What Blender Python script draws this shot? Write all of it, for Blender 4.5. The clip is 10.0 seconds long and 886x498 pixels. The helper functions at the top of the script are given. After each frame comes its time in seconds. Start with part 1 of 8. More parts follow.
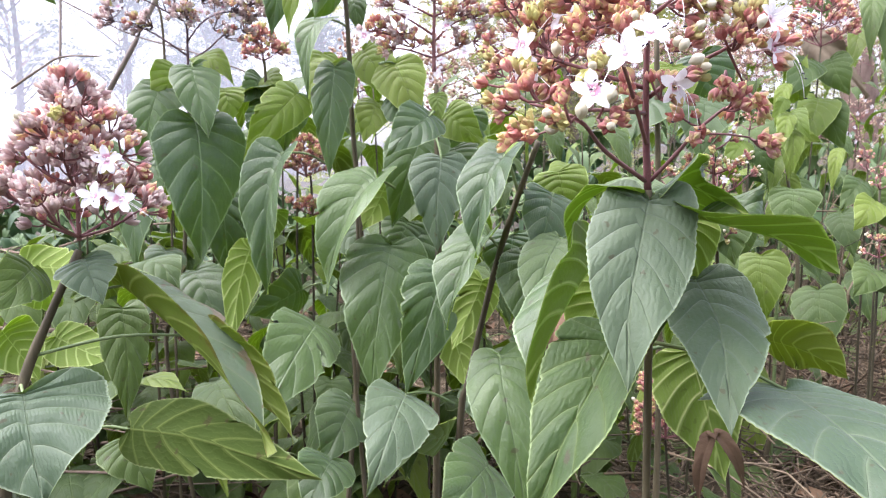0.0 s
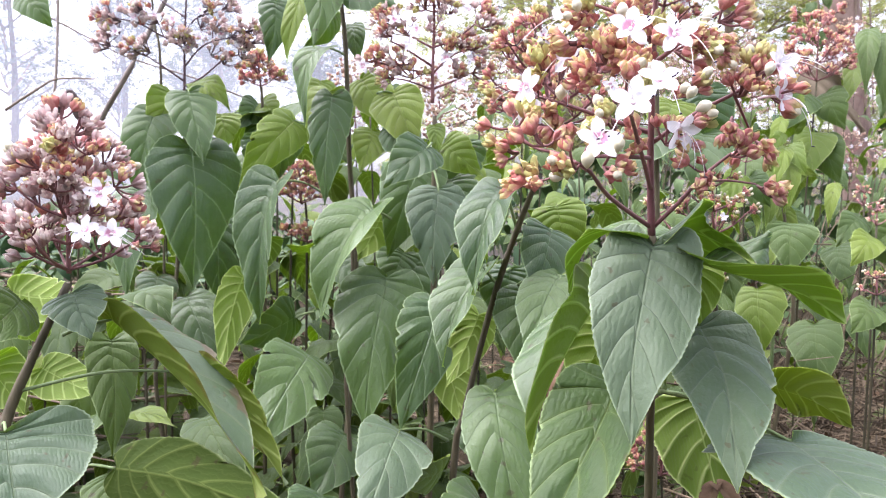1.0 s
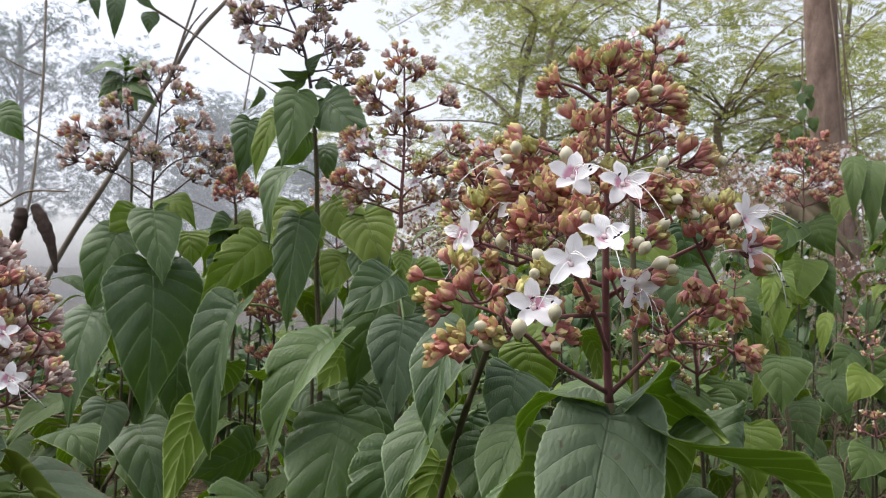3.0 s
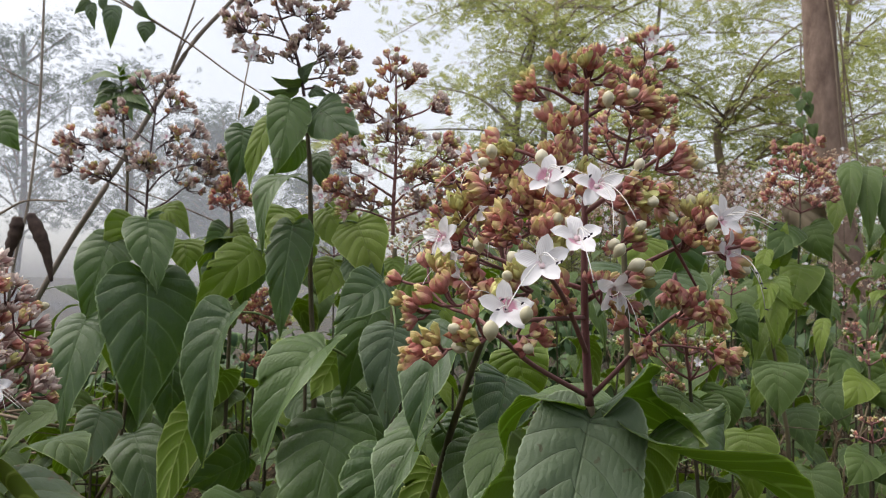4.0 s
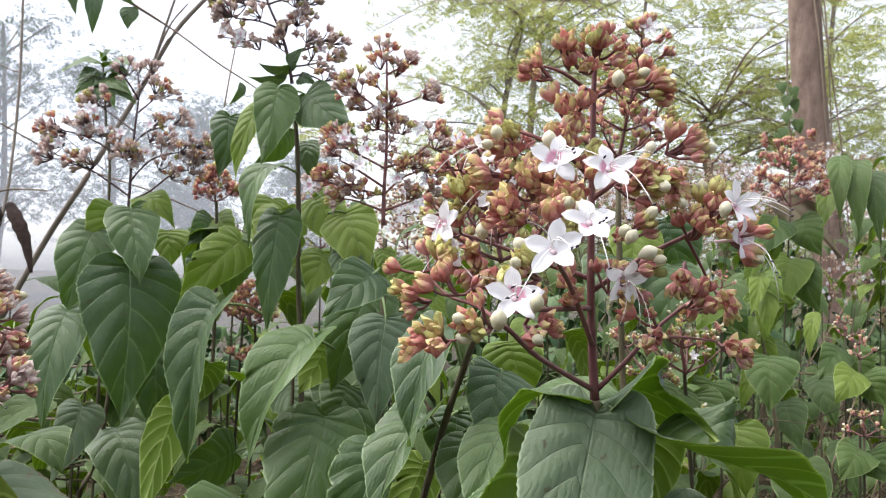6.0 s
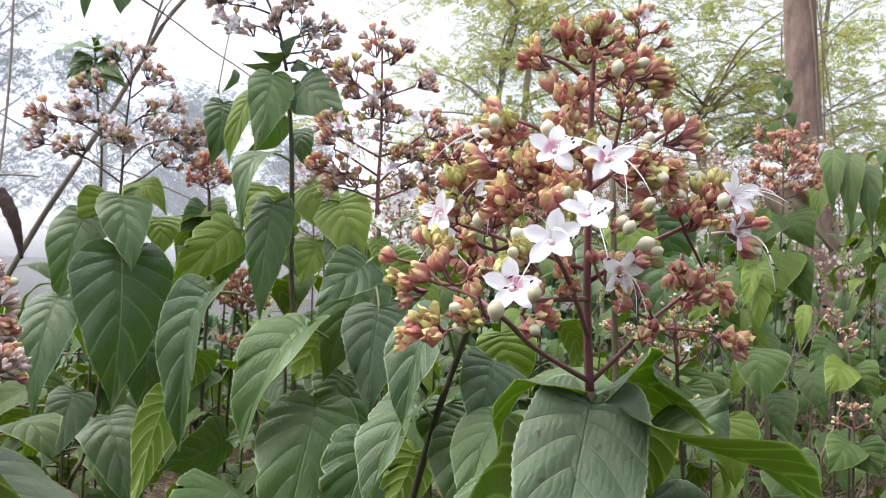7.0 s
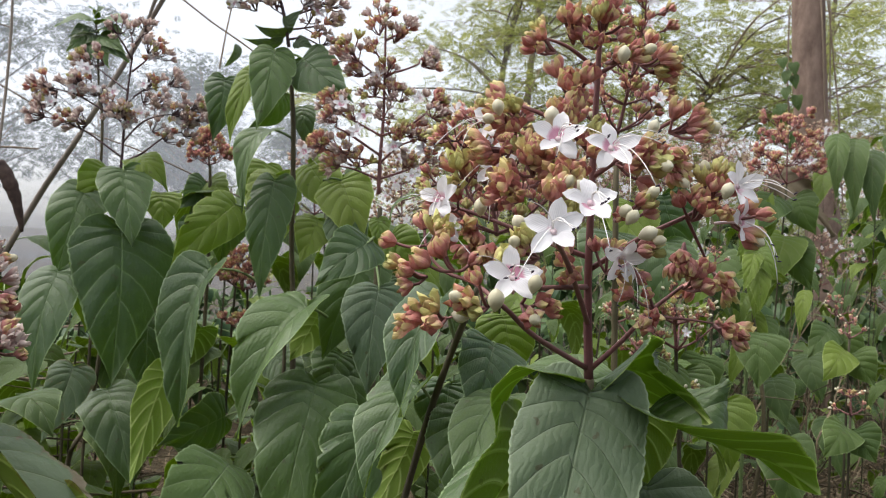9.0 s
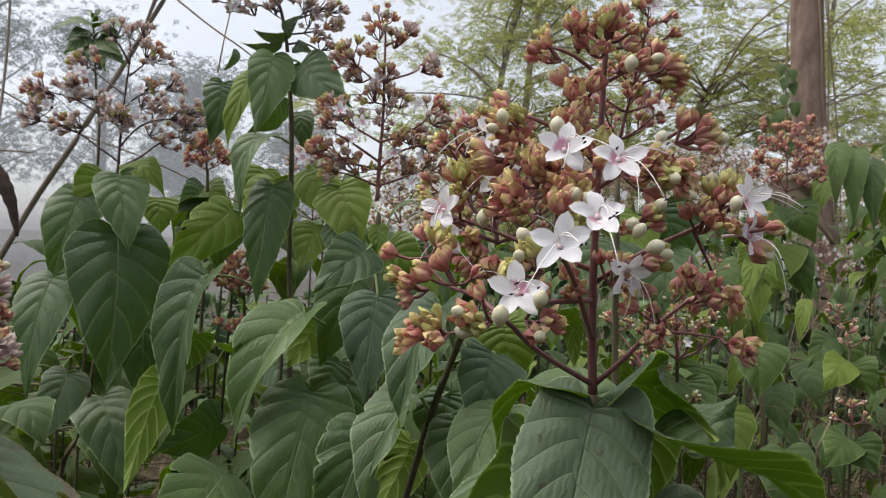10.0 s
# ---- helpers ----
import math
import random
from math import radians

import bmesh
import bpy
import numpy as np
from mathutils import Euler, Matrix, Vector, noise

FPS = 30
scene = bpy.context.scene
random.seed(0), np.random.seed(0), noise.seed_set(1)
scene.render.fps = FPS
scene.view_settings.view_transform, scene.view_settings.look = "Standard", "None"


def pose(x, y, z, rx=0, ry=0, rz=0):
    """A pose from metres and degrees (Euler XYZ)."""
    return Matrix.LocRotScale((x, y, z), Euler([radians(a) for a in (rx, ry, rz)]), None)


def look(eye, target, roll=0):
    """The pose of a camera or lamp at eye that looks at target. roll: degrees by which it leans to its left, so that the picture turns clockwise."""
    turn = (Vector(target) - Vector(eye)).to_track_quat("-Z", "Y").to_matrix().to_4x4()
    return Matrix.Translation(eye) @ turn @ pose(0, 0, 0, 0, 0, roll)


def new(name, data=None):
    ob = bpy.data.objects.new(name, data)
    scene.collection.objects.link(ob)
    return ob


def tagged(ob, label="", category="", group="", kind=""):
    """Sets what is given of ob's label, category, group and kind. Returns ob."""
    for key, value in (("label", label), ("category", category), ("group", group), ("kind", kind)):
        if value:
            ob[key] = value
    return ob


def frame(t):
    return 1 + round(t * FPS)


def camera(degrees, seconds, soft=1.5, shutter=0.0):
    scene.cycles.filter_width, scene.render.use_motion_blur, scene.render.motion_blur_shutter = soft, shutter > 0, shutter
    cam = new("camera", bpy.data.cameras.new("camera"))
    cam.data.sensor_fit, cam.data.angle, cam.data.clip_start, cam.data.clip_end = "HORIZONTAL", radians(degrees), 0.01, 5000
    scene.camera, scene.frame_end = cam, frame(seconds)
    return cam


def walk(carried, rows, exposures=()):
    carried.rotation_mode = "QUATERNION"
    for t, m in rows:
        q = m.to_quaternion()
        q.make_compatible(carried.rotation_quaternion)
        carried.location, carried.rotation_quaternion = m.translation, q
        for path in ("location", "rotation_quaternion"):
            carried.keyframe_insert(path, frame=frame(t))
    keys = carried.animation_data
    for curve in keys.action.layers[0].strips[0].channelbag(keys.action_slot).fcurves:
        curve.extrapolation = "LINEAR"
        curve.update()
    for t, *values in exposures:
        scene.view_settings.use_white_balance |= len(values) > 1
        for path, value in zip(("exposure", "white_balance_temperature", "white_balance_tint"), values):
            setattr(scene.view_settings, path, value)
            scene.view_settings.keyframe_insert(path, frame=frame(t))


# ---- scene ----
import functools

cam = camera(59.5, 10.0, soft=1.0)
cam.data.dof.use_dof, cam.data.dof.focus_distance, cam.data.dof.aperture_fstop = True, 0.58, 24.0
PATH = [
    (0, (0.034, 0.105, 1.17), (-0.004, 2.087, 0.905), -0.4),
    (0.5, (0.026, 0.101, 1.188), (0.008, 2.088, 0.956), 0.0),
    (1, (0.028, 0.123, 1.187), (0.008, 2.112, 0.978), 0.5),
    (1.5, (0.037, 0.14, 1.207), (0.018, 2.128, 0.994), 0.9),
    (2, (0.061, 0.168, 1.219), (0.047, 2.158, 1.021), 1.2),
    (2.5, (0.076, 0.199, 1.226), (0.062, 2.198, 1.174), 1.5),
    (3, (0.08, 0.206, 1.223), (0.061, 2.205, 1.292), 1.6),
    (3.2, (0.086, 0.205, 1.217), (0.06, 2.203, 1.311), 1.6),
    (4.5, (0.099, 0.209, 1.221), (0.08, 2.207, 1.309), 1.1),
    (5, (0.091, 0.218, 1.22), (0.084, 2.216, 1.304), 1.0),
    (5.5, (0.088, 0.228, 1.217), (0.09, 2.227, 1.298), 1.2),
    (7, (0.084, 0.236, 1.215), (0.118, 2.236, 1.267), 2.0),
    (7.5, (0.083, 0.24, 1.215), (0.118, 2.239, 1.245), 2.1),
    (8, (0.076, 0.242, 1.215), (0.113, 2.242, 1.229), 2.4),
    (8.5, (0.068, 0.243, 1.213), (0.119, 2.242, 1.216), 2.9),
    (9, (0.084, 0.24, 1.221), (0.118, 2.239, 1.214), 2.9),
    (9.5, (0.091, 0.247, 1.229), (0.123, 2.246, 1.222), 2.9),
    (10, (0.081, 0.252, 1.226), (0.121, 2.251, 1.231), 3.2),
]
walk(cam, [(t, look(eye, target, roll)) for t, eye, target, roll in PATH],
     [(0, 1.52, 6000, 25), (2.0, 1.47, 6000, 25), (2.5, 1.03, 6150, 19), (3.0, 0.28, 6400, 13), (4.5, 0.10, 6600, 12), (5.0, 0.08, 6600, 12), (5.5, 0.55, 6450, 12),
      (7, 0.83, 6250, 14), (8, 0.85, 6300, 13), (8.6, 0.55, 6300, 13), (9.0, 0.32, 6500, 11), (10, 0.04, 6500, 11)])

# ---- world, sun and exposure ----
world = bpy.data.worlds.new("hazy_sky")
scene.world = world
world.use_nodes = True
wt = world.node_tree
sky = wt.nodes.new("ShaderNodeTexSky")
sky.sky_type = "NISHITA"
sky.sun_disc = False
sky.sun_elevation, sky.sun_rotation = radians(66), radians(-80)
sky.air_density, sky.dust_density, sky.ozone_density = 1.0, 2.5, 1.5
pale = wt.nodes.new("ShaderNodeHueSaturation")
pale.inputs["Saturation"].default_value = 0.33
wt.links.new(sky.outputs[0], pale.inputs["Color"])
wt.links.new(pale.outputs[0], wt.nodes["Background"].inputs["Color"])
wt.nodes["Background"].inputs["Strength"].default_value = 0.23
sun = new("sun", bpy.data.lights.new("sun", "SUN"))
sun.data.energy, sun.data.angle, sun.data.color = 2.9, radians(80), (1.0, 0.95, 0.88)
SUN_EL, SUN_AZ = radians(66), radians(-80)
sun.matrix_world = look((0, 0, 0), (-math.sin(SUN_AZ) * math.cos(SUN_EL), -math.cos(SUN_AZ) * math.cos(SUN_EL), -math.sin(SUN_EL)))


# ---- materials ----
def material(name, rough=0.6, spec=0.4, down=0.0):
    m = bpy.data.materials.new(name)
    m.use_nodes = True
    b = m.node_tree.nodes["Principled BSDF"]
    b.inputs["Roughness"].default_value = rough
    b.inputs["Specular IOR Level"].default_value = spec
    b.inputs["Sheen Weight"].default_value, b.inputs["Sheen Roughness"].default_value = down, 0.45
    return m, m.node_tree, b


def math_node(t, op, a, b=None, c=None):
    n = t.nodes.new("ShaderNodeMath")
    n.operation = op
    for i, v in enumerate((a, b, c)):
        if v is None:
            continue
        if isinstance(v, (int, float)):
            n.inputs[i].default_value = v
        else:
            t.links.new(v, n.inputs[i])
    return n.outputs[0]


def ramp(t, fac, *stops):
    n = t.nodes.new("ShaderNodeValToRGB")
    el = n.color_ramp.elements
    while len(el) < len(stops):
        el.new(0.5)
    for e, (p, c) in zip(el, stops):
        e.position, e.color = p, (*c, 1) if len(c) == 3 else c
    t.links.new(fac, n.inputs[0])
    return n.outputs[0]


def noise_node(t, scale, detail=4, rough=0.6, vec=None):
    n = t.nodes.new("ShaderNodeTexNoise")
    n.inputs["Scale"].default_value, n.inputs["Detail"].default_value, n.inputs["Roughness"].default_value = scale, detail, rough
    if vec is not None:
        t.links.new(vec, n.inputs["Vector"])
    return n.outputs["Fac"]


def mixed(t, fac, a, b, mode="MIX"):
    n = t.nodes.new("ShaderNodeMix")
    n.data_type, n.blend_type = "RGBA", mode
    for s, v in ((0, fac), (6, a), (7, b)):
        if isinstance(v, (int, float)):
            n.inputs[s].default_value = v
        elif isinstance(v, tuple):
            n.inputs[s].default_value = (*v, 1)
        else:
            t.links.new(v, n.inputs[s])
    return n.outputs[2]


def bump(t, b, height, strength, dist):
    n = t.nodes.new("ShaderNodeBump")
    n.inputs["Strength"].default_value, n.inputs["Distance"].default_value = strength, dist
    t.links.new(height, n.inputs["Height"])
    t.links.new(n.outputs[0], b.inputs["Normal"])


VEINS = 7.5


def leaf_material(name, dark, light, vein, rough, spec, through_light, blotch=0.8, relief=1.0, patch=(0.05, 0.036, 0.016), glow=(0.40, 0.56, 0.04), burn=0.0, raised=False):
    """Leaf skin: lateral veins along the mesh's own rows, a ladder of fine veins between them, and quilted relief."""
    m, t, b = material(name, rough, spec, 0.0 if raised else 0.06)
    un, en = t.nodes.new("ShaderNodeUVMap"), t.nodes.new("ShaderNodeUVMap")
    un.uv_map, en.uv_map = "UVMap", "Edge"
    sep, sep2 = t.nodes.new("ShaderNodeSeparateXYZ"), t.nodes.new("ShaderNodeSeparateXYZ")
    t.links.new(un.outputs[0], sep.inputs[0])
    t.links.new(en.outputs[0], sep2.inputs[0])
    u, out_x, av, side_v = sep.outputs[0], sep.outputs[1], sep2.outputs[0], sep2.outputs[1]
    obj = t.nodes.new("ShaderNodeTexCoord").outputs["Object"]
    info = t.nodes.new("ShaderNodeObjectInfo").outputs["Random"]
    sway = math_node(t, "MULTIPLY_ADD", noise_node(t, 20, 2, 0.5, obj), 0.024, math_node(t, "MULTIPLY", side_v, 0.05))
    along = math_node(t, "MULTIPLY", math_node(t, "ADD", u, sway), VEINS)
    ph, cell = math_node(t, "FRACT", along), math_node(t, "FLOOR", along)
    edge = math_node(t, "MINIMUM", ph, math_node(t, "SUBTRACT", 1.0, ph))
    side = ramp(t, edge, (0.03 if raised else 0.02, (1, 1, 1)), (0.11 if raised else 0.075, (0, 0, 0)))
    mid = ramp(t, out_x, (0.002, (1, 1, 1)), (0.007, (0, 0, 0)))
    rim = ramp(t, av, (0.965, (0, 0, 0)), (0.99, (1, 1, 1)))
    rungs = math_node(t, "MULTIPLY_ADD", out_x, 34.0, math_node(t, "MULTIPLY_ADD", noise_node(t, 60, 2, 0.5, obj), 2.6, math_node(t, "MULTIPLY", cell, 0.37)))
    rph = math_node(t, "FRACT", rungs)
    redge = math_node(t, "MINIMUM", rph, math_node(t, "SUBTRACT", 1.0, rph))
    ladder = ramp(t, redge, (0.03, (1, 1, 1)), (0.16, (0, 0, 0)))
    lines = math_node(t, "MAXIMUM", math_node(t, "MULTIPLY", side, 0.95 if raised else 0.7), mid)
    grain = noise_node(t, 240, 3, 0.6, obj)
    broad = noise_node(t, 18, 4, 0.6, obj)
    hue = math_node(t, "ADD", math_node(t, "MULTIPLY", broad, 0.55), math_node(t, "MULTIPLY", info, 0.5))
    col = mixed(t, ramp(t, hue, (0.25, (0, 0, 0)), (0.8, (1, 1, 1))), dark, light)
    col = mixed(t, math_node(t, "MULTIPLY", lines, 0.8), col, vein)
    col = mixed(t, math_node(t, "MULTIPLY", ladder, 0.22 if raised else 0.10), col, vein)
    off = t.nodes.new("ShaderNodeVectorMath")
    t.links.new(obj, off.inputs[0])
    cmb = t.nodes.new("ShaderNodeCombineXYZ")
    t.links.new(math_node(t, "MULTIPLY", info, 9.0), cmb.inputs[0])
    t.links.new(cmb.outputs[0], off.inputs[1])
    col = mixed(t, math_node(t, "MULTIPLY", rim, 0.8), col, tuple(0.06 + 1.5 * c for c in vein))
    dust = ramp(t, noise_node(t, 34, 5, 0.7, off.outputs[0]), (0.48, (0, 0, 0)), (0.72, (1, 1, 1)))
    col = mixed(t, math_node(t, "MULTIPLY", dust, 0.0 if raised else 0.22), col, tuple(0.05 + 1.2 * c for c in light))
    spots = noise_node(t, 75, 2, 0.5, off.outputs[0])
    spotmask = ramp(t, spots, (0.69, (0, 0, 0)), (0.71, (1, 1, 1)))
    col = mixed(t, math_node(t, "MULTIPLY", spotmask, blotch), col, patch)
    if burn:
        scorch = math_node(t, "ADD", av, math_node(t, "MULTIPLY_ADD", noise_node(t, 30, 3, 0.6, off.outputs[0]), 0.9, -0.45))
        col = mixed(t, math_node(t, "MULTIPLY", ramp(t, scorch, (0.98, (0, 0, 0)), (1.08, (1, 1, 1))), burn), col, patch)
    col = mixed(t, math_node(t, "MULTIPLY", grain, 0.3), col, tuple(0.6 * c for c in dark))
    t.links.new(col, b.inputs["Base Color"])
    puff = math_node(t, "POWER", math_node(t, "MULTIPLY", edge, 2.0), 0.3)
    rung_puff = math_node(t, "POWER", math_node(t, "MULTIPLY", redge, 2.0), 0.5)
    h = math_node(t, "ADD", puff, math_node(t, "MULTIPLY", math_node(t, "MULTIPLY", rung_puff, puff), 0.22))
    h = math_node(t, "ADD", h, math_node(t, "MULTIPLY", noise_node(t, 100, 3, 0.6, obj), 0.8))
    h = math_node(t, "SUBTRACT", h, math_node(t, "MULTIPLY", mid, 0.6))
    bump(t, b, math_node(t, "MULTIPLY", h, -1.0) if raised else h, relief, 0.0018)
    tr = t.nodes.new("ShaderNodeBsdfTranslucent")
    dim = math_node(t, "MULTIPLY_ADD", lines, -0.9 if raised else 0.5, math_node(t, "MULTIPLY_ADD", ladder, 0.15, math_node(t, "MULTIPLY_ADD", broad, 0.35, 0.35 if raised else 0.0)))
    t.links.new(mixed(t, dim, tuple(min(0.95, 1.25 * c) for c in glow) if raised else glow, tuple(0.55 * c for c in glow)), tr.inputs["Color"])
    mix = t.nodes.new("ShaderNodeMixShader")
    mix.inputs[0].default_value = through_light
    out = t.nodes["Material Output"]
    t.links.new(b.outputs[0], mix.inputs[1])
    t.links.new(tr.outputs[0], mix.inputs[2])
    t.links.new(mix.outputs[0], out.inputs["Surface"])
    return m


def plain_material(name, a, b_col, scale=30, rough=0.7, spec=0.3, rel=0.3, dist=0.002, rand=0.4, stretch=None, through_light=0.0):
    m, t, b = material(name, rough, spec)
    tc = t.nodes.new("ShaderNodeTexCoord").outputs["Object"]
    if stretch:
        mp = t.nodes.new("ShaderNodeMapping")
        mp.inputs["Scale"].default_value = stretch
        t.links.new(tc, mp.inputs[0])
        tc = mp.outputs[0]
    n1 = noise_node(t, scale, 5, 0.65, tc)
    n2 = noise_node(t, scale * 0.17, 3, 0.5, tc)
    isl = t.nodes.new("ShaderNodeNewGeometry").outputs["Random Per Island"]
    info = t.nodes.new("ShaderNodeObjectInfo").outputs["Random"]
    r = math_node(t, "MULTIPLY", math_node(t, "FRACT", math_node(t, "ADD", isl, info)), rand)
    f = math_node(t, "ADD", math_node(t, "MULTIPLY", n1, 1.0 - rand), r)
    f = math_node(t, "ADD", f, math_node(t, "MULTIPLY", math_node(t, "SUBTRACT", n2, 0.5), 0.6))
    col = mixed(t, ramp(t, f, (0.25, (0, 0, 0)), (0.75, (1, 1, 1))), a, b_col)
    t.links.new(col, b.inputs["Base Color"])
    bump(t, b, n1, rel, dist)
    if through_light:
        tr = t.nodes.new("ShaderNodeBsdfTranslucent")
        t.links.new(col, tr.inputs["Color"])
        mix = t.nodes.new("ShaderNodeMixShader")
        mix.inputs[0].default_value = through_light
        t.links.new(b.outputs[0], mix.inputs[1])
        t.links.new(tr.outputs[0], mix.inputs[2])
        t.links.new(mix.outputs[0], t.nodes["Material Output"].inputs["Surface"])
    return m


def tip_material(name, low, high, tip, scale=90, rough=0.6, through_light=0.15, at=(0.55, 0.95)):
    """A skin whose colour runs from base to tip along the mesh's own u, as on sepals and petals."""
    m, t, b = material(name, rough, 0.3)
    uv = t.nodes.new("ShaderNodeUVMap").outputs[0]
    sep = t.nodes.new("ShaderNodeSeparateXYZ")
    t.links.new(uv, sep.inputs[0])
    obj = t.nodes.new("ShaderNodeTexCoord").outputs["Object"]
    info = t.nodes.new("ShaderNodeObjectInfo").outputs["Random"]
    isl = t.nodes.new("ShaderNodeNewGeometry").outputs["Random Per Island"]
    n = noise_node(t, scale, 4, 0.6, obj)
    r = math_node(t, "FRACT", math_node(t, "ADD", info, isl))
    f = math_node(t, "ADD", math_node(t, "MULTIPLY", n, 0.5), math_node(t, "MULTIPLY", r, 0.5))
    col = mixed(t, ramp(t, f, (0.2, (0, 0, 0)), (0.8, (1, 1, 1))), low, high)
    k = math_node(t, "ADD", sep.outputs[0], math_node(t, "MULTIPLY", math_node(t, "SUBTRACT", r, 0.5), 0.5))
    k = math_node(t, "ADD", k, math_node(t, "MULTIPLY", math_node(t, "SUBTRACT", n, 0.5), 0.3))
    col = mixed(t, ramp(t, k, (at[0], (0, 0, 0)), (at[1], (1, 1, 1))), col, tip)
    t.links.new(col, b.inputs["Base Color"])
    ribs = math_node(t, "SINE", math_node(t, "MULTIPLY", sep.outputs[1], 60.0))
    bump(t, b, math_node(t, "ADD", math_node(t, "MULTIPLY", ribs, 0.3), n), 0.35, 0.001)
    tr = t.nodes.new("ShaderNodeBsdfTranslucent")
    t.links.new(col, tr.inputs["Color"])
    mix = t.nodes.new("ShaderNodeMixShader")
    mix.inputs[0].default_value = through_light
    t.links.new(b.outputs[0], mix.inputs[1])
    t.links.new(tr.outputs[0], mix.inputs[2])
    t.links.new(mix.outputs[0], t.nodes["Material Output"].inputs["Surface"])
    return m


LEAF_TOP = leaf_material("leaf_upper_skin", (0.021, 0.056, 0.015), (0.080, 0.140, 0.029), (0.155, 0.225, 0.09), 0.44, 0.48, 0.22, glow=(0.32, 0.50, 0.08))
LEAF_UNDER = leaf_material("leaf_lower_skin", (0.15, 0.24, 0.034), (0.23, 0.33, 0.048), (0.62, 0.68, 0.28), 0.65, 0.3, 0.54, relief=0.8, raised=True, glow=(0.46, 0.64, 0.10))
# Duller copy of LEAF_TOP; puts shade into the skin of low and far leaves.
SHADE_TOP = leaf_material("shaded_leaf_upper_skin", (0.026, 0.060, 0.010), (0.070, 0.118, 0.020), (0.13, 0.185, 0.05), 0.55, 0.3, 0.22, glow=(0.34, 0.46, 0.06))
# Yellow-green of young leaves; elsewhere it puts backlight into a leaf's colour.
YOUNG_BACKLIT_TOP = leaf_material("young_backlit_leaf_upper_skin", (0.09, 0.15, 0.016), (0.18, 0.25, 0.026), (0.29, 0.36, 0.08), 0.5, 0.4, 0.38)
# Greyer copy of LEAF_TOP; part of its paleness is sky sheen put into colour.
PALE_TOP = leaf_material("pale_leaf_upper_skin", (0.052, 0.092, 0.044), (0.094, 0.138, 0.070), (0.16, 0.21, 0.115), 0.55, 0.36, 0.15)
SICK_TOP = leaf_material("browned_leaf_upper_skin", (0.05, 0.09, 0.04), (0.09, 0.14, 0.05), (0.16, 0.20, 0.08), 0.55, 0.4, 0.2, blotch=1.0, patch=(0.10, 0.062, 0.032), burn=0.85)
# Dark olive copy of LEAF_UNDER; shade from leaves above is put into its colour.
SHADED_UNDER = leaf_material("shaded_leaf_lower_skin", (0.028, 0.052, 0.008), (0.050, 0.082, 0.012), (0.13, 0.17, 0.04), 0.75, 0.1, 0.16, relief=0.8, raised=True, glow=(0.22, 0.30, 0.05))
SICK_UNDER = leaf_material("browned_leaf_lower_skin", (0.15, 0.22, 0.034), (0.23, 0.30, 0.045), (0.48, 0.54, 0.18), 0.65, 0.3, 0.50, blotch=1.0, relief=0.8, patch=(0.16, 0.075, 0.03), raised=True, glow=(0.48, 0.60, 0.09), burn=0.9)
PARCHED_LEAF = plain_material("parched_leaf_skin", (0.17, 0.135, 0.09), (0.30, 0.25, 0.175), 40, 0.8, 0.2, 0.6, 0.003, 0.3, through_light=0.25)
DRY_LEAF = plain_material("dried_leaf_skin", (0.085, 0.05, 0.028), (0.20, 0.13, 0.075), 40, 0.8, 0.2, 0.6, 0.003, 0.3, through_light=0.2)
FAR_LEAF = plain_material("shrub_foliage", (0.028, 0.07, 0.022), (0.10, 0.17, 0.05), 30, 0.55, 0.4, 0.3, 0.002, 0.6, through_light=0.22)
STEM = plain_material("green_brown_stem_bark", (0.055, 0.048, 0.028), (0.135, 0.115, 0.062), 120, 0.7, 0.3, 0.5, 0.001, 0.2, (1, 1, 0.2))
# Darker copy of STEM, with the undergrowth's shade put into its brown.
SHADE_STEM = plain_material("shaded_stem_bark", (0.030, 0.028, 0.015), (0.085, 0.075, 0.040), 120, 0.75, 0.25, 0.5, 0.001, 0.2, (1, 1, 0.2))
DARK_STALK = plain_material("dark_purple_stalk_skin", (0.055, 0.03, 0.032), (0.12, 0.07, 0.07), 150, 0.6, 0.35, 0.4, 0.0008, 0.3, (1, 1, 0.3))
RED_STEM = plain_material("reddish_stalk_skin", (0.13, 0.05, 0.05), (0.24, 0.11, 0.10), 150, 0.6, 0.35, 0.4, 0.0008, 0.3, (1, 1, 0.3))
GREEN_STEM = plain_material("green_leafstalk_skin", (0.11, 0.17, 0.06), (0.20, 0.26, 0.10), 150, 0.6, 0.35, 0.3, 0.0006, 0.3)
CALYX = tip_material("dusty_rose_sepal_skin", (0.46, 0.15, 0.135), (0.78, 0.45, 0.41), (0.72, 0.63, 0.30), 140, 0.6, 0.34, (0.66, 1.25))
FAR_CALYX = tip_material("faded_sepal_skin", (0.30, 0.155, 0.115), (0.60, 0.42, 0.33), (0.62, 0.52, 0.36), 140, 0.7, 0.25, (0.4, 1.1))
# Mauve sepals; on farther heads the greyness is haze put into the colour.
CALYX_MAUVE = tip_material("dull_mauve_sepal_skin", (0.44, 0.28, 0.265), (0.67, 0.51, 0.485), (0.80, 0.70, 0.63), 140, 0.65, 0.36, (0.35, 1.1))
CALYX_TAN = tip_material("papery_tan_sepal_skin", (0.47, 0.155, 0.13), (0.78, 0.44, 0.38), (0.74, 0.64, 0.30), 140, 0.65, 0.36, (0.58, 1.12))
CALYX_GREEN = tip_material("greenish_sepal_skin", (0.42, 0.25, 0.13), (0.54, 0.44, 0.18), (0.62, 0.61, 0.24), 140, 0.6, 0.25, (0.25, 0.9))
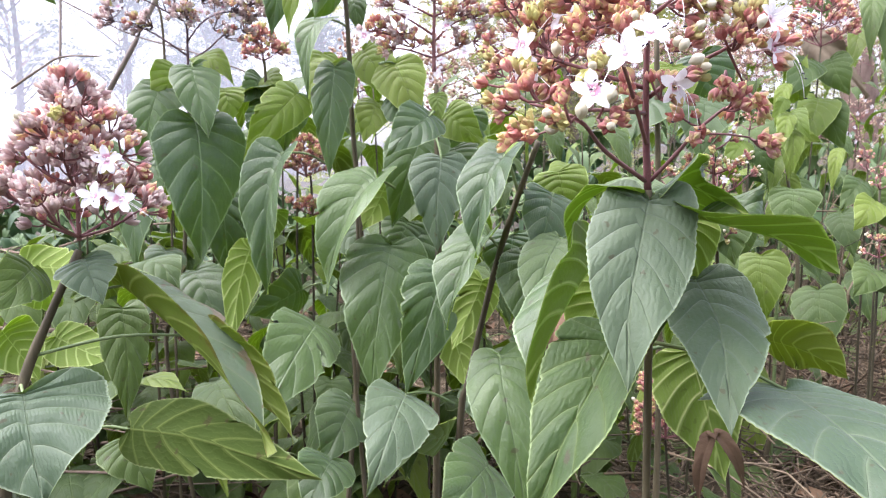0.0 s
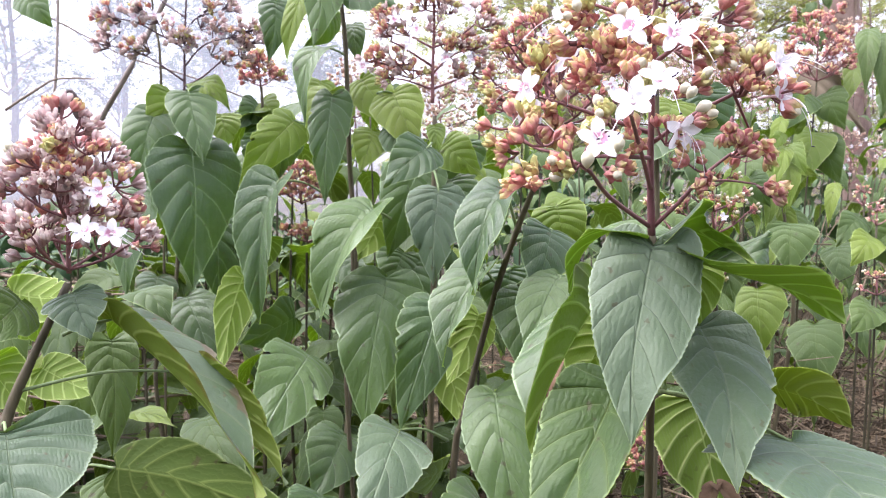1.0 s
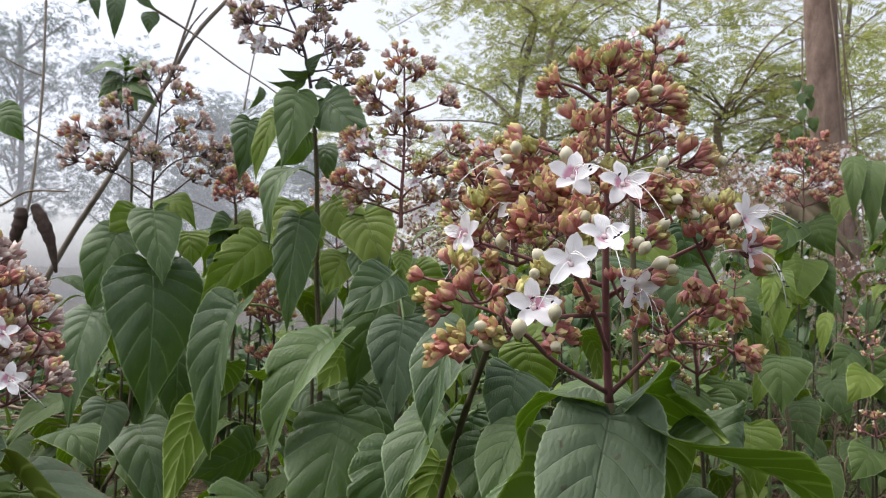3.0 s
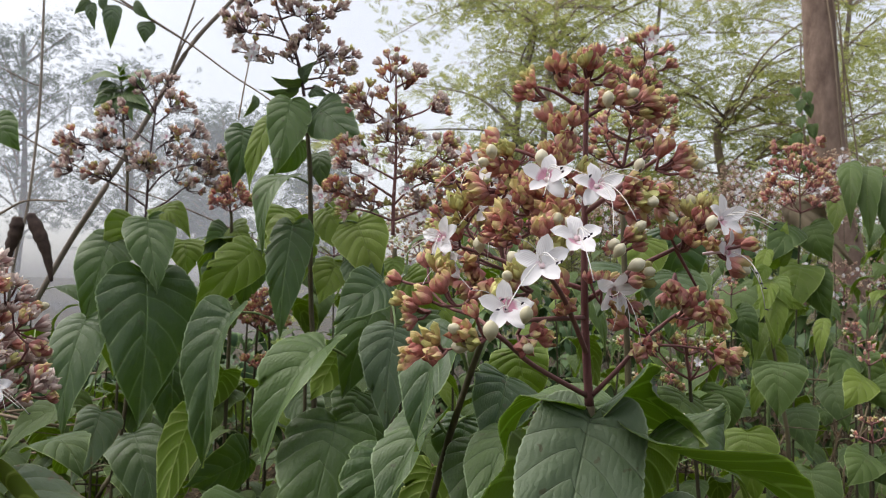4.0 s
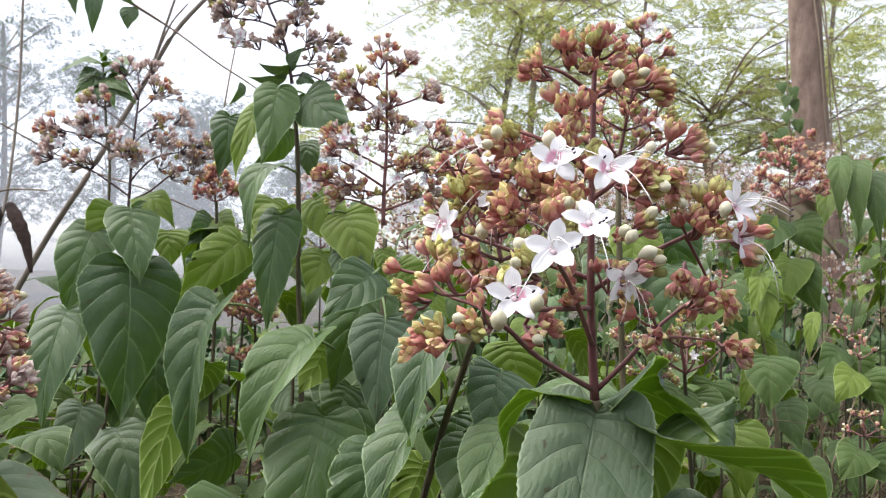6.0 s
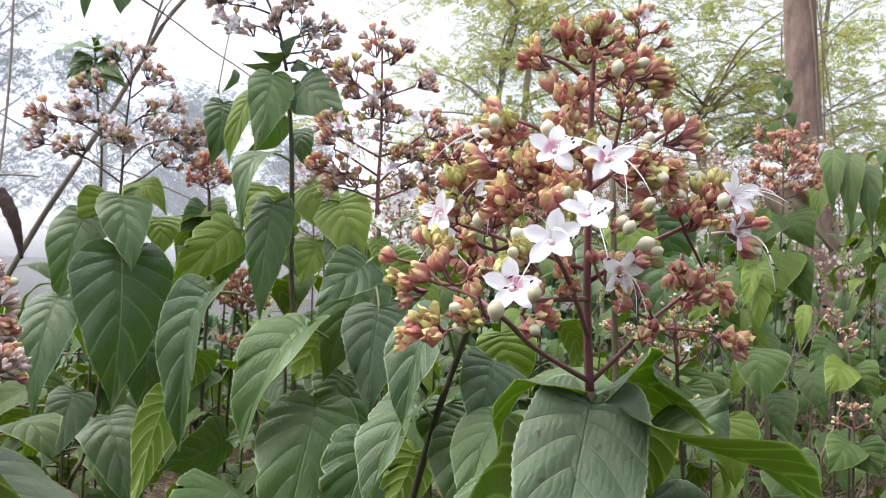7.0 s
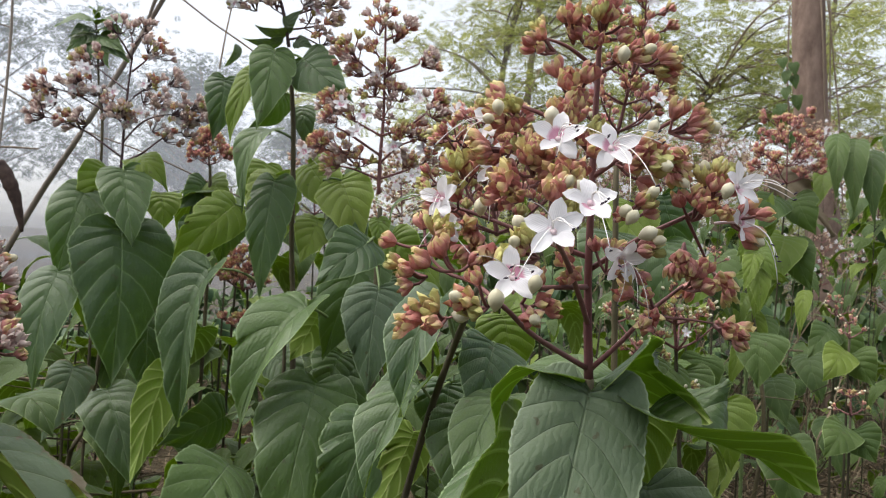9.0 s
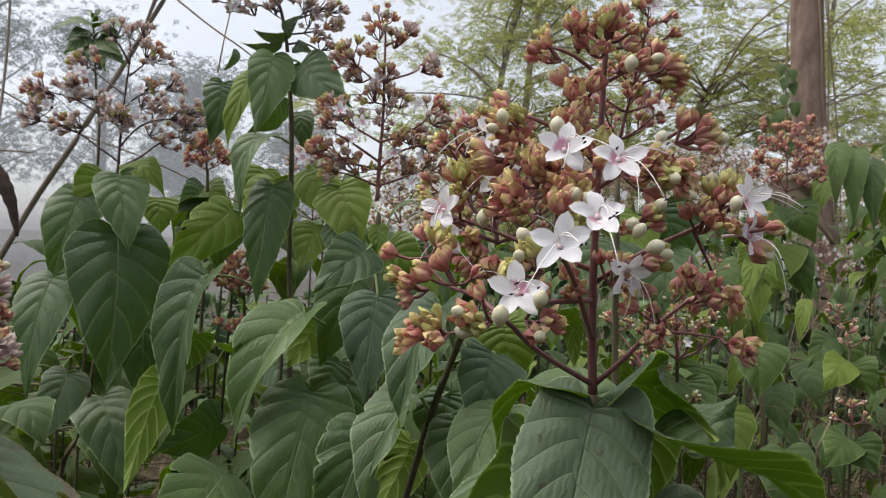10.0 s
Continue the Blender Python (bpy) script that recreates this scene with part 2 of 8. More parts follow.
PETAL = tip_material("white_petal_skin", (0.64, 0.30, 0.42), (0.76, 0.50, 0.58), (0.86, 0.85, 0.87), 120, 0.5, 0.25, (-0.25, 0.16))
BUD = plain_material("cream_bud_skin", (0.60, 0.56, 0.38), (0.77, 0.73, 0.56), 120, 0.5, 0.4, 0.15, 0.0005, 0.5, through_light=0.15)
FILAMENT = plain_material("white_filament_skin", (0.70, 0.66, 0.62), (0.82, 0.80, 0.78), 200, 0.5, 0.3, 0.1, 0.0004, 0.3)
ANTHER = plain_material("dark_anther_skin", (0.02, 0.015, 0.03), (0.06, 0.04, 0.06), 300, 0.6, 0.3, 0.2, 0.0004, 0.3)
BARK = plain_material("grey_brown_tree_bark", (0.10, 0.066, 0.052), (0.30, 0.215, 0.17), 14, 0.9, 0.2, 1.0, 0.02, 0.1, (1, 1, 0.45))
TWIG = plain_material("dry_twig_bark", (0.10, 0.075, 0.055), (0.30, 0.23, 0.165), 60, 0.85, 0.2, 0.5, 0.002, 0.6, (1, 1, 0.3))
# Paler than TWIG: haze over the leaning stalks is put into the colour.
PALE_TWIG = plain_material("hazed_pale_stalk", (0.20, 0.165, 0.135), (0.40, 0.34, 0.28), 60, 0.85, 0.2, 0.5, 0.002, 0.5, (1, 1, 0.3))
STRAW = plain_material("dry_straw", (0.052, 0.038, 0.022), (0.20, 0.155, 0.098), 60, 0.85, 0.2, 0.3, 0.002, 0.8)
SOIL = plain_material("leaf_litter_soil", (0.024, 0.019, 0.011), (0.090, 0.072, 0.043), 26, 0.95, 0.1, 1.0, 0.03, 0.1)
FEATHER = plain_material("feathery_tree_foliage", (0.25, 0.285, 0.078), (0.45, 0.475, 0.155), 4, 0.6, 0.3, 0.1, 0.002, 0.7, through_light=0.48)
GREY_FOLIAGE = plain_material("distant_tree_foliage", (0.07, 0.11, 0.07), (0.16, 0.20, 0.14), 2, 0.7, 0.3, 0.1, 0.002, 0.7, through_light=0.2)
POD = plain_material("dark_pod_skin", (0.03, 0.02, 0.018), (0.11, 0.075, 0.06), 120, 0.8, 0.2, 0.7, 0.002, 0.3)


# ---- mesh helpers ----
def mesh_from(name, verts, faces, mats, face_mats=None, uvs=None, smooth=True, edges=None):
    me = bpy.data.meshes.new(name)
    me.from_pydata(verts, [], faces)
    for m in mats:
        me.materials.append(m)
    if face_mats is not None:
        me.polygons.foreach_set("material_index", np.array(face_mats, dtype=np.int32))
    if uvs is not None:
        layer = me.uv_layers.new(name="UVMap")
        loops = np.empty(len(me.loops), dtype=np.int32)
        me.loops.foreach_get("vertex_index", loops)
        layer.data.foreach_set("uv", np.array(uvs, dtype=np.float32)[loops].ravel())
        if edges:
            layer = me.uv_layers.new(name="Edge")
            layer.data.foreach_set("uv", np.array(edges, dtype=np.float32)[loops].ravel())
    me.polygons.foreach_set("use_smooth", np.full(len(me.polygons), smooth, dtype=bool))
    me.update()
    return me


def part(name, me, parent, label="", m=None):
    ob = new(name, me)
    ob.parent = parent
    if m is not None:
        ob.matrix_basis = m
    return tagged(ob, label) if label else ob


class Build:
    """Collects vertices, faces and uvs of one mesh."""

    def __init__(self):
        self.v, self.f, self.u, self.m, self.e = [], [], [], [], []

    def tube(self, pts, radii, sides=6, mat=0, cap=True):
        pts = [Vector(p) for p in pts]
        start = len(self.v)
        n = len(pts)
        ref = Vector((0.31, 0.17, 0.93))
        for i, p in enumerate(pts):
            d = (pts[min(i + 1, n - 1)] - pts[max(i - 1, 0)]).normalized()
            a = d.cross(ref if abs(d.dot(ref)) < 0.95 else Vector((1, 0, 0))).normalized()
            b = d.cross(a)
            r = radii[i] if isinstance(radii, (list, tuple)) else radii
            for k in range(sides):
                w = 2 * math.pi * k / sides
                self.v.append(p + r * (math.cos(w) * a + math.sin(w) * b))
                self.u.append((i / max(1, n - 1), k / sides))
        for i in range(n - 1):
            for k in range(sides):
                a0, a1 = start + i * sides + k, start + i * sides + (k + 1) % sides
                self.f.append((a0, a1, a1 + sides, a0 + sides))
                self.m.append(mat)
        if cap:
            self.f.append(tuple(start + k for k in reversed(range(sides))))
            self.f.append(tuple(start + (n - 1) * sides + k for k in range(sides)))
            self.m += [mat, mat]
        return self

    def add(self, other, m, mat=None):
        start = len(self.v)
        self.v += [m @ Vector(p) for p in other.v]
        self.u += other.u
        self.f += [tuple(i + start for i in f) for f in other.f]
        self.m += other.m if mat is None else [mat] * len(other.f)
        return self

    def mesh(self, name, mats):
        return mesh_from(name, [tuple(p) for p in self.v], self.f, mats, self.m, self.u, True, self.e)


def smooth_line(pts, n=6):
    """Points along a smooth curve through pts."""
    pts = [Vector(p) for p in pts]
    if len(pts) == 2:
        return [pts[0].lerp(pts[1], i / n) for i in range(n + 1)]
    out = []
    for i in range(len(pts) - 1):
        p0, p1, p2, p3 = pts[max(i - 1, 0)], pts[i], pts[i + 1], pts[min(i + 2, len(pts) - 1)]
        for k in range(n):
            t = k / n
            out.append(0.5 * (2 * p1 + (p2 - p0) * t + (2 * p0 - 5 * p1 + 4 * p2 - p3) * t * t + (3 * p1 - p0 - 3 * p2 + p3) * t ** 3))
    return out + [pts[-1]]


def frame_along(d, up):
    """A turn whose y runs along d and whose z is as near to up as can be."""
    y = Vector(d).normalized()
    z = (Vector(up) - Vector(up).dot(y) * y)
    z = z.normalized() if z.length > 1e-5 else y.orthogonal().normalized()
    x = y.cross(z)
    return Matrix((x, y, z)).transposed().to_4x4()


# ---- leaves ----
OUTLINE = ((0.0, 0.0, 0.0), (0.07, 0.34, -0.075), (0.15, 0.70, -0.055), (0.25, 0.93, 0.055), (0.36, 1.0, 0.20), (0.50, 0.93, 0.40),
           (0.62, 0.76, 0.565), (0.74, 0.53, 0.71), (0.85, 0.29, 0.835), (0.93, 0.12, 0.92), (1.0, 0.0, 1.0))
WEDGE = (0.0, 0.015, 0.07, 0.165, 0.28)
ORIGIN = (0.0, 0.0, 0.005, 0.02, 0.065, 0.16, 0.285, 0.44, 0.62, 0.80, 1.0)


@functools.lru_cache(maxsize=None)
def outline(rows, lobe):
    """For each row of a leaf, which runs along a vein: where it leaves the midrib, and where it meets the margin (half width, length)."""
    keys = [k[0] for k in OUTLINE]
    ends = [k[2] if i > 4 else WEDGE[i] + min(lobe, 1.4) * (k[2] - WEDGE[i]) for i, k in enumerate(OUTLINE)]
    pts = smooth_line([(k[1], ends[i], ORIGIN[i]) for i, k in enumerate(OUTLINE)], 8)
    at = [keys[i] + (keys[i + 1] - keys[i]) * j / 8 for i in range(len(keys) - 1) for j in range(8)] + [1.0]
    s = np.linspace(0, 1, rows + 1)
    return [tuple(float(c) for c in r) for r in np.stack([np.interp(s, at, [p[c] for p in pts]) for c in range(3)], 1)]


def leaf_shape(length, width, arch=0.1, fold=0.0, peak=0.4, curl=0.1, rows=48, cols=12, seed=0, wave=0.05, bites=0, lobe=1.0, twist=0.0, spine=None):
    """A heart-based pointed leaf from the origin to (0, length, 0), upper side +z, with a skin above and one below.
    spine: instead of the chord, a function from 0..1 to the midrib's place, its direction and its upper side."""
    rnd = random.Random(seed)
    b = Build()
    o1, o2, o3 = rnd.uniform(0, 9), rnd.uniform(0, 9), rnd.uniform(0, 9)
    c = Vector((0, peak * length, 2 * arch * length))
    end = Vector((0, length, 0))
    top = []
    bite = [(rnd.choice((-1, 1)), rnd.uniform(0.3, 0.9), rnd.uniform(0.006, 0.02), rnd.uniform(0.06, 0.22)) for _ in range(2 * bites)]
    skew = rnd.uniform(0.95, 1.05)
    lines = outline(rows, lobe)
    for i in range(rows + 1):
        s = i / rows
        half0, margin, start = lines[i]
        for j in range(cols + 1):
            v = 2 * j / cols - 1
            av = abs(v)
            half = width / 2 * half0 * (skew if v > 0 else 2 - skew)
            half *= 1 + 0.035 * math.sin(o2 + 11 * s + (v > 0) * 2) + 0.02 * math.sin(o1 + 29 * s + (v > 0)) + (0.022 * (i % 2) * av ** 8 if rows > 30 else 0)
            for sg, bu, bw, bd in bite:
                if sg * v > 0:
                    half *= 1 - bd * math.exp(-((s - bu) / bw) ** 2)
            y = start + (margin - start) * (0.30 * av + 0.70 * av * av)
            yc = min(1.0, max(0.0, y))
            ph = (VEINS * (s + 0.012 + 0.05 * (v > 0))) % 1.0
            puff = (2 * min(ph, 1 - ph)) ** 0.5 * 0.014 * width * (1 - av ** 4) * min(1, 5 * av) * min(1, 4 * (1 - s)) * min(1, 6 * s)
            w = math.sin(o3 + 9 * s + 1.5 * (v > 0)) * wave * width * av ** 2 + math.sin(o1 + 19 * s + 2 * v) * 0.4 * wave * width * av ** 3
            across, lift = v * half * math.cos(fold), av * half * math.sin(fold) - curl * v * v * half + puff + w
            if spine:
                mid, tan, nor = spine(yc)
                side = tan.cross(nor)
                mid = mid + tan * (y - yc) * length
            else:
                mid = 2 * yc * (1 - yc) * c + yc * yc * end
                tan = (2 * (1 - yc) * c + 2 * yc * (end - c)).normalized()
                nor = Vector((1, 0, 0)).cross(tan)
                side = Vector((1, 0, 0))
                mid = mid + tan * (y - yc) * length + side * (0.035 * math.sin(o1 + 3.1 * yc) * yc * length)
            ct, st = math.cos(twist * yc ** 1.5), math.sin(twist * yc ** 1.5)
            top.append((mid + side * (across * ct - lift * st) + nor * (across * st + lift * ct), nor))
            b.u.append((s, av * half / length))
            b.e.append((av, 1.0 if v > 0 else 0.0))
    b.v = [p for p, _ in top] + [p - 0.0006 * nor for p, nor in top]
    b.u, b.e = b.u * 2, b.e * 2
    n, q = len(top), cols + 1
    for i in range(rows):
        for j in range(cols):
            a = i * q + j
            b.f.append((a, a + 1, a + 1 + q, a + q))
            b.m.append(0)
            a += n
            b.f.append((a, a + q, a + 1 + q, a + 1))
            b.m.append(1)
    return b


SKINS = {"": LEAF_TOP, "young": YOUNG_BACKLIT_TOP, "pale": PALE_TOP, "sick": SICK_TOP, "dry": DRY_LEAF, "parched": PARCHED_LEAF, "old": LEAF_TOP, "shade": SHADE_TOP}
UNDERS = {"dry": DRY_LEAF, "parched": PARCHED_LEAF, "old": SHADED_UNDER, "sick": SICK_UNDER}
LEAF_LABELS = {"young": "yellow-green leaf of young and backlit tone", "pale": "pale grey-green leaf with a dull sheen", "sick": "green leaf with brown dead margin", "dry": "dry curled brown leaf", "parched": "large parched pale brown leaf"}


def leaf(plant, base, tip, width, up, arch=0.1, fold=0.0, peak=0.4, curl=0.1, skin="", seed=0, stalk=None, rows=48, cols=12, bites=1, lobe=1.0, twist=0.0):
    """One leaf of a plant, from its base to its tip in the world, with its upper side towards up; stalk: where its leafstalk joins the stem."""
    base, tip = Vector(base), Vector(tip)
    d = tip - base
    me = leaf_shape(d.length, width, arch, fold, peak, curl, rows, cols, seed, bites=bites, lobe=lobe, twist=twist).mesh("leaf", [SKINS[skin], UNDERS.get(skin, LEAF_UNDER)])
    ob = part("leaf", me, plant, LEAF_LABELS.get(skin, ""), Matrix.Translation(base) @ frame_along(d, up))
    if stalk is not None:
        s = Vector(stalk)
        side = (base - s) * 0.5 + Vector((0, 0, 0.15 * max(0.0, (base - s).length - 0.03)))
        first = (tip - base).normalized() * 0.01
        line = smooth_line([s, s + side, base, base + first], 5)
        inv = ob.matrix_basis.inverted()
        part("leafstalk", Build().tube([inv @ p for p in line], [0.0028 - 0.0012 * i / len(line) for i in range(len(line))], 6).mesh("leafstalk", [GREEN_STEM]), ob)
    return ob


def curved_leaf(plant, pts, ups, width, fold=0.0, curl=0.05, skin="", seed=0, stalk=None, bites=1, lobe=1.0, wave=0.05):
    """One leaf whose midrib runs through pts, with its upper side towards ups (one for each point)."""
    pts, ups = [Vector(p) for p in pts], [Vector(u).normalized() for u in ups]
    origin = pts[0].copy()
    line = smooth_line([p - origin for p in pts], 10)
    turn = smooth_line(ups, 10)
    steps = [0.0]
    for p, q in zip(line, line[1:]):
        steps.append(steps[-1] + (q - p).length)
    length = steps[-1]

    def spine(f):
        d = f * length
        k = max(0, min(len(line) - 2, next((i for i in range(len(steps) - 1) if steps[i + 1] >= d), len(line) - 2)))
        g = (d - steps[k]) / max(1e-6, steps[k + 1] - steps[k])
        tan = (line[min(k + 2, len(line) - 1)] - line[max(k - 1, 0)]).normalized()
        up = turn[k].lerp(turn[k + 1], g)
        return line[k].lerp(line[k + 1], g), tan, (up - up.dot(tan) * tan).normalized()

    me = leaf_shape(length, width, fold=fold, curl=curl, rows=72, cols=16, seed=seed, wave=wave, bites=bites, lobe=lobe, spine=spine).mesh("leaf", [SKINS[skin], UNDERS.get(skin, LEAF_UNDER)])
    ob = part("leaf", me, plant, LEAF_LABELS.get(skin, ""), Matrix.Translation(origin))
    if stalk is not None:
        s = Vector(stalk) - origin
        part("leafstalk", Build().tube(smooth_line([s, s * 0.5 + Vector((0, 0, 0.06 * s.length)), Vector((0, 0, 0))], 5), [0.0024 - 0.00008 * i for i in range(11)], 6).mesh("leafstalk", [GREEN_STEM]), ob)
    return ob


def shrub_root(name, label, group="flowering shrubs"):
    return tagged(new(name), label, "shrub", group)


def stem(plant, pts, r0, r1, mat=None, name="stem", sides=8):
    line = smooth_line(pts, 6)
    n = len(line) - 1
    rnd = random.Random(len(pts) + int(1000 * abs(pts[0][0])))
    rad = [(r0 + (r1 - r0) * i / n) * rnd.uniform(0.93, 1.07) for i in range(n + 1)]
    return part(name, Build().tube(line, rad, sides).mesh(name, [mat or STEM]), plant)


# ---- flowers ----
def calyx_shape(open_=0.25, seed=0, size=1.0, crumple=0.0):
    """A puffed calyx along +y: five keeled, pointed sepals over a closed inner bud."""
    rnd = random.Random(seed)
    b = Build()
    fat = rnd.uniform(0.9, 1.1)
    for k in range(5):
        a0 = 2 * math.pi * k / 5 + rnd.uniform(-0.15, 0.15)
        gape = open_ * rnd.uniform(0.4, 1.5)
        long_ = rnd.uniform(0.0165, 0.0195)
        lift = 1.0 + 0.10 * (k % 2) + rnd.uniform(-0.04, 0.04)
        start = len(b.v)
        rows, cols = 7, 4
        for i in range(rows + 1):
            u = i / rows
            r = 0.0063 * fat * math.sin(math.pi * (0.09 + 0.75 * u ** 1.2)) ** 0.85 + 0.0003 + gape * 0.013 * u ** 2.4 - 0.0012 * u ** 4
            spread = (1.0 if u < 0.52 else max(0.03, 1 - ((u - 0.52) / 0.48) ** 1.15)) * (0.84 + 0.10 * crumple)
            for j in range(cols + 1):
                v = 2 * j / cols - 1
                w = a0 + v * spread
                rr = r * lift * (1.36 - 0.62 * abs(v) ** 0.8) + crumple * 0.0022 * u * noise.noise((7 * u + seed, 3 * v, 5 * k + 0.5))
                w += crumple * 0.25 * u * noise.noise((3 * u, 2 * v + seed, k + 0.3))
                b.v.append(Vector((rr * math.cos(w), long_ * u - 0.0015 * u * abs(v), rr * math.sin(w))) * size)
                b.u.append((u, v * 0.5 + 0.5))
        q = cols + 1
        for i in range(rows):
            for j in range(cols):
                a = start + i * q + j
                b.f.append((a, a + q, a + q + 1, a + 1))
                b.m.append(0)
    start = len(b.v)
    for i in range(5):
        u = i / 4
        r = 0.0052 * fat * math.sin(math.pi * (0.12 + 0.84 * u ** 1.15)) ** 0.85
        for k in range(6):
            w = math.pi * k / 3
            b.v.append(Vector((r * math.cos(w), 0.0150 * u, r * math.sin(w))) * size)
            b.u.append((0.1 + 0.6 * u, k / 6))
    for i in range(4):
        for k in range(6):
            a, c = start + i * 6 + k, start + i * 6 + (k + 1) % 6
            b.f.append((a, a + 6, c + 6, c))
            b.m.append(0)
    return b


def small_calyx_shape(seed=0, size=1.0):
    rnd = random.Random(seed)
    b = Build()
    rows, cols = 4, 5
    for i in range(rows + 1):
        u = i / rows
        r = 0.0052 * math.sin(math.pi * (0.08 + 0.88 * u) ** 0.9) + 0.0004
        for k in range(cols):
            w = 2 * math.pi * k / cols
            rr = r * rnd.uniform(0.85, 1.15)
            b.v.append(Vector((rr * math.cos(w), 0.014 * u, rr * math.sin(w))) * size)
            b.u.append((u, k / cols))
    for i in range(rows):
        for k in range(cols):
            a, c = i * cols + k, i * cols + (k + 1) % cols
            b.f.append((a, a + cols, c + cols, c))
            b.m.append(0)
    return b


def bud_shape():
    b = Build()
    rows, cols = 8, 8
    for i in range(rows + 1):
        u = i / rows
        r = 0.0058 * math.sin(math.pi * (0.02 + 0.97 * u)) ** 0.7 * (0.72 + 0.4 * u)
        for k in range(cols):
            w = 2 * math.pi * k / cols
            rr = r * (1 + 0.04 * math.cos(5 * w))
            b.v.append(Vector((rr * math.cos(w), 0.015 * u, rr * math.sin(w))))
            b.u.append((u, k / cols))
    for i in range(rows):
        for k in range(cols):
            a, c = i * cols + k, i * cols + (k + 1) % cols
            b.f.append((a, a + cols, c + cols, c))
            b.m.append(0)
    b.f += [tuple(range(cols)), tuple(reversed(range(rows * cols, (rows + 1) * cols)))]
    b.m += [0, 0]
    return b


def petal_shape(seed, length=0.0172, width=0.0096):
    """One petal, from the flower's throat outwards along +y, face +z, a little cupped and bent back."""
    rnd = random.Random(seed)
    b = Build()
    rows, cols = 9, 6
    bend, cup, tw = rnd.uniform(-0.35, 0.35), rnd.uniform(0.05, 0.3), rnd.uniform(-0.3, 0.3)
    for i in range(rows + 1):
        u = i / rows
        w = width / 2 * (0.30 + 0.72 * math.sin(math.pi * min(1, 0.06 + 0.9 * u)) ** 0.75) * (1 if u < 0.9 else 1 - 4.5 * (u - 0.9))
        for j in range(cols + 1):
            v = 2 * j / cols - 1
            z = 0.25 * length * (1 - u) ** 2 * -1.0 + bend * length * u * u * 0.6 + cup * w * v * v * 1.2 + tw * w * v * u
            b.v.append(Vector((v * w, length * (0.06 + 0.94 * u) - 0.0012 * v * v * u, z + 0.0004 * math.sin(9 * u + 3 * v))))
            b.u.append((u, v * 0.5 + 0.5))
    q = cols + 1
    for i in range(rows):
        for j in range(cols):
            a = i * q + j
            b.f.append((a, a + 1, a + 1 + q, a + q))
            b.m.append(0)
    return b


CALYX_MESHES = [calyx_shape(o, s).mesh("calyx", [CALYX]) for s, o in enumerate((0.02, 0.05, 0.10, 0.18, 0.07, 0.30, 0.03, 0.13))]
GREEN_CALYX_MESHES = [calyx_shape(o, s + 40, 1.15, 0.8).mesh("calyx", [CALYX_GREEN]) for s, o in enumerate((0.1, 0.3, 0.2, 0.45))]
MAUVE_CALYX_MESHES = [calyx_shape(o, s + 80, 1.05, 0.8).mesh("calyx", [CALYX_MAUVE]) for s, o in enumerate((0.1, 0.3, 0.5, 0.2))]
TAN_CALYX_MESHES = [calyx_shape(o, s + 60, 1.12, 1.0).mesh("calyx", [CALYX_TAN]) for s, o in enumerate((0.05, 0.15, 0.3, 0.1, 0.45, 0.05))]
SMALL_CALYX = [small_calyx_shape(s) for s in range(5)]
BUD_MESH = bud_shape().mesh("bud", [BUD])
PETAL_MESHES = [petal_shape(s).mesh("petal", [PETAL]) for s in range(9)]


def stamen_mesh(seed, droop):
    rnd = random.Random(seed)
    b = Build()
    a = rnd.uniform(-0.25, 0.25)
    side = rnd.uniform(-0.5, 0.5)
    length = rnd.uniform(0.030, 0.042)
    pts = []
    for i in range(9):
        u = i / 8
        pts.append(Vector((length * (side * u ** 1.4), length * (a * u - droop * u * u), length * (u * 0.85 - 0.2 * u ** 3))))
    b.tube(pts, 0.00029, 4, 0)
    tip = pts[-1]
    b.tube([tip - Vector((0.0007, 0, 0)), tip + Vector((0, 0.0002, 0.0012)), tip + Vector((0.0009, 0, 0.0022))], [0.0003, 0.0007, 0.0003], 5, 1)
    return b.mesh("stamen", [FILAMENT, ANTHER])


STAMEN_MESHES = [stamen_mesh(s, d) for s, d in enumerate((0.5, 0.8, 1.0, 0.6, 0.35, 0.9, 0.7, 0.2))]


def flower(plant, at, facing, up=(0, 0, 1), seed=0, size=1.0, stamens=4):
    """An open five-petalled white flower at its throat, looking along facing."""
    rnd = random.Random(seed)
    z = Vector(facing).normalized()
    turn = frame_along(Vector(up) - Vector(up).dot(z) * z, z)
    tube_b = Build().tube([(0, -0.001, -0.022), (0, 0, -0.010), (0, 0, -0.003)], [0.0011, 0.0012, 0.0019], 6)
    head = part("flower", tube_b.mesh("flower_tube", [PETAL_TUBE]), plant, "open white flower with a pink throat", Matrix.Translation(at) @ turn @ Matrix.Scale(size, 4))
    for k in range(5):
        a = 72 * k + rnd.uniform(-12, 12)
        part("petal", PETAL_MESHES[rnd.randrange(9)], head, "", pose(0, 0, 0, 0, 0, a) @ pose(0, 0, 0, rnd.uniform(-8, 16), rnd.uniform(-8, 8), 0))
    for k in range(stamens):
        part("stamen", STAMEN_MESHES[rnd.randrange(8)], head, "", pose(0, 0, 0, rnd.uniform(-20, 10), rnd.uniform(-25, 25), rnd.uniform(-40, 40)))
    return head


PETAL_TUBE = plain_material("pale_pink_flower_tube", (0.62, 0.40, 0.45), (0.78, 0.66, 0.66), 150, 0.5, 0.3, 0.1, 0.0004, 0.3)


def bud(plant, at, d, size=1.0):
    return part("bud", BUD_MESH, plant, "cream unopened bud", place_along(at, d, 0, size))


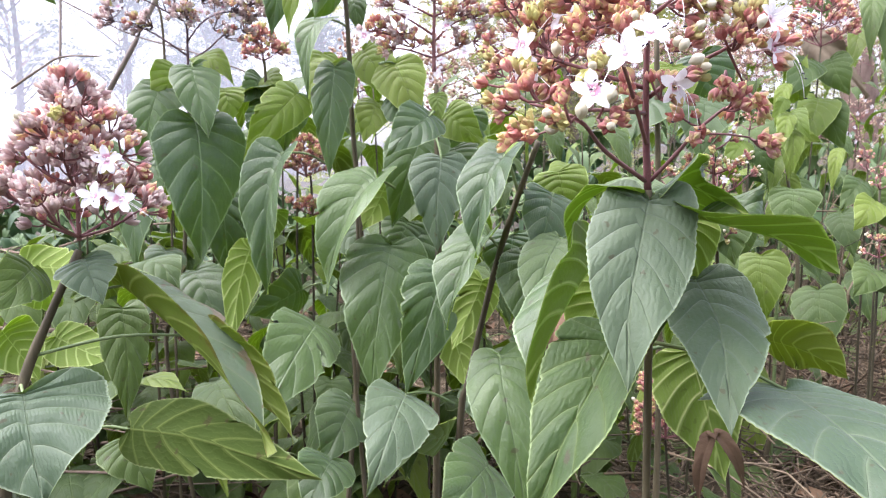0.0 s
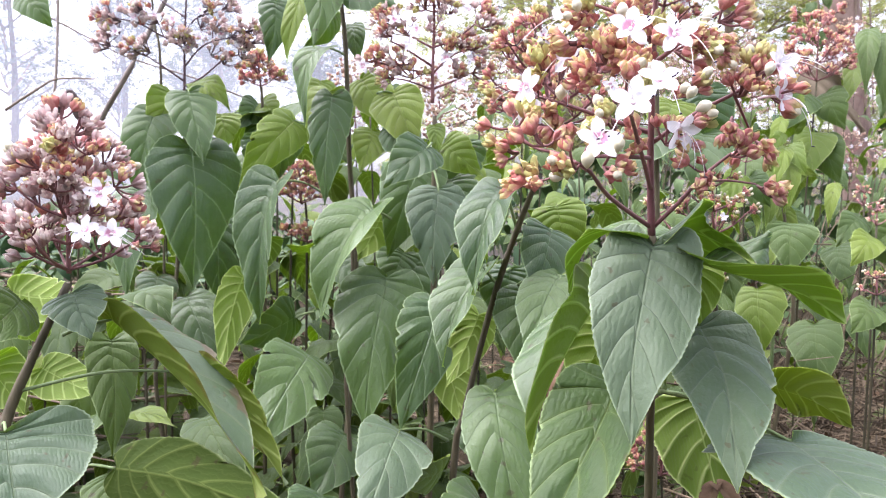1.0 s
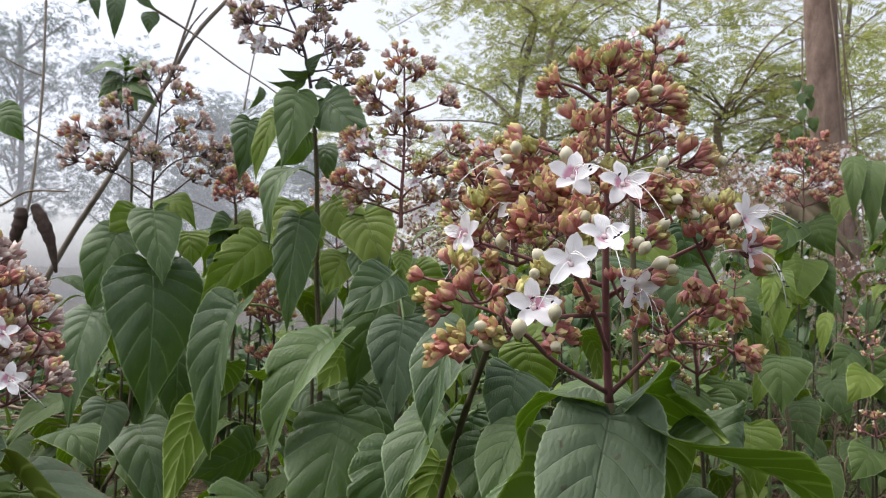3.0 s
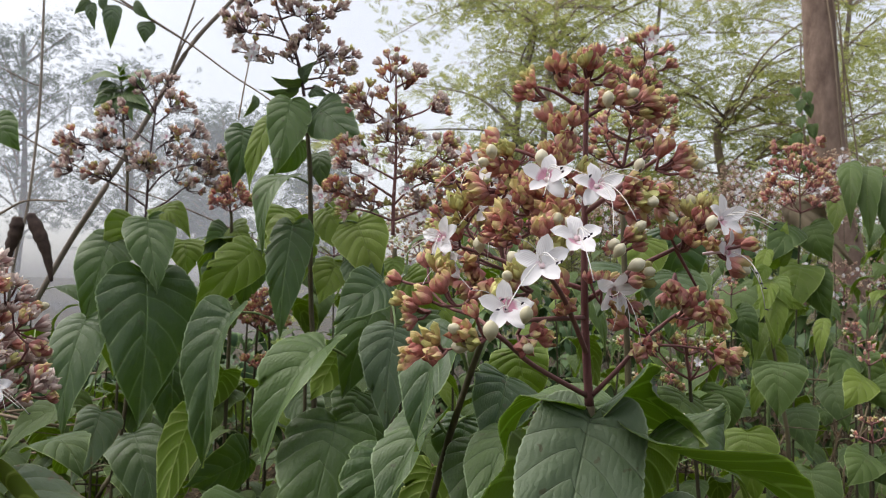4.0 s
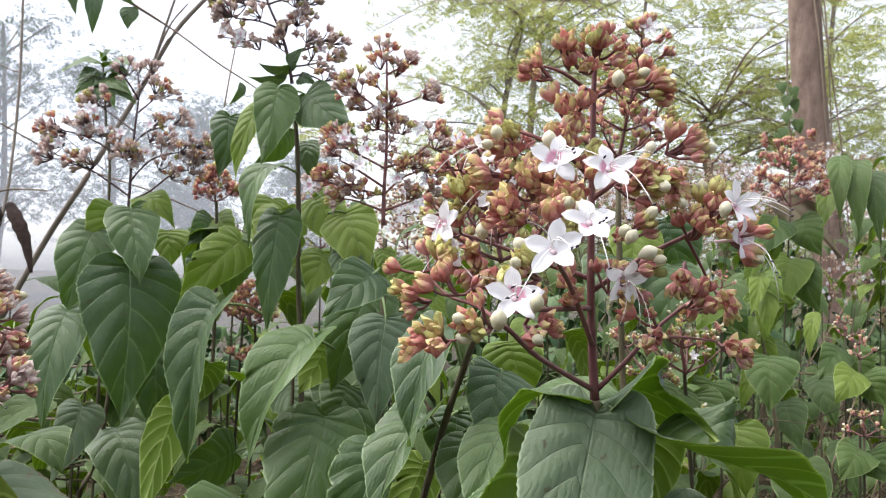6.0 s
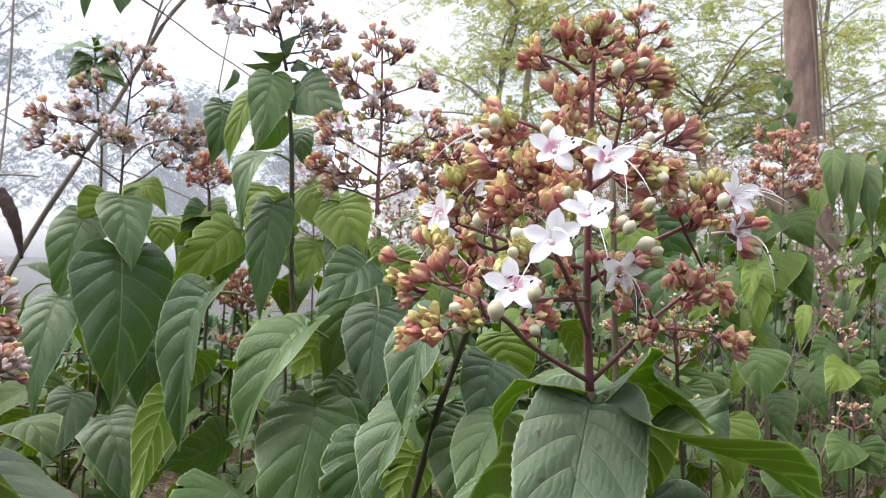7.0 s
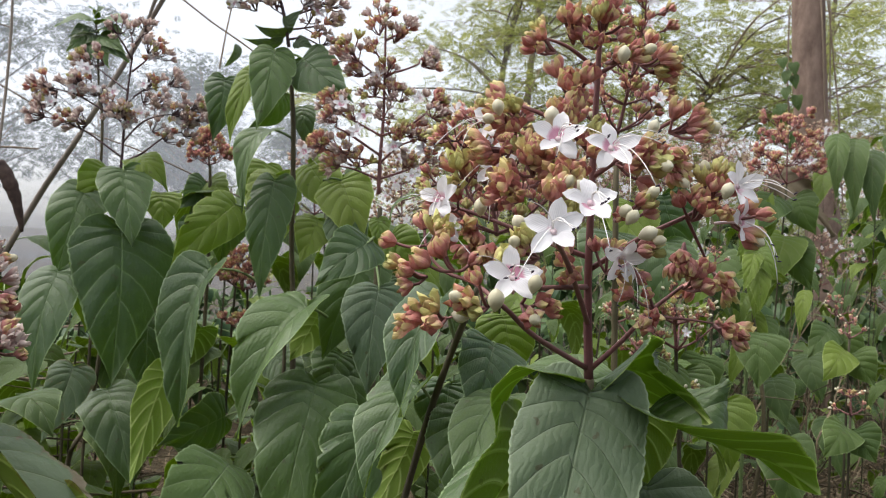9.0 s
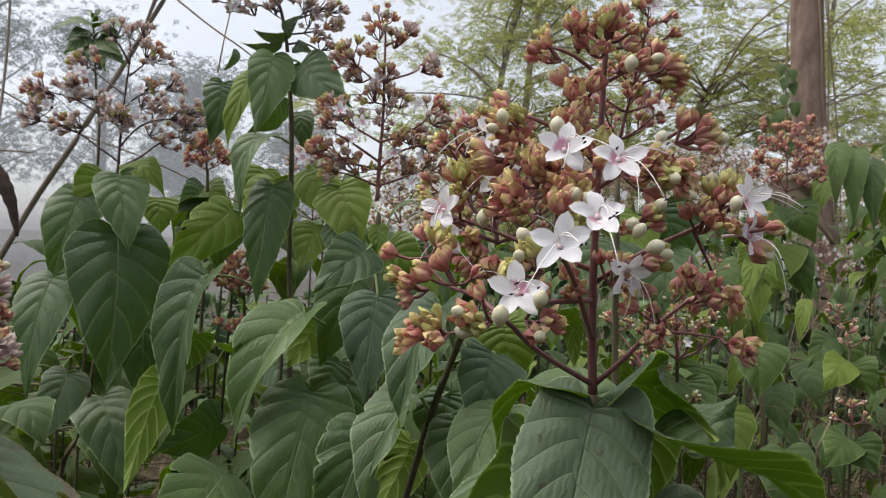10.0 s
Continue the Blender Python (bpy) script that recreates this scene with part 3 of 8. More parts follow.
def place_along(at, d, roll=0.0, size=1.0):
    d = Vector(d).normalized()
    return Matrix.Translation(at) @ frame_along(d, d.orthogonal()) @ Matrix.Rotation(roll, 4, "Y") @ Matrix.Scale(size, 4)


def cluster(plant, node, out, count, spread, seed, green=0.15, buds=0, size=1.0, reach=0.03, stalks=None, dry=0.0, dull=0.0):
    """A cyme: short forked stalks from node with a calyx on each; the stalks go into the Build given."""
    rnd = random.Random(seed)
    node, out = Vector(node), Vector(out).normalized()
    for k in range(count):
        for _ in range(6):
            d = (out + spread * Vector((rnd.gauss(0, 0.55), rnd.gauss(0, 0.55), rnd.gauss(0, 0.5)))).normalized()
            if d.dot(out) > -0.25:
                break
        r = reach * rnd.uniform(0.5, 1.0)
        p = node + d * r
        stalks.tube(smooth_line([node, node + d * r * 0.55 + Vector((0, 0, -0.002)), p], 2), 0.0011, 5)
        face = (d + 0.35 * out + Vector((0, 0, 0.15))).normalized()
        if k < buds:
            part("bud", BUD_MESH, plant, "cream unopened bud", place_along(p + face * 0.008, face, 0, rnd.uniform(0.7, 1.05) * size))
        pick = rnd.random()
        mesh = rnd.choice(GREEN_CALYX_MESHES if pick < green else TAN_CALYX_MESHES if pick < green + dry else MAUVE_CALYX_MESHES if pick < green + dry + dull else CALYX_MESHES)
        part("calyx", mesh, plant, "", place_along(p, face, rnd.uniform(0, 6), size * rnd.uniform(0.62, 1.0)))


def far_cluster(b, node, out, count, spread, rnd, size, reach):
    for k in range(count):
        d = (Vector(out).normalized() + spread * Vector((rnd.gauss(0, 0.6), rnd.gauss(0, 0.6), rnd.gauss(0, 0.5)))).normalized()
        p = Vector(node) + d * reach * rnd.uniform(0.4, 1.0)
        b.add(SMALL_CALYX[rnd.randrange(5)], place_along(p, d, 0, size * rnd.uniform(0.8, 1.2)), 1)


def panicle(plant, base, top, width, levels=5, seed=0, per=7, flowers=3, size=1.0, near=True, taper=0.35, green=0.12, arms=5, buds=0.3, dry=0.15, dull=0.0):
    """A pyramid-shaped flower head: paired branches turning a quarter at each level, with cymes of puffed calyces."""
    rnd = random.Random(seed)
    base, top = Vector(base), Vector(top)
    axis = top - base
    h = axis.length
    stalks = Build()
    stalks.tube(smooth_line([base, base.lerp(top, 0.5) + Vector((rnd.uniform(-0.004, 0.004), 0, 0)), top], 5), [0.0032 - 0.0002 * i for i in range(11)], 6)
    turn0 = rnd.uniform(-0.3, 0.3)
    spots = []
    for i in range(levels):
        f = i / max(1, levels - 1)
        at = base + axis * (0.02 + 0.86 * f)
        reach = width / 2 * (1 - (1 - taper) * f)
        count = arms if i < levels - 1 else 3
        for k in range(count):
            a = turn0 + k * 2 * math.pi / count + (i % 2) * 0.63 + rnd.uniform(-0.25, 0.25)
            out = Vector((math.cos(a), math.sin(a), 0))
            rr = reach * rnd.uniform(0.75, 1.1)
            rise = rr * rnd.uniform(0.35, 0.75)
            end = at + out * rr + Vector((0, 0, rise))
            mid = at + out * rr * 0.55 + Vector((0, 0, rise * 0.40))
            stalks.tube(smooth_line([at, mid, end], 3), [0.0021 - 0.00015 * s for s in range(7)], 5)
            spots.append((end, out + Vector((0, 0, 0.6)), 1.0))
            if reach > 0.035:
                spots.append((mid, Vector((0, 0, 1.0)) + 0.3 * out, 0.55))
    spots.append((top, axis, 1.0))
    far_b = Build()
    for i, (p, out, w) in enumerate(spots):
        n = max(2, round(per * w))
        if near:
            cluster(plant, p, out, n, 1.0, seed * 100 + i, green, 1 + (buds > 0.5) * 2 if rnd.random() < buds else 0, size, 0.026 * size, stalks, dry, dull)
        else:
            far_cluster(far_b, p, out, max(2, n - 2), 1.1, rnd, size * 0.9, 0.032 * size)
    for i in range(flowers):
        p, out, w = spots[rnd.randrange(len(spots))]
        f = Vector((rnd.uniform(-0.6, 0.6), -1, rnd.uniform(-0.1, 0.6)))
        at = p + f.normalized() * 0.03 + Vector((rnd.uniform(-0.02, 0.02), 0, rnd.uniform(-0.01, 0.02)))
        if near:
            flower(plant, at, f, seed=seed * 31 + i, size=size * 0.9, stamens=4)
        else:
            for k in range(5):
                far_b.add(petal_far, Matrix.Translation(at) @ frame_along((0, 0, 1), f) @ pose(0, 0, 0, 0, 0, 72 * k) @ Matrix.Scale(size, 4), 2)
    if not near:
        stalks.add(far_b, Matrix.Identity(4))
    return part("panicle", stalks.mesh("panicle", [RED_STEM, FAR_CALYX, PETAL]), plant, "branched reddish flower stalk" if near else "head of dusty pink calyces")


petal_far = Build()
petal_far.v = [Vector(p) for p in ((-0.002, 0.001, 0), (0.002, 0.001, 0), (0.0048, 0.009, 0.001), (0.003, 0.016, -0.001), (-0.003, 0.016, -0.001), (-0.0048, 0.009, 0.001))]
petal_far.f, petal_far.m = [(0, 1, 2, 5), (5, 2, 3, 4)], [0, 0]
petal_far.u = [(0.1, 0.4), (0.1, 0.6), (0.6, 0.9), (1, 0.7), (1, 0.3), (0.6, 0.1)]

# shared leaf meshes for the shrubs farther off
FILL_LEAVES = []
for s in range(10):
    r = random.Random(s)
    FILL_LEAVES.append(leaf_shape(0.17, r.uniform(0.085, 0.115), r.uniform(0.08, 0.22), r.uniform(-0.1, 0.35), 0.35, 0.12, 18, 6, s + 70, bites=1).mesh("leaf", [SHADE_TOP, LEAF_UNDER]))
YOUNG_BACKLIT_FILL = [leaf_shape(0.15, 0.075, 0.15, 0.2, 0.35, 0.1, 16, 6, s + 90).mesh("leaf", [YOUNG_BACKLIT_TOP, LEAF_UNDER]) for s in range(4)]


def ground_height(x, y):
    return 0.10 + 0.05 * noise.noise((x * 0.7, y * 0.7, 0)) + 0.02 * noise.noise((x * 3, y * 3, 4))


def fill_shrub(x, y, top, seed, nodes=5, head=True, head_w=0.2, scale=1.0, lean=(0, 0), young=0.15, flowers=3, label="", first=0.35):
    """A shrub with pairs of drooping leaves, each pair a quarter turn from the last, and a flower head on top."""
    rnd = random.Random(seed)
    plant = shrub_root("flowering_shrub", label or "green shrub with drooping heart-shaped leaves" + (" and dusty pink flower head" if head else ""))
    g = ground_height(x, y)
    foot, crown = Vector((x - lean[0], y - lean[1], g - 0.03)), Vector((x, y, top))
    mid = foot.lerp(crown, 0.5) + Vector((rnd.uniform(-0.03, 0.03), rnd.uniform(-0.03, 0.03), 0))
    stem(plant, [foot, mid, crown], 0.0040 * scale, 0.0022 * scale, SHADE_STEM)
    line = smooth_line([foot, mid, crown], 10)
    a0 = rnd.uniform(0, 3)
    for i in range(nodes):
        f = first + (1 - first) * (i / max(1, nodes - 1))
        p = line[min(len(line) - 1, int(f * (len(line) - 1)))]
        for k in range(2):
            a = a0 + i * math.pi / 2 + k * math.pi + rnd.uniform(-0.35, 0.35)
            out = Vector((math.cos(a), math.sin(a), 0))
            reach = rnd.uniform(0.05, 0.10) * scale
            b = p + out * reach + Vector((0, 0, rnd.uniform(0.0, 0.05)))
            d = out * rnd.uniform(0.25, 0.9) + Vector((0, 0, -rnd.uniform(0.5, 1.1)))
            up = out * 1.0 + Vector((rnd.uniform(-0.4, 0.4), rnd.uniform(-0.4, 0.1), 0.7))
            me = rnd.choice(YOUNG_BACKLIT_FILL) if rnd.random() < young else rnd.choice(FILL_LEAVES)
            s = scale * rnd.uniform(0.7, 1.2) * (1.1 - 0.25 * i / nodes)
            m = Matrix.Translation(b) @ frame_along(d, up) @ Matrix.Scale(s, 4)
            ob = part("leaf", me, plant, "", m)
            inv = m.inverted()
            part("leafstalk", Build().tube([inv @ q for q in smooth_line([p, p.lerp(b, 0.5) + Vector((0, 0, 0.01)), b], 3)], 0.0016 / s, 5).mesh("leafstalk", [GREEN_STEM]), ob)
    if head:
        panicle(plant, crown, crown + Vector((rnd.uniform(-0.02, 0.02), 0, head_w * rnd.uniform(0.75, 1.1))), head_w, 5, seed, 10, flowers, scale * 0.95, False)
    return plant


# ---- the main shrub ----
main = shrub_root("flowering_shrub", "tall flowering shrub with white flowers and dusty pink calyces")
stem(main, [(0.235, 0.86, 0.07), (0.225, 0.85, 0.55), (0.215, 0.825, 0.95), (0.206, 0.810, 1.129)], 0.0044, 0.0038)
curved_leaf(main, ((0.206, 0.805, 1.120), (0.190, 0.770, 1.076), (0.174, 0.730, 1.030), (0.168, 0.700, 0.975)), ((-0.10, -0.72, 0.68), (-0.12, -0.76, 0.62), (-0.14, -0.80, 0.56), (-0.14, -0.82, 0.5)), 0.092, fold=0.12, skin="pale", bites=0, lobe=1.3, seed=1)
curved_leaf(main, ((0.205, 0.812, 1.125), (0.186, 0.850, 1.131), (0.164, 0.880, 1.114), (0.154, 0.900, 1.087), (0.149, 0.910, 1.060)), ((-0.2, 0.45, 0.87), (-0.4, 0.5, 0.75), (-0.65, 0.5, 0.55), (-0.85, 0.45, 0.3), (-0.9, 0.45, 0.1)), 0.070, fold=0.25, bites=0, lobe=0.7, stalk=(0.206, 0.810, 1.129), seed=2)
curved_leaf(main, ((0.187, 0.930, 1.055), (0.145, 0.860, 1.018), (0.114, 0.810, 0.979), (0.101, 0.790, 0.935)), ((-0.93, -0.22, 0.3), (-0.95, -0.2, 0.25), (-0.95, -0.18, 0.25), (-0.95, -0.2, 0.2)), 0.115, fold=0.8, bites=0, lobe=0.3, stalk=(0.222, 0.840, 0.980), seed=211)
curved_leaf(main, ((0.211, 0.812, 1.124), (0.240, 0.845, 1.132), (0.267, 0.845, 1.125), (0.279, 0.810, 1.116), (0.285, 0.775, 1.107)), ((0.1, 0.62, 0.78), (0.1, 0.72, 0.69), (0.2, 0.80, 0.57), (0.3, 0.82, 0.5), (0.3, 0.8, 0.5)), 0.080, fold=0.15, bites=0, lobe=0.7, stalk=(0.206, 0.810, 1.129), seed=3)
curved_leaf(main, ((0.256, 0.830, 1.102), (0.273, 0.785, 1.098), (0.301, 0.770, 1.091), (0.340, 0.785, 1.077), (0.383, 0.810, 1.051)), ((0.0, -0.5, 0.87), (0.0, -0.32, 0.95), (0.0, 0.05, 1.0), (0.0, 0.35, 0.93), (0.0, 0.4, 0.9)), 0.098, fold=0.55, bites=0, lobe=0.5, stalk=(0.222, 0.840, 0.980), seed=4)
curved_leaf(main, ((0.262, 0.875, 1.098), (0.261, 0.865, 1.066), (0.247, 0.850, 1.026)), ((0.2, 0.85, 0.4), (0.3, 0.9, 0.2), (0.3, 0.9, 0.1)), 0.060, fold=0.2, skin="young", bites=0, lobe=0.5, stalk=(0.222, 0.840, 0.980), seed=212)
curved_leaf(main, ((0.265, 0.850, 1.039), (0.271, 0.800, 1.008), (0.260, 0.740, 0.974), (0.251, 0.700, 0.940)), ((-0.15, -0.6, 0.78), (-0.18, -0.66, 0.72), (-0.2, -0.7, 0.66), (-0.2, -0.72, 0.62)), 0.088, fold=0.15, skin="pale", bites=2, lobe=0.8, stalk=(0.222, 0.840, 0.980), seed=5)
curved_leaf(main, ((0.180, 0.805, 0.995), (0.150, 0.755, 0.962), (0.118, 0.710, 0.927), (0.091, 0.680, 0.874)), ((-0.55, -0.78, 0.30), (-0.58, -0.77, 0.26), (-0.6, -0.76, 0.22), (-0.6, -0.76, 0.2)), 0.105, skin="shade", fold=0.42, bites=1, lobe=0.9, stalk=(0.222, 0.840, 0.980), seed=6)
curved_leaf(main, ((0.291, 0.950, 0.942), (0.304, 0.930, 0.888), (0.319, 0.900, 0.811)), ((0.29, 0.82, -0.49), (0.29, 0.85, -0.4), (0.29, 0.85, -0.3)), 0.100, fold=0.15, bites=1, lobe=0.8, stalk=(0.224, 0.900, 0.954), seed=7)
curved_leaf(main, ((0.369, 0.930, 0.959), (0.405, 0.910, 0.950), (0.444, 0.900, 0.926)), ((0.1, 0.70, 0.7), (0.15, 0.75, 0.65), (0.2, 0.8, 0.55)), 0.085, fold=0.2, skin="sick", bites=1, lobe=0.7, stalk=(0.280, 0.950, 0.949), seed=8)
curved_leaf(main, ((0.335, 0.800, 0.945), (0.338, 0.720, 0.945), (0.342, 0.650, 0.936), (0.347, 0.600, 0.918)), ((0.1, -0.42, 0.90), (0.05, -0.42, 0.90), (0.0, -0.42, 0.90), (0.0, -0.4, 0.92)), 0.165, fold=0.05, skin="pale", bites=0, lobe=1.0, stalk=(0.222, 0.840, 0.980), seed=9)
leaf(main, (0.283, 0.840, 0.885), (0.263, 0.800, 0.831), 0.022, (-0.66, -0.46, 0.60), arch=0.15, fold=0.5, skin="dry", bites=2, seed=10)
leaf(main, (0.285, 0.840, 0.888), (0.304, 0.800, 0.848), 0.020, (0.08, -0.68, 0.73), arch=0.15, fold=0.5, skin="dry", bites=2, seed=11)
curved_leaf(main, ((0.203, 0.960, 1.021), (0.183, 0.950, 0.982), (0.157, 0.930, 0.947)), ((-0.12, 0.97, -0.22), (-0.12, 0.97, -0.22), (-0.12, 0.97, -0.22)), 0.090, fold=0.2, skin="young", bites=1, lobe=0.7, stalk=(0.229, 0.900, 0.987), seed=12)
# its flower head
head = Build()
head.tube(smooth_line([(0.206, 0.810, 1.129), (0.200, 0.800, 1.193), (0.197, 0.790, 1.259), (0.196, 0.785, 1.353), (0.196, 0.780, 1.393)], 5), [0.0036 - 0.00011 * i for i in range(21)], 7)
head.tube(smooth_line([(0.205, 0.810, 1.136), (0.157, 0.755, 1.164), (0.132, 0.710, 1.185), (0.119, 0.700, 1.192)], 4), [0.0022 - 0.00099 * i / 12 for i in range(13)], 6)
head.tube(smooth_line([(0.116, 0.705, 1.182), (0.106, 0.702, 1.181), (0.096, 0.703, 1.178)], 4), [0.0013 - 0.000585 * i / 8 for i in range(9)], 6)
head.tube(smooth_line([(0.132, 0.710, 1.185), (0.114, 0.740, 1.198), (0.095, 0.760, 1.204), (0.082, 0.770, 1.216)], 4), [0.0018 - 0.00081 * i / 12 for i in range(13)], 6)
head.tube(smooth_line([(0.207, 0.810, 1.136), (0.223, 0.790, 1.159), (0.243, 0.790, 1.182), (0.269, 0.800, 1.201)], 4), [0.0022 - 0.00099 * i / 12 for i in range(13)], 6)
head.tube(smooth_line([(0.243, 0.790, 1.178), (0.266, 0.790, 1.178), (0.292, 0.800, 1.175)], 4), [0.0014 - 0.00063 * i / 8 for i in range(9)], 6)
head.tube(smooth_line([(0.201, 0.800, 1.171), (0.178, 0.755, 1.210), (0.158, 0.700, 1.229), (0.151, 0.690, 1.237)], 4), [0.0022 - 0.00099 * i / 12 for i in range(13)], 6)
head.tube(smooth_line([(0.200, 0.800, 1.197), (0.155, 0.740, 1.197), (0.134, 0.710, 1.196)], 4), [0.0022 - 0.00099 * i / 8 for i in range(9)], 6)
head.tube(smooth_line([(0.201, 0.800, 1.210), (0.235, 0.790, 1.235), (0.266, 0.785, 1.252), (0.280, 0.780, 1.264)], 4), [0.0022 - 0.00099 * i / 12 for i in range(13)], 6)
head.tube(smooth_line([(0.264, 0.785, 1.250), (0.279, 0.800, 1.232), (0.291, 0.810, 1.216)], 4), [0.0015 - 0.000675 * i / 8 for i in range(9)], 6)
head.tube(smooth_line([(0.200, 0.800, 1.218), (0.162, 0.800, 1.230), (0.129, 0.810, 1.242), (0.104, 0.820, 1.250)], 4), [0.0022 - 0.00099 * i / 12 for i in range(13)], 6)
head.tube(smooth_line([(0.129, 0.810, 1.242), (0.112, 0.820, 1.259), (0.108, 0.820, 1.268)], 4), [0.0015 - 0.000675 * i / 8 for i in range(9)], 6)
head.tube(smooth_line([(0.197, 0.790, 1.259), (0.172, 0.760, 1.268), (0.148, 0.750, 1.263)], 4), [0.0022 - 0.00099 * i / 8 for i in range(9)], 6)
head.tube(smooth_line([(0.196, 0.790, 1.275), (0.211, 0.780, 1.287), (0.238, 0.790, 1.309), (0.254, 0.790, 1.320)], 4), [0.0022 - 0.00099 * i / 12 for i in range(13)], 6)
head.tube(smooth_line([(0.196, 0.790, 1.292), (0.169, 0.770, 1.309), (0.141, 0.770, 1.320)], 4), [0.0022 - 0.00099 * i / 8 for i in range(9)], 6)
head.tube(smooth_line([(0.195, 0.785, 1.351), (0.174, 0.780, 1.364), (0.159, 0.780, 1.369)], 4), [0.0017 - 0.000765 * i / 8 for i in range(9)], 6)
head.tube(smooth_line([(0.195, 0.785, 1.347), (0.210, 0.780, 1.356), (0.229, 0.790, 1.370)], 4), [0.0017 - 0.000765 * i / 8 for i in range(9)], 6)
cluster(main, (0.096, 0.705, 1.178), (-0.8, -0.45, 0.1), 4, 0.9, 500, 0.07, 0, 0.84, 0.021, head, 0.45)
cluster(main, (0.120, 0.700, 1.186), (-0.6, -0.45, 0.2), 5, 0.9, 501, 0.31, 2, 0.84, 0.021, head, 0.45)
cluster(main, (0.140, 0.700, 1.189), (0.2, -0.45, 0.1), 4, 0.9, 502, 0.07, 1, 0.84, 0.021, head, 0.45)
cluster(main, (0.083, 0.765, 1.200), (-1, -0.45, 0.1), 5, 0.9, 503, 0.19, 0, 0.84, 0.021, head, 0.45)
cluster(main, (0.101, 0.750, 1.205), (-0.2, -0.45, 0.6), 4, 0.9, 504, 0.00, 0, 0.84, 0.021, head, 0.45)
cluster(main, (0.081, 0.780, 1.221), (-0.6, -0.45, 0.6), 4, 0.9, 505, 0.43, 0, 0.84, 0.021, head, 0.45)
cluster(main, (0.117, 0.810, 1.242), (-0.2, -0.45, -0.3), 5, 0.9, 506, 0.07, 0, 0.84, 0.021, head, 0.45)
cluster(main, (0.104, 0.820, 1.250), (-0.8, -0.45, 0), 4, 0.9, 507, 0.19, 1, 0.84, 0.021, head, 0.45)
cluster(main, (0.109, 0.820, 1.268), (0, -0.45, 1), 6, 0.9, 508, 0.36, 1, 0.84, 0.021, head, 0.45)
cluster(main, (0.144, 0.755, 1.257), (-0.5, -0.45, 0.2), 7, 0.9, 509, 0.03, 0, 0.84, 0.021, head, 0.45)
cluster(main, (0.149, 0.700, 1.217), (-0.4, -0.45, 0.2), 5, 0.9, 510, 0.36, 1, 0.84, 0.021, head, 0.45)
cluster(main, (0.154, 0.700, 1.241), (0.1, -0.45, 0.5), 5, 0.9, 511, 0.19, 2, 0.84, 0.021, head, 0.45)
cluster(main, (0.151, 0.760, 1.271), (-0.4, -0.45, 0.5), 6, 0.9, 512, 0.07, 0, 0.84, 0.021, head, 0.45)
cluster(main, (0.142, 0.770, 1.311), (-0.8, -0.45, 0.3), 8, 0.9, 513, 0.24, 1, 0.84, 0.021, head, 0.45)
cluster(main, (0.139, 0.780, 1.294), (-0.6, -0.45, -0.2), 7, 0.9, 514, 0.09, 0, 0.84, 0.021, head, 0.45)
cluster(main, (0.169, 0.770, 1.303), (-0.1, -0.45, 0.3), 7, 0.9, 515, 0.07, 1, 0.84, 0.021, head, 0.45)
cluster(main, (0.177, 0.775, 1.326), (-0.3, -0.45, 0.6), 6, 0.9, 516, 0.03, 0, 0.84, 0.021, head, 0.45)
cluster(main, (0.196, 0.780, 1.374), (0, -0.45, 1), 14, 0.9, 517, 0.03, 0, 0.70, 0.019, head, 0.1)
cluster(main, (0.189, 0.775, 1.363), (-0.5, -0.45, 0.3), 4, 0.9, 518, 0.07, 0, 0.70, 0.019, head, 0.1)
cluster(main, (0.165, 0.780, 1.360), (-0.8, -0.45, 0.3), 6, 0.9, 519, 0.21, 0, 0.70, 0.019, head, 0.1)
cluster(main, (0.176, 0.775, 1.365), (-0.3, -0.45, 0.6), 4, 0.9, 520, 0.31, 0, 0.70, 0.019, head, 0.1)
cluster(main, (0.198, 0.770, 1.352), (0.1, -0.45, 0.1), 4, 0.9, 521, 0.48, 1, 0.70, 0.019, head, 0.45)
cluster(main, (0.227, 0.790, 1.357), (0.6, -0.45, 0.3), 7, 0.9, 522, 0.43, 0, 0.70, 0.019, head, 0.45)
cluster(main, (0.250, 0.790, 1.310), (0.7, -0.45, 0.3), 8, 0.9, 523, 0.00, 1, 0.84, 0.021, head, 0.45)
cluster(main, (0.242, 0.790, 1.297), (0.3, -0.45, -0.5), 7, 0.9, 524, 0.07, 1, 0.84, 0.021, head, 0.45)
cluster(main, (0.220, 0.775, 1.289), (0.4, -0.45, 0), 7, 0.9, 525, 0.31, 1, 0.84, 0.021, head, 0.45)
cluster(main, (0.210, 0.775, 1.284), (0.3, -0.45, -0.2), 5, 0.9, 526, 0.12, 0, 0.84, 0.021, head, 0.45)
cluster(main, (0.175, 0.755, 1.281), (-0.2, -0.45, 0.1), 7, 0.9, 527, 0.07, 0, 0.84, 0.021, head, 0.45)
cluster(main, (0.191, 0.770, 1.288), (0.1, -0.45, 0.3), 4, 0.9, 528, 0.19, 0, 0.84, 0.021, head, 0.45)
cluster(main, (0.170, 0.745, 1.263), (-0.1, -0.45, 0.2), 5, 0.9, 529, 0.07, 0, 0.84, 0.021, head, 0.45)
cluster(main, (0.207, 0.760, 1.245), (0.5, -0.45, 0.3), 5, 0.9, 530, 0.24, 2, 0.84, 0.021, head, 0.45)
cluster(main, (0.214, 0.770, 1.226), (0.6, -0.45, -0.1), 5, 0.9, 531, 0.07, 1, 0.84, 0.021, head, 0.45)
cluster(main, (0.188, 0.780, 1.204), (-0.3, -0.45, 0.2), 5, 0.9, 532, 0.00, 0, 0.84, 0.021, head, 0.45)
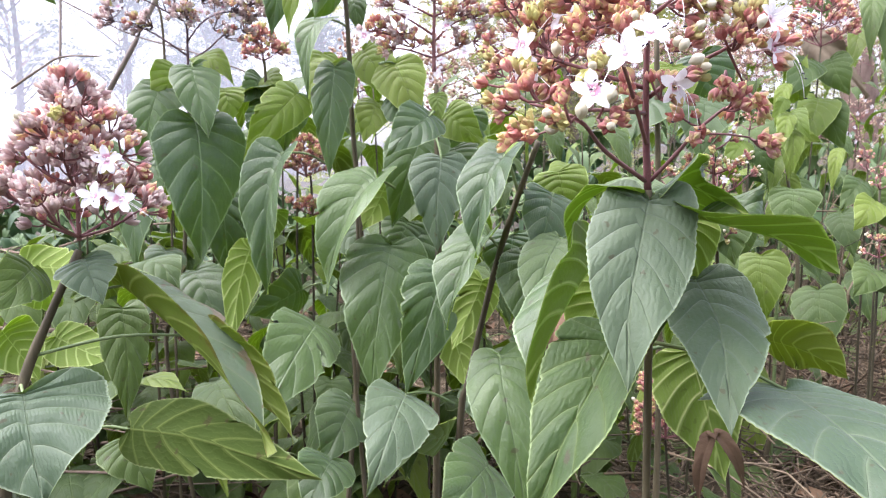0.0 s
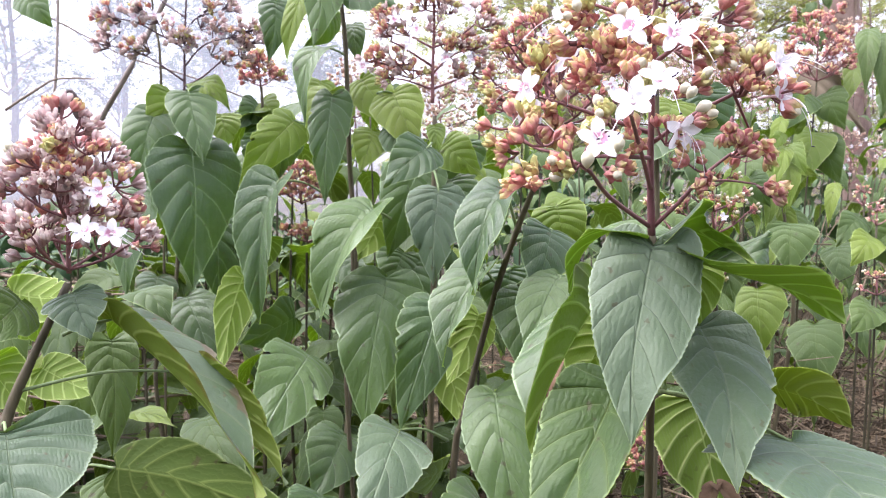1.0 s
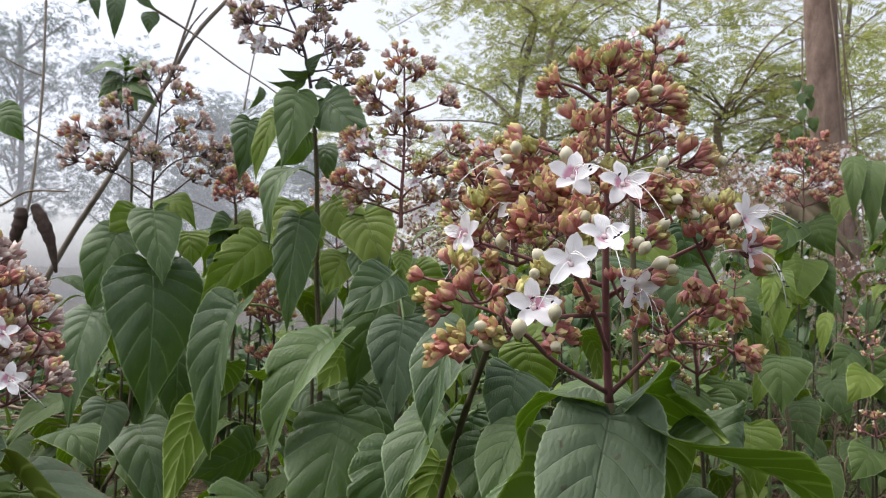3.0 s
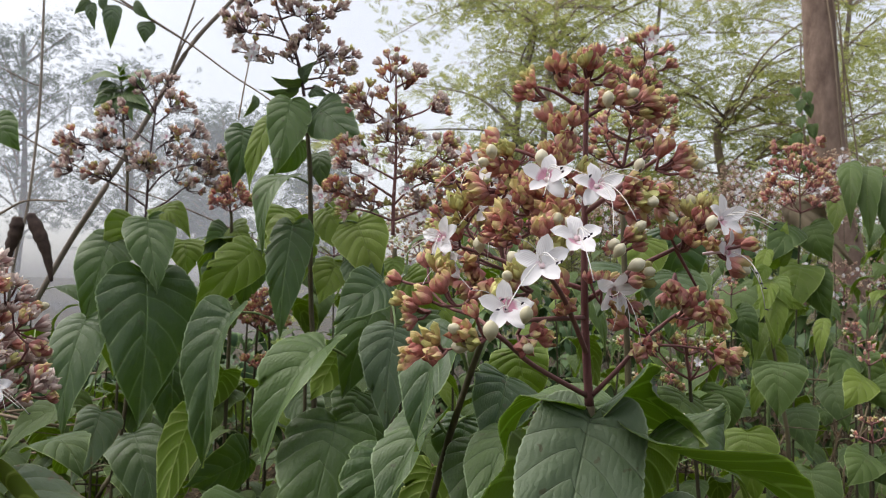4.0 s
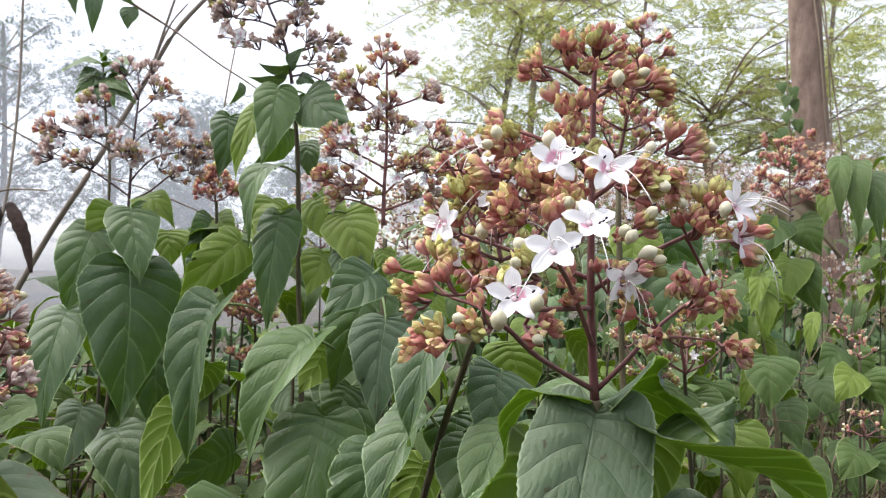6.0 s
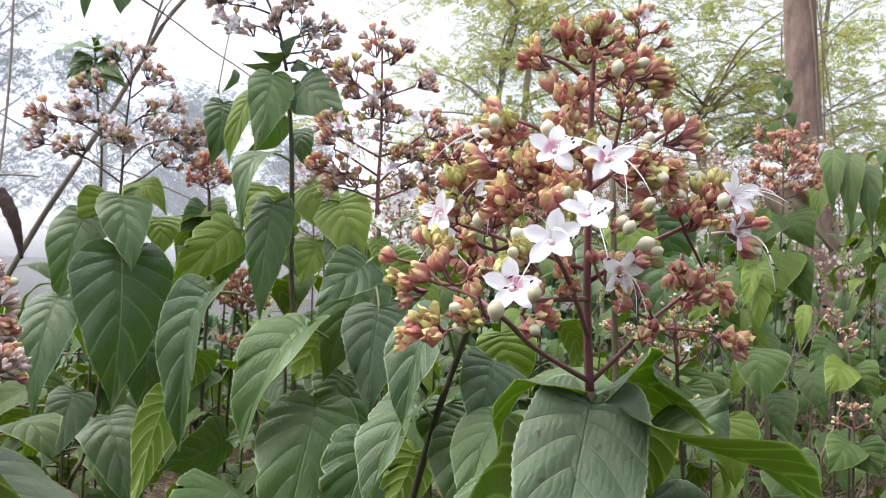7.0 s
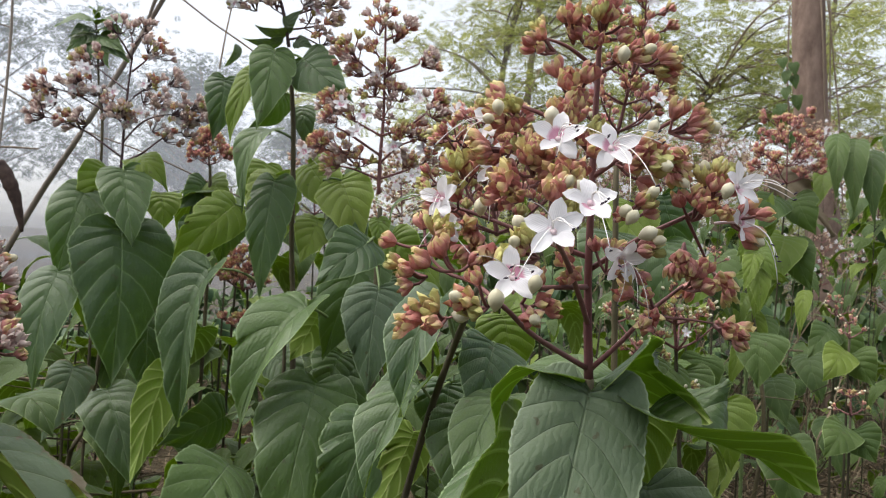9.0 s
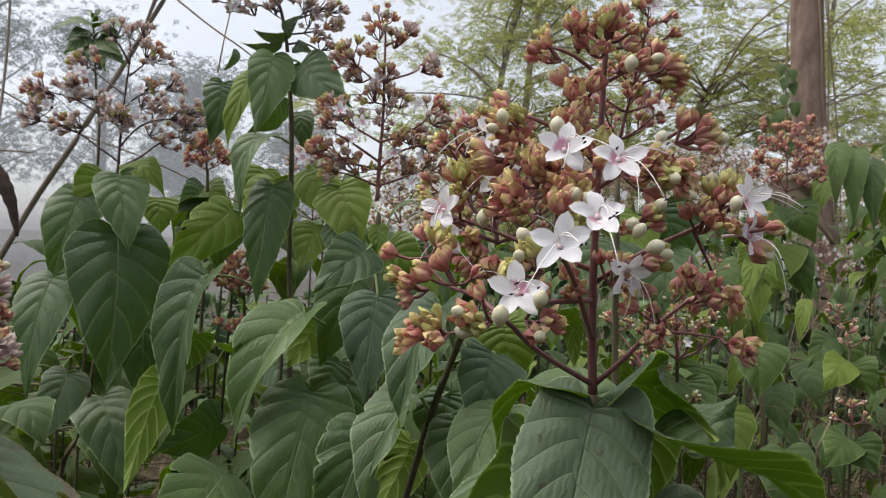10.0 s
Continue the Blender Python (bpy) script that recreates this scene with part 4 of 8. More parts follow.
cluster(main, (0.278, 0.780, 1.262), (0.3, -0.45, 0.8), 7, 0.9, 533, 0.19, 1, 0.84, 0.021, head, 0.45)
cluster(main, (0.290, 0.780, 1.252), (0.8, -0.45, -0.1), 5, 0.9, 534, 0.09, 1, 0.84, 0.021, head, 0.45)
cluster(main, (0.268, 0.785, 1.248), (-0.1, -0.45, 0.2), 5, 0.9, 535, 0.07, 0, 0.84, 0.021, head, 0.45)
cluster(main, (0.265, 0.790, 1.232), (-0.1, -0.45, -0.8), 5, 0.9, 536, 0.00, 0, 0.84, 0.021, head, 0.45)
cluster(main, (0.292, 0.810, 1.216), (0.2, -0.45, -0.6), 5, 0.9, 537, 0.07, 0, 0.84, 0.021, head, 0.45)
cluster(main, (0.269, 0.800, 1.199), (0.1, -0.45, 0.4), 4, 0.9, 538, 0.00, 0, 0.84, 0.021, head, 0.45)
cluster(main, (0.247, 0.790, 1.184), (-0.3, -0.45, -0.2), 4, 0.9, 539, 0.00, 0, 0.84, 0.021, head, 0.45)
cluster(main, (0.293, 0.800, 1.174), (0.5, -0.45, -0.3), 4, 0.9, 540, 0.07, 0, 0.84, 0.021, head, 0.45)
cluster(main, (0.210, 0.790, 1.208), (0.2, -0.45, 0.4), 5, 0.9, 541, 0.00, 0, 0.84, 0.021, head, 0.45)
cluster(main, (0.121, 0.800, 1.229), (-0.3, -0.45, -0.6), 4, 0.9, 542, 0.00, 0, 0.84, 0.021, head, 0.45)
part("panicle", head.mesh("panicle", [RED_STEM]), main, "branched reddish flower stalk")
flower(main, (0.157, 0.700, 1.290), (-0.15, -1, 0.35), seed=700)
flower(main, (0.190, 0.700, 1.286), (0.2, -1, 0.35), seed=701)
flower(main, (0.173, 0.672, 1.251), (0.05, -1, 0.5), seed=702)
flower(main, (0.149, 0.650, 1.233), (-0.2, -1, 0.35), seed=703)
flower(main, (0.130, 0.665, 1.207), (-0.15, -1, 0.5), seed=704)
flower(main, (0.290, 0.755, 1.272), (0.55, -1, 0.3), seed=705)
flower(main, (0.300, 0.770, 1.248), (0.7, -0.7, 0), seed=706)
flower(main, (0.089, 0.790, 1.255), (-0.7, -1, 0.2), seed=707)
flower(main, (0.093, 0.790, 1.238), (-0.5, -0.8, -0.2), seed=708)
flower(main, (0.122, 0.780, 1.311), (-1, -0.6, 0.2), seed=709)
flower(main, (0.128, 0.800, 1.281), (-0.6, -1, 0.1), seed=710)
flower(main, (0.215, 0.760, 1.218), (0.4, -1, -0.5), seed=711)
bud(main, (0.227, 0.755, 1.302), (0.3, -0.3, 1), 0.74)
bud(main, (0.205, 0.750, 1.347), (0, -0.3, 1), 0.81)
bud(main, (0.118, 0.775, 1.243), (-0.1, -0.3, 1), 0.88)
bud(main, (0.140, 0.655, 1.198), (0.2, -0.3, 1), 0.74)
bud(main, (0.110, 0.690, 1.181), (-1, -0.3, 0.1), 0.81)
bud(main, (0.121, 0.660, 1.187), (0, -0.3, 1), 0.88)
bud(main, (0.204, 0.715, 1.240), (0.5, -0.3, 0.8), 0.74)
bud(main, (0.277, 0.750, 1.261), (0.2, -0.3, 1), 0.81)
bud(main, (0.217, 0.735, 1.233), (0.8, -0.3, 0.4), 0.88)
bud(main, (0.125, 0.740, 1.307), (-0.3, -0.3, 1), 0.74)
bud(main, (0.273, 0.785, 1.313), (1, -0.3, 0.2), 0.81)
bud(main, (0.158, 0.735, 1.301), (-0.1, -0.3, 1), 0.88)
bud(main, (0.163, 0.700, 1.245), (-0.3, -0.3, 1), 0.74)
bud(main, (0.142, 0.720, 1.233), (-0.6, -0.3, 0.8), 0.81)
# ---- the shrub just behind it ----
second = shrub_root("flowering_shrub", "flowering shrub with a slanting brown stem and budding head")
stem(second, [(0.0, 1.36, 0.07), (0.035, 1.320, 0.696), (0.050, 1.310, 0.795), (0.087, 1.280, 0.966), (0.116, 1.250, 1.074), (0.147, 1.200, 1.174)], 0.006, 0.004)
panicle(second, (0.165, 1.180, 1.237), (0.141, 1.150, 1.368), 0.18, 5, 21, 5, 4, 0.8)
leaf(second, (0.103, 1.220, 1.156), (0.055, 1.160, 1.016), 0.100, (-0.57, -0.66, 0.48), arch=0.12, fold=0.5, stalk=(0.123, 1.240, 1.099), seed=13)
leaf(second, (0.081, 1.280, 1.032), (0.015, 1.200, 0.906), 0.110, (-0.58, -0.51, 0.63), fold=0.6, stalk=(0.101, 1.270, 1.011), seed=14)
leaf(second, (0.093, 1.200, 0.868), (0.119, 1.080, 0.667), 0.105, (-0.09, -0.86, 0.50), stalk=(0.061, 1.300, 0.835), seed=15)
leaf(second, (0.174, 1.250, 1.099), (0.141, 1.200, 1.005), 0.090, (0.17, -0.89, 0.42), arch=0.12, fold=0.1, stalk=(0.124, 1.250, 1.082), seed=16)
leaf(second, (0.121, 1.320, 1.031), (0.118, 1.320, 0.922), 0.090, (-0.25, -0.97, 0.01), fold=0.1, stalk=(0.105, 1.280, 1.027), seed=17)
leaf(second, (0.195, 1.350, 1.128), (0.219, 1.350, 1.037), 0.090, (-0.11, -0.99, -0.03), fold=0.1, skin="young", seed=18)
leaf(second, (0.146, 1.250, 1.006), (0.138, 1.200, 0.881), 0.100, (0.08, -0.93, 0.37), fold=0.1, stalk=(0.087, 1.280, 0.966), seed=19)
leaf(second, (0.074, 1.350, 0.953), (0.027, 1.300, 0.844), 0.070, (-0.05, 0.92, -0.40), fold=0.2, skin="young", seed=20)
leaf(second, (0.181, 1.200, 1.038), (0.126, 1.120, 0.926), 0.090, (-0.27, -0.72, 0.64), fold=0.2, stalk=(0.114, 1.270, 1.003), seed=21)
# a third head, behind the main one
third = shrub_root("flowering_shrub", "flowering shrub half hidden behind the tall one")
stem(third, [(0.40, 1.5, 0.07), (0.40, 1.48, 0.7), (0.361, 1.420, 1.378)], 0.007, 0.004)
panicle(third, (0.361, 1.420, 1.405), (0.389, 1.380, 1.594), 0.13, 5, 33, 4, 7, 0.85)
leaf(third, (0.412, 1.500, 1.304), (0.382, 1.450, 1.210), 0.090, (-0.10, -0.86, 0.49), fold=0.1, skin="young", seed=22)
leaf(third, (0.459, 1.500, 1.323), (0.492, 1.500, 1.211), 0.100, (-0.10, -0.99, -0.03), fold=0.1, seed=23)
leaf(third, (0.373, 1.450, 1.255), (0.320, 1.400, 1.175), 0.100, (-0.22, -0.76, 0.62), fold=0.1, seed=24)
leaf(third, (0.454, 1.450, 1.247), (0.432, 1.400, 1.143), 0.100, (-0.21, -0.86, 0.46), fold=0.1, seed=25)
# ---- the shrub with the slim upright head ----
slim = shrub_root("flowering_shrub", "slender flowering shrub with an upright airy head")
stem(slim, [(-0.02, 1.62, 0.07), (-0.004, 1.570, 0.917), (-0.004, 1.560, 1.110), (-0.004, 1.560, 1.281)], 0.007, 0.004)
head = Build()
head.tube(smooth_line([(-0.008, 1.560, 1.304), (-0.008, 1.560, 1.370), (-0.006, 1.560, 1.436), (-0.008, 1.560, 1.523), (-0.010, 1.560, 1.594)], 4), [0.0038 - 0.0022 * i / 16 for i in range(17)], 6)
head.tube(smooth_line([(-0.009, 1.560, 1.486), (-0.028, 1.537, 1.505), (-0.051, 1.513, 1.518)], 3), [0.0024 - 0.001 * i / 6 for i in range(7)], 6)
head.tube(smooth_line([(-0.005, 1.560, 1.507), (0.031, 1.579, 1.524), (0.049, 1.598, 1.538)], 3), [0.0024 - 0.001 * i / 6 for i in range(7)], 6)
head.tube(smooth_line([(-0.009, 1.560, 1.403), (-0.042, 1.572, 1.421), (-0.077, 1.585, 1.439)], 3), [0.0024 - 0.001 * i / 6 for i in range(7)], 6)
head.tube(smooth_line([(-0.009, 1.560, 1.403), (0.034, 1.541, 1.417), (0.067, 1.522, 1.439)], 3), [0.0024 - 0.001 * i / 6 for i in range(7)], 6)
head.tube(smooth_line([(-0.009, 1.560, 1.370), (-0.059, 1.545, 1.400), (-0.082, 1.529, 1.409)], 3), [0.0024 - 0.001 * i / 6 for i in range(7)], 6)
head.tube(smooth_line([(-0.008, 1.560, 1.357), (-0.077, 1.566, 1.369), (-0.107, 1.571, 1.379)], 3), [0.0024 - 0.001 * i / 6 for i in range(7)], 6)
head.tube(smooth_line([(-0.008, 1.560, 1.357), (0.023, 1.551, 1.386), (0.055, 1.543, 1.398)], 3), [0.0024 - 0.001 * i / 6 for i in range(7)], 6)
head.tube(smooth_line([(-0.007, 1.560, 1.469), (0.004, 1.555, 1.464), (0.017, 1.550, 1.462)], 3), [0.0024 - 0.001 * i / 6 for i in range(7)], 6)
head.tube(smooth_line([(-0.009, 1.560, 1.565), (0.012, 1.586, 1.585)], 3), [0.0024 - 0.001 * i / 3 for i in range(4)], 6)
head.tube(smooth_line([(-0.009, 1.560, 1.329), (-0.053, 1.584, 1.346), (-0.082, 1.608, 1.353)], 3), [0.0024 - 0.001 * i / 6 for i in range(7)], 6)
head.tube(smooth_line([(-0.009, 1.560, 1.329), (0.035, 1.558, 1.346), (0.064, 1.556, 1.359)], 3), [0.0024 - 0.001 * i / 6 for i in range(7)], 6)
head.tube([(-0.010, 1.560, 1.594), (-0.017, 1.571, 1.602)], 0.0014, 5)
cluster(slim, (-0.017, 1.571, 1.602), (-0.02, -0.4, 0.3), 10, 0.9, 2460, 0.08, 1, 0.82, 0.031, head, 0.25, 0.5)
cluster(slim, (0.016, 1.597, 1.592), (0.30, -0.4, 0.3), 8, 0.9, 2461, 0.08, 0, 0.82, 0.031, head, 0.25, 0.5)
head.tube([(-0.010, 1.560, 1.594), (-0.020, 1.569, 1.576)], 0.0014, 5)
cluster(slim, (-0.020, 1.569, 1.576), (-0.06, -0.4, 0.3), 6, 0.9, 2462, 0.08, 1, 0.82, 0.031, head, 0.25, 0.5)
head.tube([(0.012, 1.586, 1.585), (0.004, 1.589, 1.569)], 0.0014, 5)
cluster(slim, (0.004, 1.589, 1.569), (0.18, -0.4, 0.3), 8, 0.9, 2463, 0.08, 1, 0.82, 0.031, head, 0.25, 0.5)
head.tube([(-0.008, 1.560, 1.523), (-0.022, 1.551, 1.540)], 0.0014, 5)
cluster(slim, (-0.022, 1.551, 1.540), (-0.10, -0.4, 0.3), 6, 0.9, 2464, 0.08, 0, 0.82, 0.031, head, 0.25, 0.5)
head.tube([(-0.051, 1.513, 1.518), (-0.060, 1.521, 1.530)], 0.0014, 5)
cluster(slim, (-0.060, 1.521, 1.530), (-0.50, -0.4, 0.3), 15, 0.9, 2465, 0.08, 1, 0.82, 0.031, head, 0.25, 0.5)
cluster(slim, (-0.048, 1.510, 1.515), (-0.40, -0.4, 0.3), 8, 0.9, 2466, 0.08, 0, 0.82, 0.031, head, 0.25, 0.5)
cluster(slim, (0.053, 1.595, 1.533), (0.64, -0.4, 0.3), 17, 0.9, 2467, 0.08, 0, 0.82, 0.031, head, 0.25, 0.5)
head.tube([(0.049, 1.598, 1.538), (0.050, 1.609, 1.549)], 0.0014, 5)
cluster(slim, (0.050, 1.609, 1.549), (0.62, -0.4, 0.3), 8, 0.9, 2468, 0.08, 0, 0.82, 0.031, head, 0.25, 0.5)
head.tube([(-0.028, 1.537, 1.505), (-0.041, 1.541, 1.498)], 0.0014, 5)
cluster(slim, (-0.041, 1.541, 1.498), (-0.30, -0.4, 0.3), 10, 0.9, 2469, 0.08, 0, 0.82, 0.031, head, 0.25, 0.5)
head.tube([(-0.008, 1.560, 1.523), (-0.005, 1.559, 1.502)], 0.0014, 5)
cluster(slim, (-0.005, 1.559, 1.502), (0.06, -0.4, 0.3), 13, 0.9, 2470, 0.08, 0, 0.82, 0.031, head, 0.25, 0.5)
head.tube([(0.004, 1.555, 1.464), (-0.021, 1.557, 1.469)], 0.0014, 5)
cluster(slim, (-0.021, 1.557, 1.469), (-0.10, -0.4, 0.3), 10, 0.9, 2471, 0.08, 0, 0.82, 0.031, head, 0.25, 0.5)
cluster(slim, (0.003, 1.566, 1.469), (0.14, -0.4, 0.3), 13, 0.9, 2472, 0.08, 0, 0.82, 0.031, head, 0.25, 0.5)
cluster(slim, (0.020, 1.560, 1.462), (0.30, -0.4, 0.3), 6, 0.9, 2473, 0.08, 0, 0.82, 0.031, head, 0.25, 0.5)
head.tube([(-0.077, 1.585, 1.439), (-0.087, 1.581, 1.455)], 0.0014, 5)
cluster(slim, (-0.087, 1.581, 1.455), (-0.72, -0.4, 0.3), 17, 0.9, 2474, 0.08, 0, 0.82, 0.031, head, 0.25, 0.5)
head.tube([(-0.077, 1.585, 1.439), (-0.073, 1.589, 1.448)], 0.0014, 5)
cluster(slim, (-0.073, 1.589, 1.448), (-0.58, -0.4, 0.3), 13, 0.9, 2475, 0.08, 0, 0.82, 0.031, head, 0.25, 0.5)
head.tube([(-0.082, 1.529, 1.409), (-0.079, 1.520, 1.416)], 0.0014, 5)
cluster(slim, (-0.079, 1.520, 1.416), (-0.72, -0.4, 0.3), 10, 0.9, 2476, 0.08, 0, 0.82, 0.031, head, 0.25, 0.5)
head.tube([(-0.042, 1.572, 1.421), (-0.055, 1.580, 1.430)], 0.0014, 5)
cluster(slim, (-0.055, 1.580, 1.430), (-0.42, -0.4, 0.3), 8, 0.9, 2477, 0.08, 0, 0.82, 0.031, head, 0.25, 0.5)
head.tube([(-0.006, 1.560, 1.436), (-0.009, 1.553, 1.429)], 0.0014, 5)
cluster(slim, (-0.009, 1.553, 1.429), (0.00, -0.4, 0.3), 6, 0.9, 2478, 0.08, 0, 0.82, 0.031, head, 0.25, 0.5)
cluster(slim, (-0.109, 1.560, 1.380), (-0.80, -0.4, 0.3), 10, 0.9, 2479, 0.08, 0, 0.82, 0.031, head, 0.25, 0.5)
head.tube([(-0.077, 1.566, 1.369), (-0.078, 1.574, 1.380)], 0.0014, 5)
cluster(slim, (-0.078, 1.574, 1.380), (-0.66, -0.4, 0.3), 8, 0.9, 2480, 0.08, 0, 0.82, 0.031, head, 0.25, 0.5)
head.tube([(-0.077, 1.566, 1.369), (-0.060, 1.559, 1.373)], 0.0014, 5)
cluster(slim, (-0.060, 1.559, 1.373), (-0.50, -0.4, 0.3), 10, 0.9, 2481, 0.08, 1, 0.82, 0.031, head, 0.25, 0.5)
head.tube([(0.023, 1.551, 1.386), (0.015, 1.544, 1.395)], 0.0014, 5)
cluster(slim, (0.015, 1.544, 1.395), (0.22, -0.4, 0.3), 13, 0.9, 2482, 0.08, 0, 0.82, 0.031, head, 0.25, 0.5)
head.tube([(0.034, 1.541, 1.417), (0.039, 1.549, 1.402)], 0.0014, 5)
cluster(slim, (0.039, 1.549, 1.402), (0.46, -0.4, 0.3), 15, 0.9, 2483, 0.08, 1, 0.82, 0.031, head, 0.25, 0.5)
head.tube([(0.055, 1.543, 1.398), (0.063, 1.537, 1.395)], 0.0014, 5)
cluster(slim, (0.063, 1.537, 1.395), (0.70, -0.4, 0.3), 10, 0.9, 2484, 0.08, 0, 0.82, 0.031, head, 0.25, 0.5)
head.tube([(0.067, 1.522, 1.439), (0.070, 1.528, 1.453)], 0.0014, 5)
cluster(slim, (0.070, 1.528, 1.453), (0.78, -0.4, 0.3), 15, 0.9, 2485, 0.08, 1, 0.82, 0.031, head, 0.25, 0.5)
head.tube([(0.067, 1.522, 1.439), (0.077, 1.512, 1.430)], 0.0014, 5)
cluster(slim, (0.077, 1.512, 1.430), (0.80, -0.4, 0.3), 10, 0.9, 2486, 0.08, 0, 0.82, 0.031, head, 0.25, 0.5)
cluster(slim, (-0.082, 1.613, 1.353), (-0.66, -0.4, 0.3), 13, 0.9, 2487, 0.08, 0, 0.82, 0.031, head, 0.25, 0.5)
head.tube([(-0.053, 1.584, 1.346), (-0.044, 1.573, 1.350)], 0.0014, 5)
cluster(slim, (-0.044, 1.573, 1.350), (-0.34, -0.4, 0.3), 10, 0.9, 2488, 0.08, 0, 0.82, 0.031, head, 0.25, 0.5)
cluster(slim, (0.064, 1.555, 1.358), (0.70, -0.4, 0.3), 13, 0.9, 2489, 0.08, 1, 0.82, 0.031, head, 0.25, 0.5)
cluster(slim, (0.031, 1.563, 1.350), (0.38, -0.4, 0.3), 10, 0.9, 2490, 0.08, 0, 0.82, 0.031, head, 0.25, 0.5)
part("panicle", head.mesh("panicle", [RED_STEM]), slim, "branched flower stalk")
flower(slim, (-0.038, 1.530, 1.430), (-0.38, -1, 0.45), seed=1560, size=0.85)
flower(slim, (-0.096, 1.530, 1.423), (-0.64, -1, 0.01), seed=1561, size=0.85)
flower(slim, (-0.049, 1.530, 1.406), (-0.40, -1, 0.37), seed=1562, size=0.85)
flower(slim, (0.064, 1.530, 1.380), (-0.40, -1, 0.45), seed=1563, size=0.85)
flower(slim, (-0.133, 1.530, 1.366), (0.29, -1, 0.13), seed=1564, size=0.85)
flower(slim, (0.049, 1.530, 1.335), (-0.18, -1, 0.39), seed=1565, size=0.85)
flower(slim, (-0.019, 1.530, 1.500), (-0.63, -1, 0.36), seed=1566, size=0.85)
flower(slim, (-0.075, 1.530, 1.450), (-0.08, -1, 0.37), seed=1567, size=0.85)
flower(slim, (0.054, 1.530, 1.465), (-0.69, -1, 0.14), seed=1568, size=0.85)
flower(slim, (0.016, 1.530, 1.383), (-0.10, -1, 0.46), seed=1569, size=0.85)
leaf(slim, (0.005, 1.500, 1.150), (-0.004, 1.440, 0.983), 0.108, (0.08, -0.94, 0.33), arch=0.08, skin="pale", bites=2, stalk=(-0.007, 1.560, 1.186), seed=26)
leaf(slim, (-0.011, 1.460, 1.223), (-0.083, 1.400, 1.151), 0.085, (0.27, -0.86, 0.44), fold=0.1, stalk=(-0.003, 1.560, 1.215), seed=27)
leaf(slim, (-0.031, 1.600, 1.193), (-0.097, 1.580, 1.016), 0.120, (0.10, -0.99, 0.07), fold=0.1, seed=28)
leaf(slim, (-0.003, 1.520, 1.261), (0.005, 1.500, 1.206), 0.035, (0.02, -0.94, 0.35), fold=0.2, skin="young", seed=29)
leaf(slim, (-0.096, 1.750, 1.339), (-0.036, 1.700, 1.212), 0.110, (-0.07, -0.94, 0.34), fold=0.1, skin="young", stalk=(-0.122, 1.700, 1.334), seed=30)
leaf(slim, (0.028, 1.620, 1.166), (0.063, 1.600, 1.080), 0.090, (-0.03, -0.98, 0.22), fold=0.1, seed=31)
leaf(slim, (0.014, 1.620, 1.235), (0.088, 1.600, 1.170), 0.080, (-0.13, -0.98, 0.15), fold=0.1, skin="young", seed=32)
leaf(slim, (-0.089, 1.720, 1.273), (-0.039, 1.700, 1.180), 0.090, (-0.01, -0.98, 0.21), fold=0.1, seed=33)
leaf(slim, (-0.135, 1.750, 1.261), (-0.155, 1.700, 1.174), 0.080, (0.27, -0.86, 0.44), fold=0.1, skin="young", seed=34)
leaf(slim, (0.052, 1.700, 1.238), (0.038, 1.700, 1.121), 0.100, (0.02, -1.00, -0.00), fold=0.1, seed=35)
# ---- the tallest shrub, dark against the sky ----
tall = shrub_root("flowering_shrub", "tall dark shrub with a loose head against the sky")
stem(tall, [(-0.25, 1.82, 0.07), (-0.181, 1.800, 0.854), (-0.190, 1.780, 1.214), (-0.194, 1.760, 1.433), (-0.207, 1.750, 1.573)], 0.0065, 0.0045)
head = Build()
head.tube(smooth_line([(-0.209, 1.750, 1.592), (-0.221, 1.750, 1.653), (-0.238, 1.750, 1.701), (-0.261, 1.750, 1.749), (-0.274, 1.750, 1.796), (-0.268, 1.750, 1.840)], 4), [0.0038 - 0.0022 * i / 20 for i in range(21)], 6)
head.tube(smooth_line([(-0.238, 1.750, 1.701), (-0.273, 1.726, 1.707), (-0.309, 1.702, 1.703)], 3), [0.0024 - 0.001 * i / 6 for i in range(7)], 6)
head.tube(smooth_line([(-0.225, 1.750, 1.668), (-0.275, 1.760, 1.682), (-0.311, 1.771, 1.679)], 3), [0.0024 - 0.001 * i / 6 for i in range(7)], 6)
head.tube(smooth_line([(-0.230, 1.750, 1.682), (-0.219, 1.760, 1.729), (-0.212, 1.770, 1.747)], 3), [0.0024 - 0.001 * i / 6 for i in range(7)], 6)
head.tube(smooth_line([(-0.220, 1.750, 1.644), (-0.184, 1.732, 1.654), (-0.144, 1.715, 1.664)], 3), [0.0024 - 0.001 * i / 6 for i in range(7)], 6)
head.tube(smooth_line([(-0.217, 1.750, 1.625), (-0.183, 1.761, 1.633), (-0.147, 1.772, 1.645)], 3), [0.0024 - 0.001 * i / 6 for i in range(7)], 6)
head.tube(smooth_line([(-0.212, 1.750, 1.606), (-0.180, 1.746, 1.610), (-0.151, 1.743, 1.598)], 3), [0.0024 - 0.001 * i / 6 for i in range(7)], 6)
head.tube(smooth_line([(-0.261, 1.750, 1.749), (-0.293, 1.726, 1.749), (-0.323, 1.703, 1.730)], 3), [0.0024 - 0.001 * i / 6 for i in range(7)], 6)
head.tube(smooth_line([(-0.261, 1.750, 1.749), (-0.238, 1.774, 1.767), (-0.194, 1.798, 1.777)], 3), [0.0024 - 0.001 * i / 6 for i in range(7)], 6)
head.tube(smooth_line([(-0.274, 1.750, 1.796), (-0.301, 1.737, 1.795), (-0.311, 1.723, 1.771)], 3), [0.0024 - 0.001 * i / 6 for i in range(7)], 6)
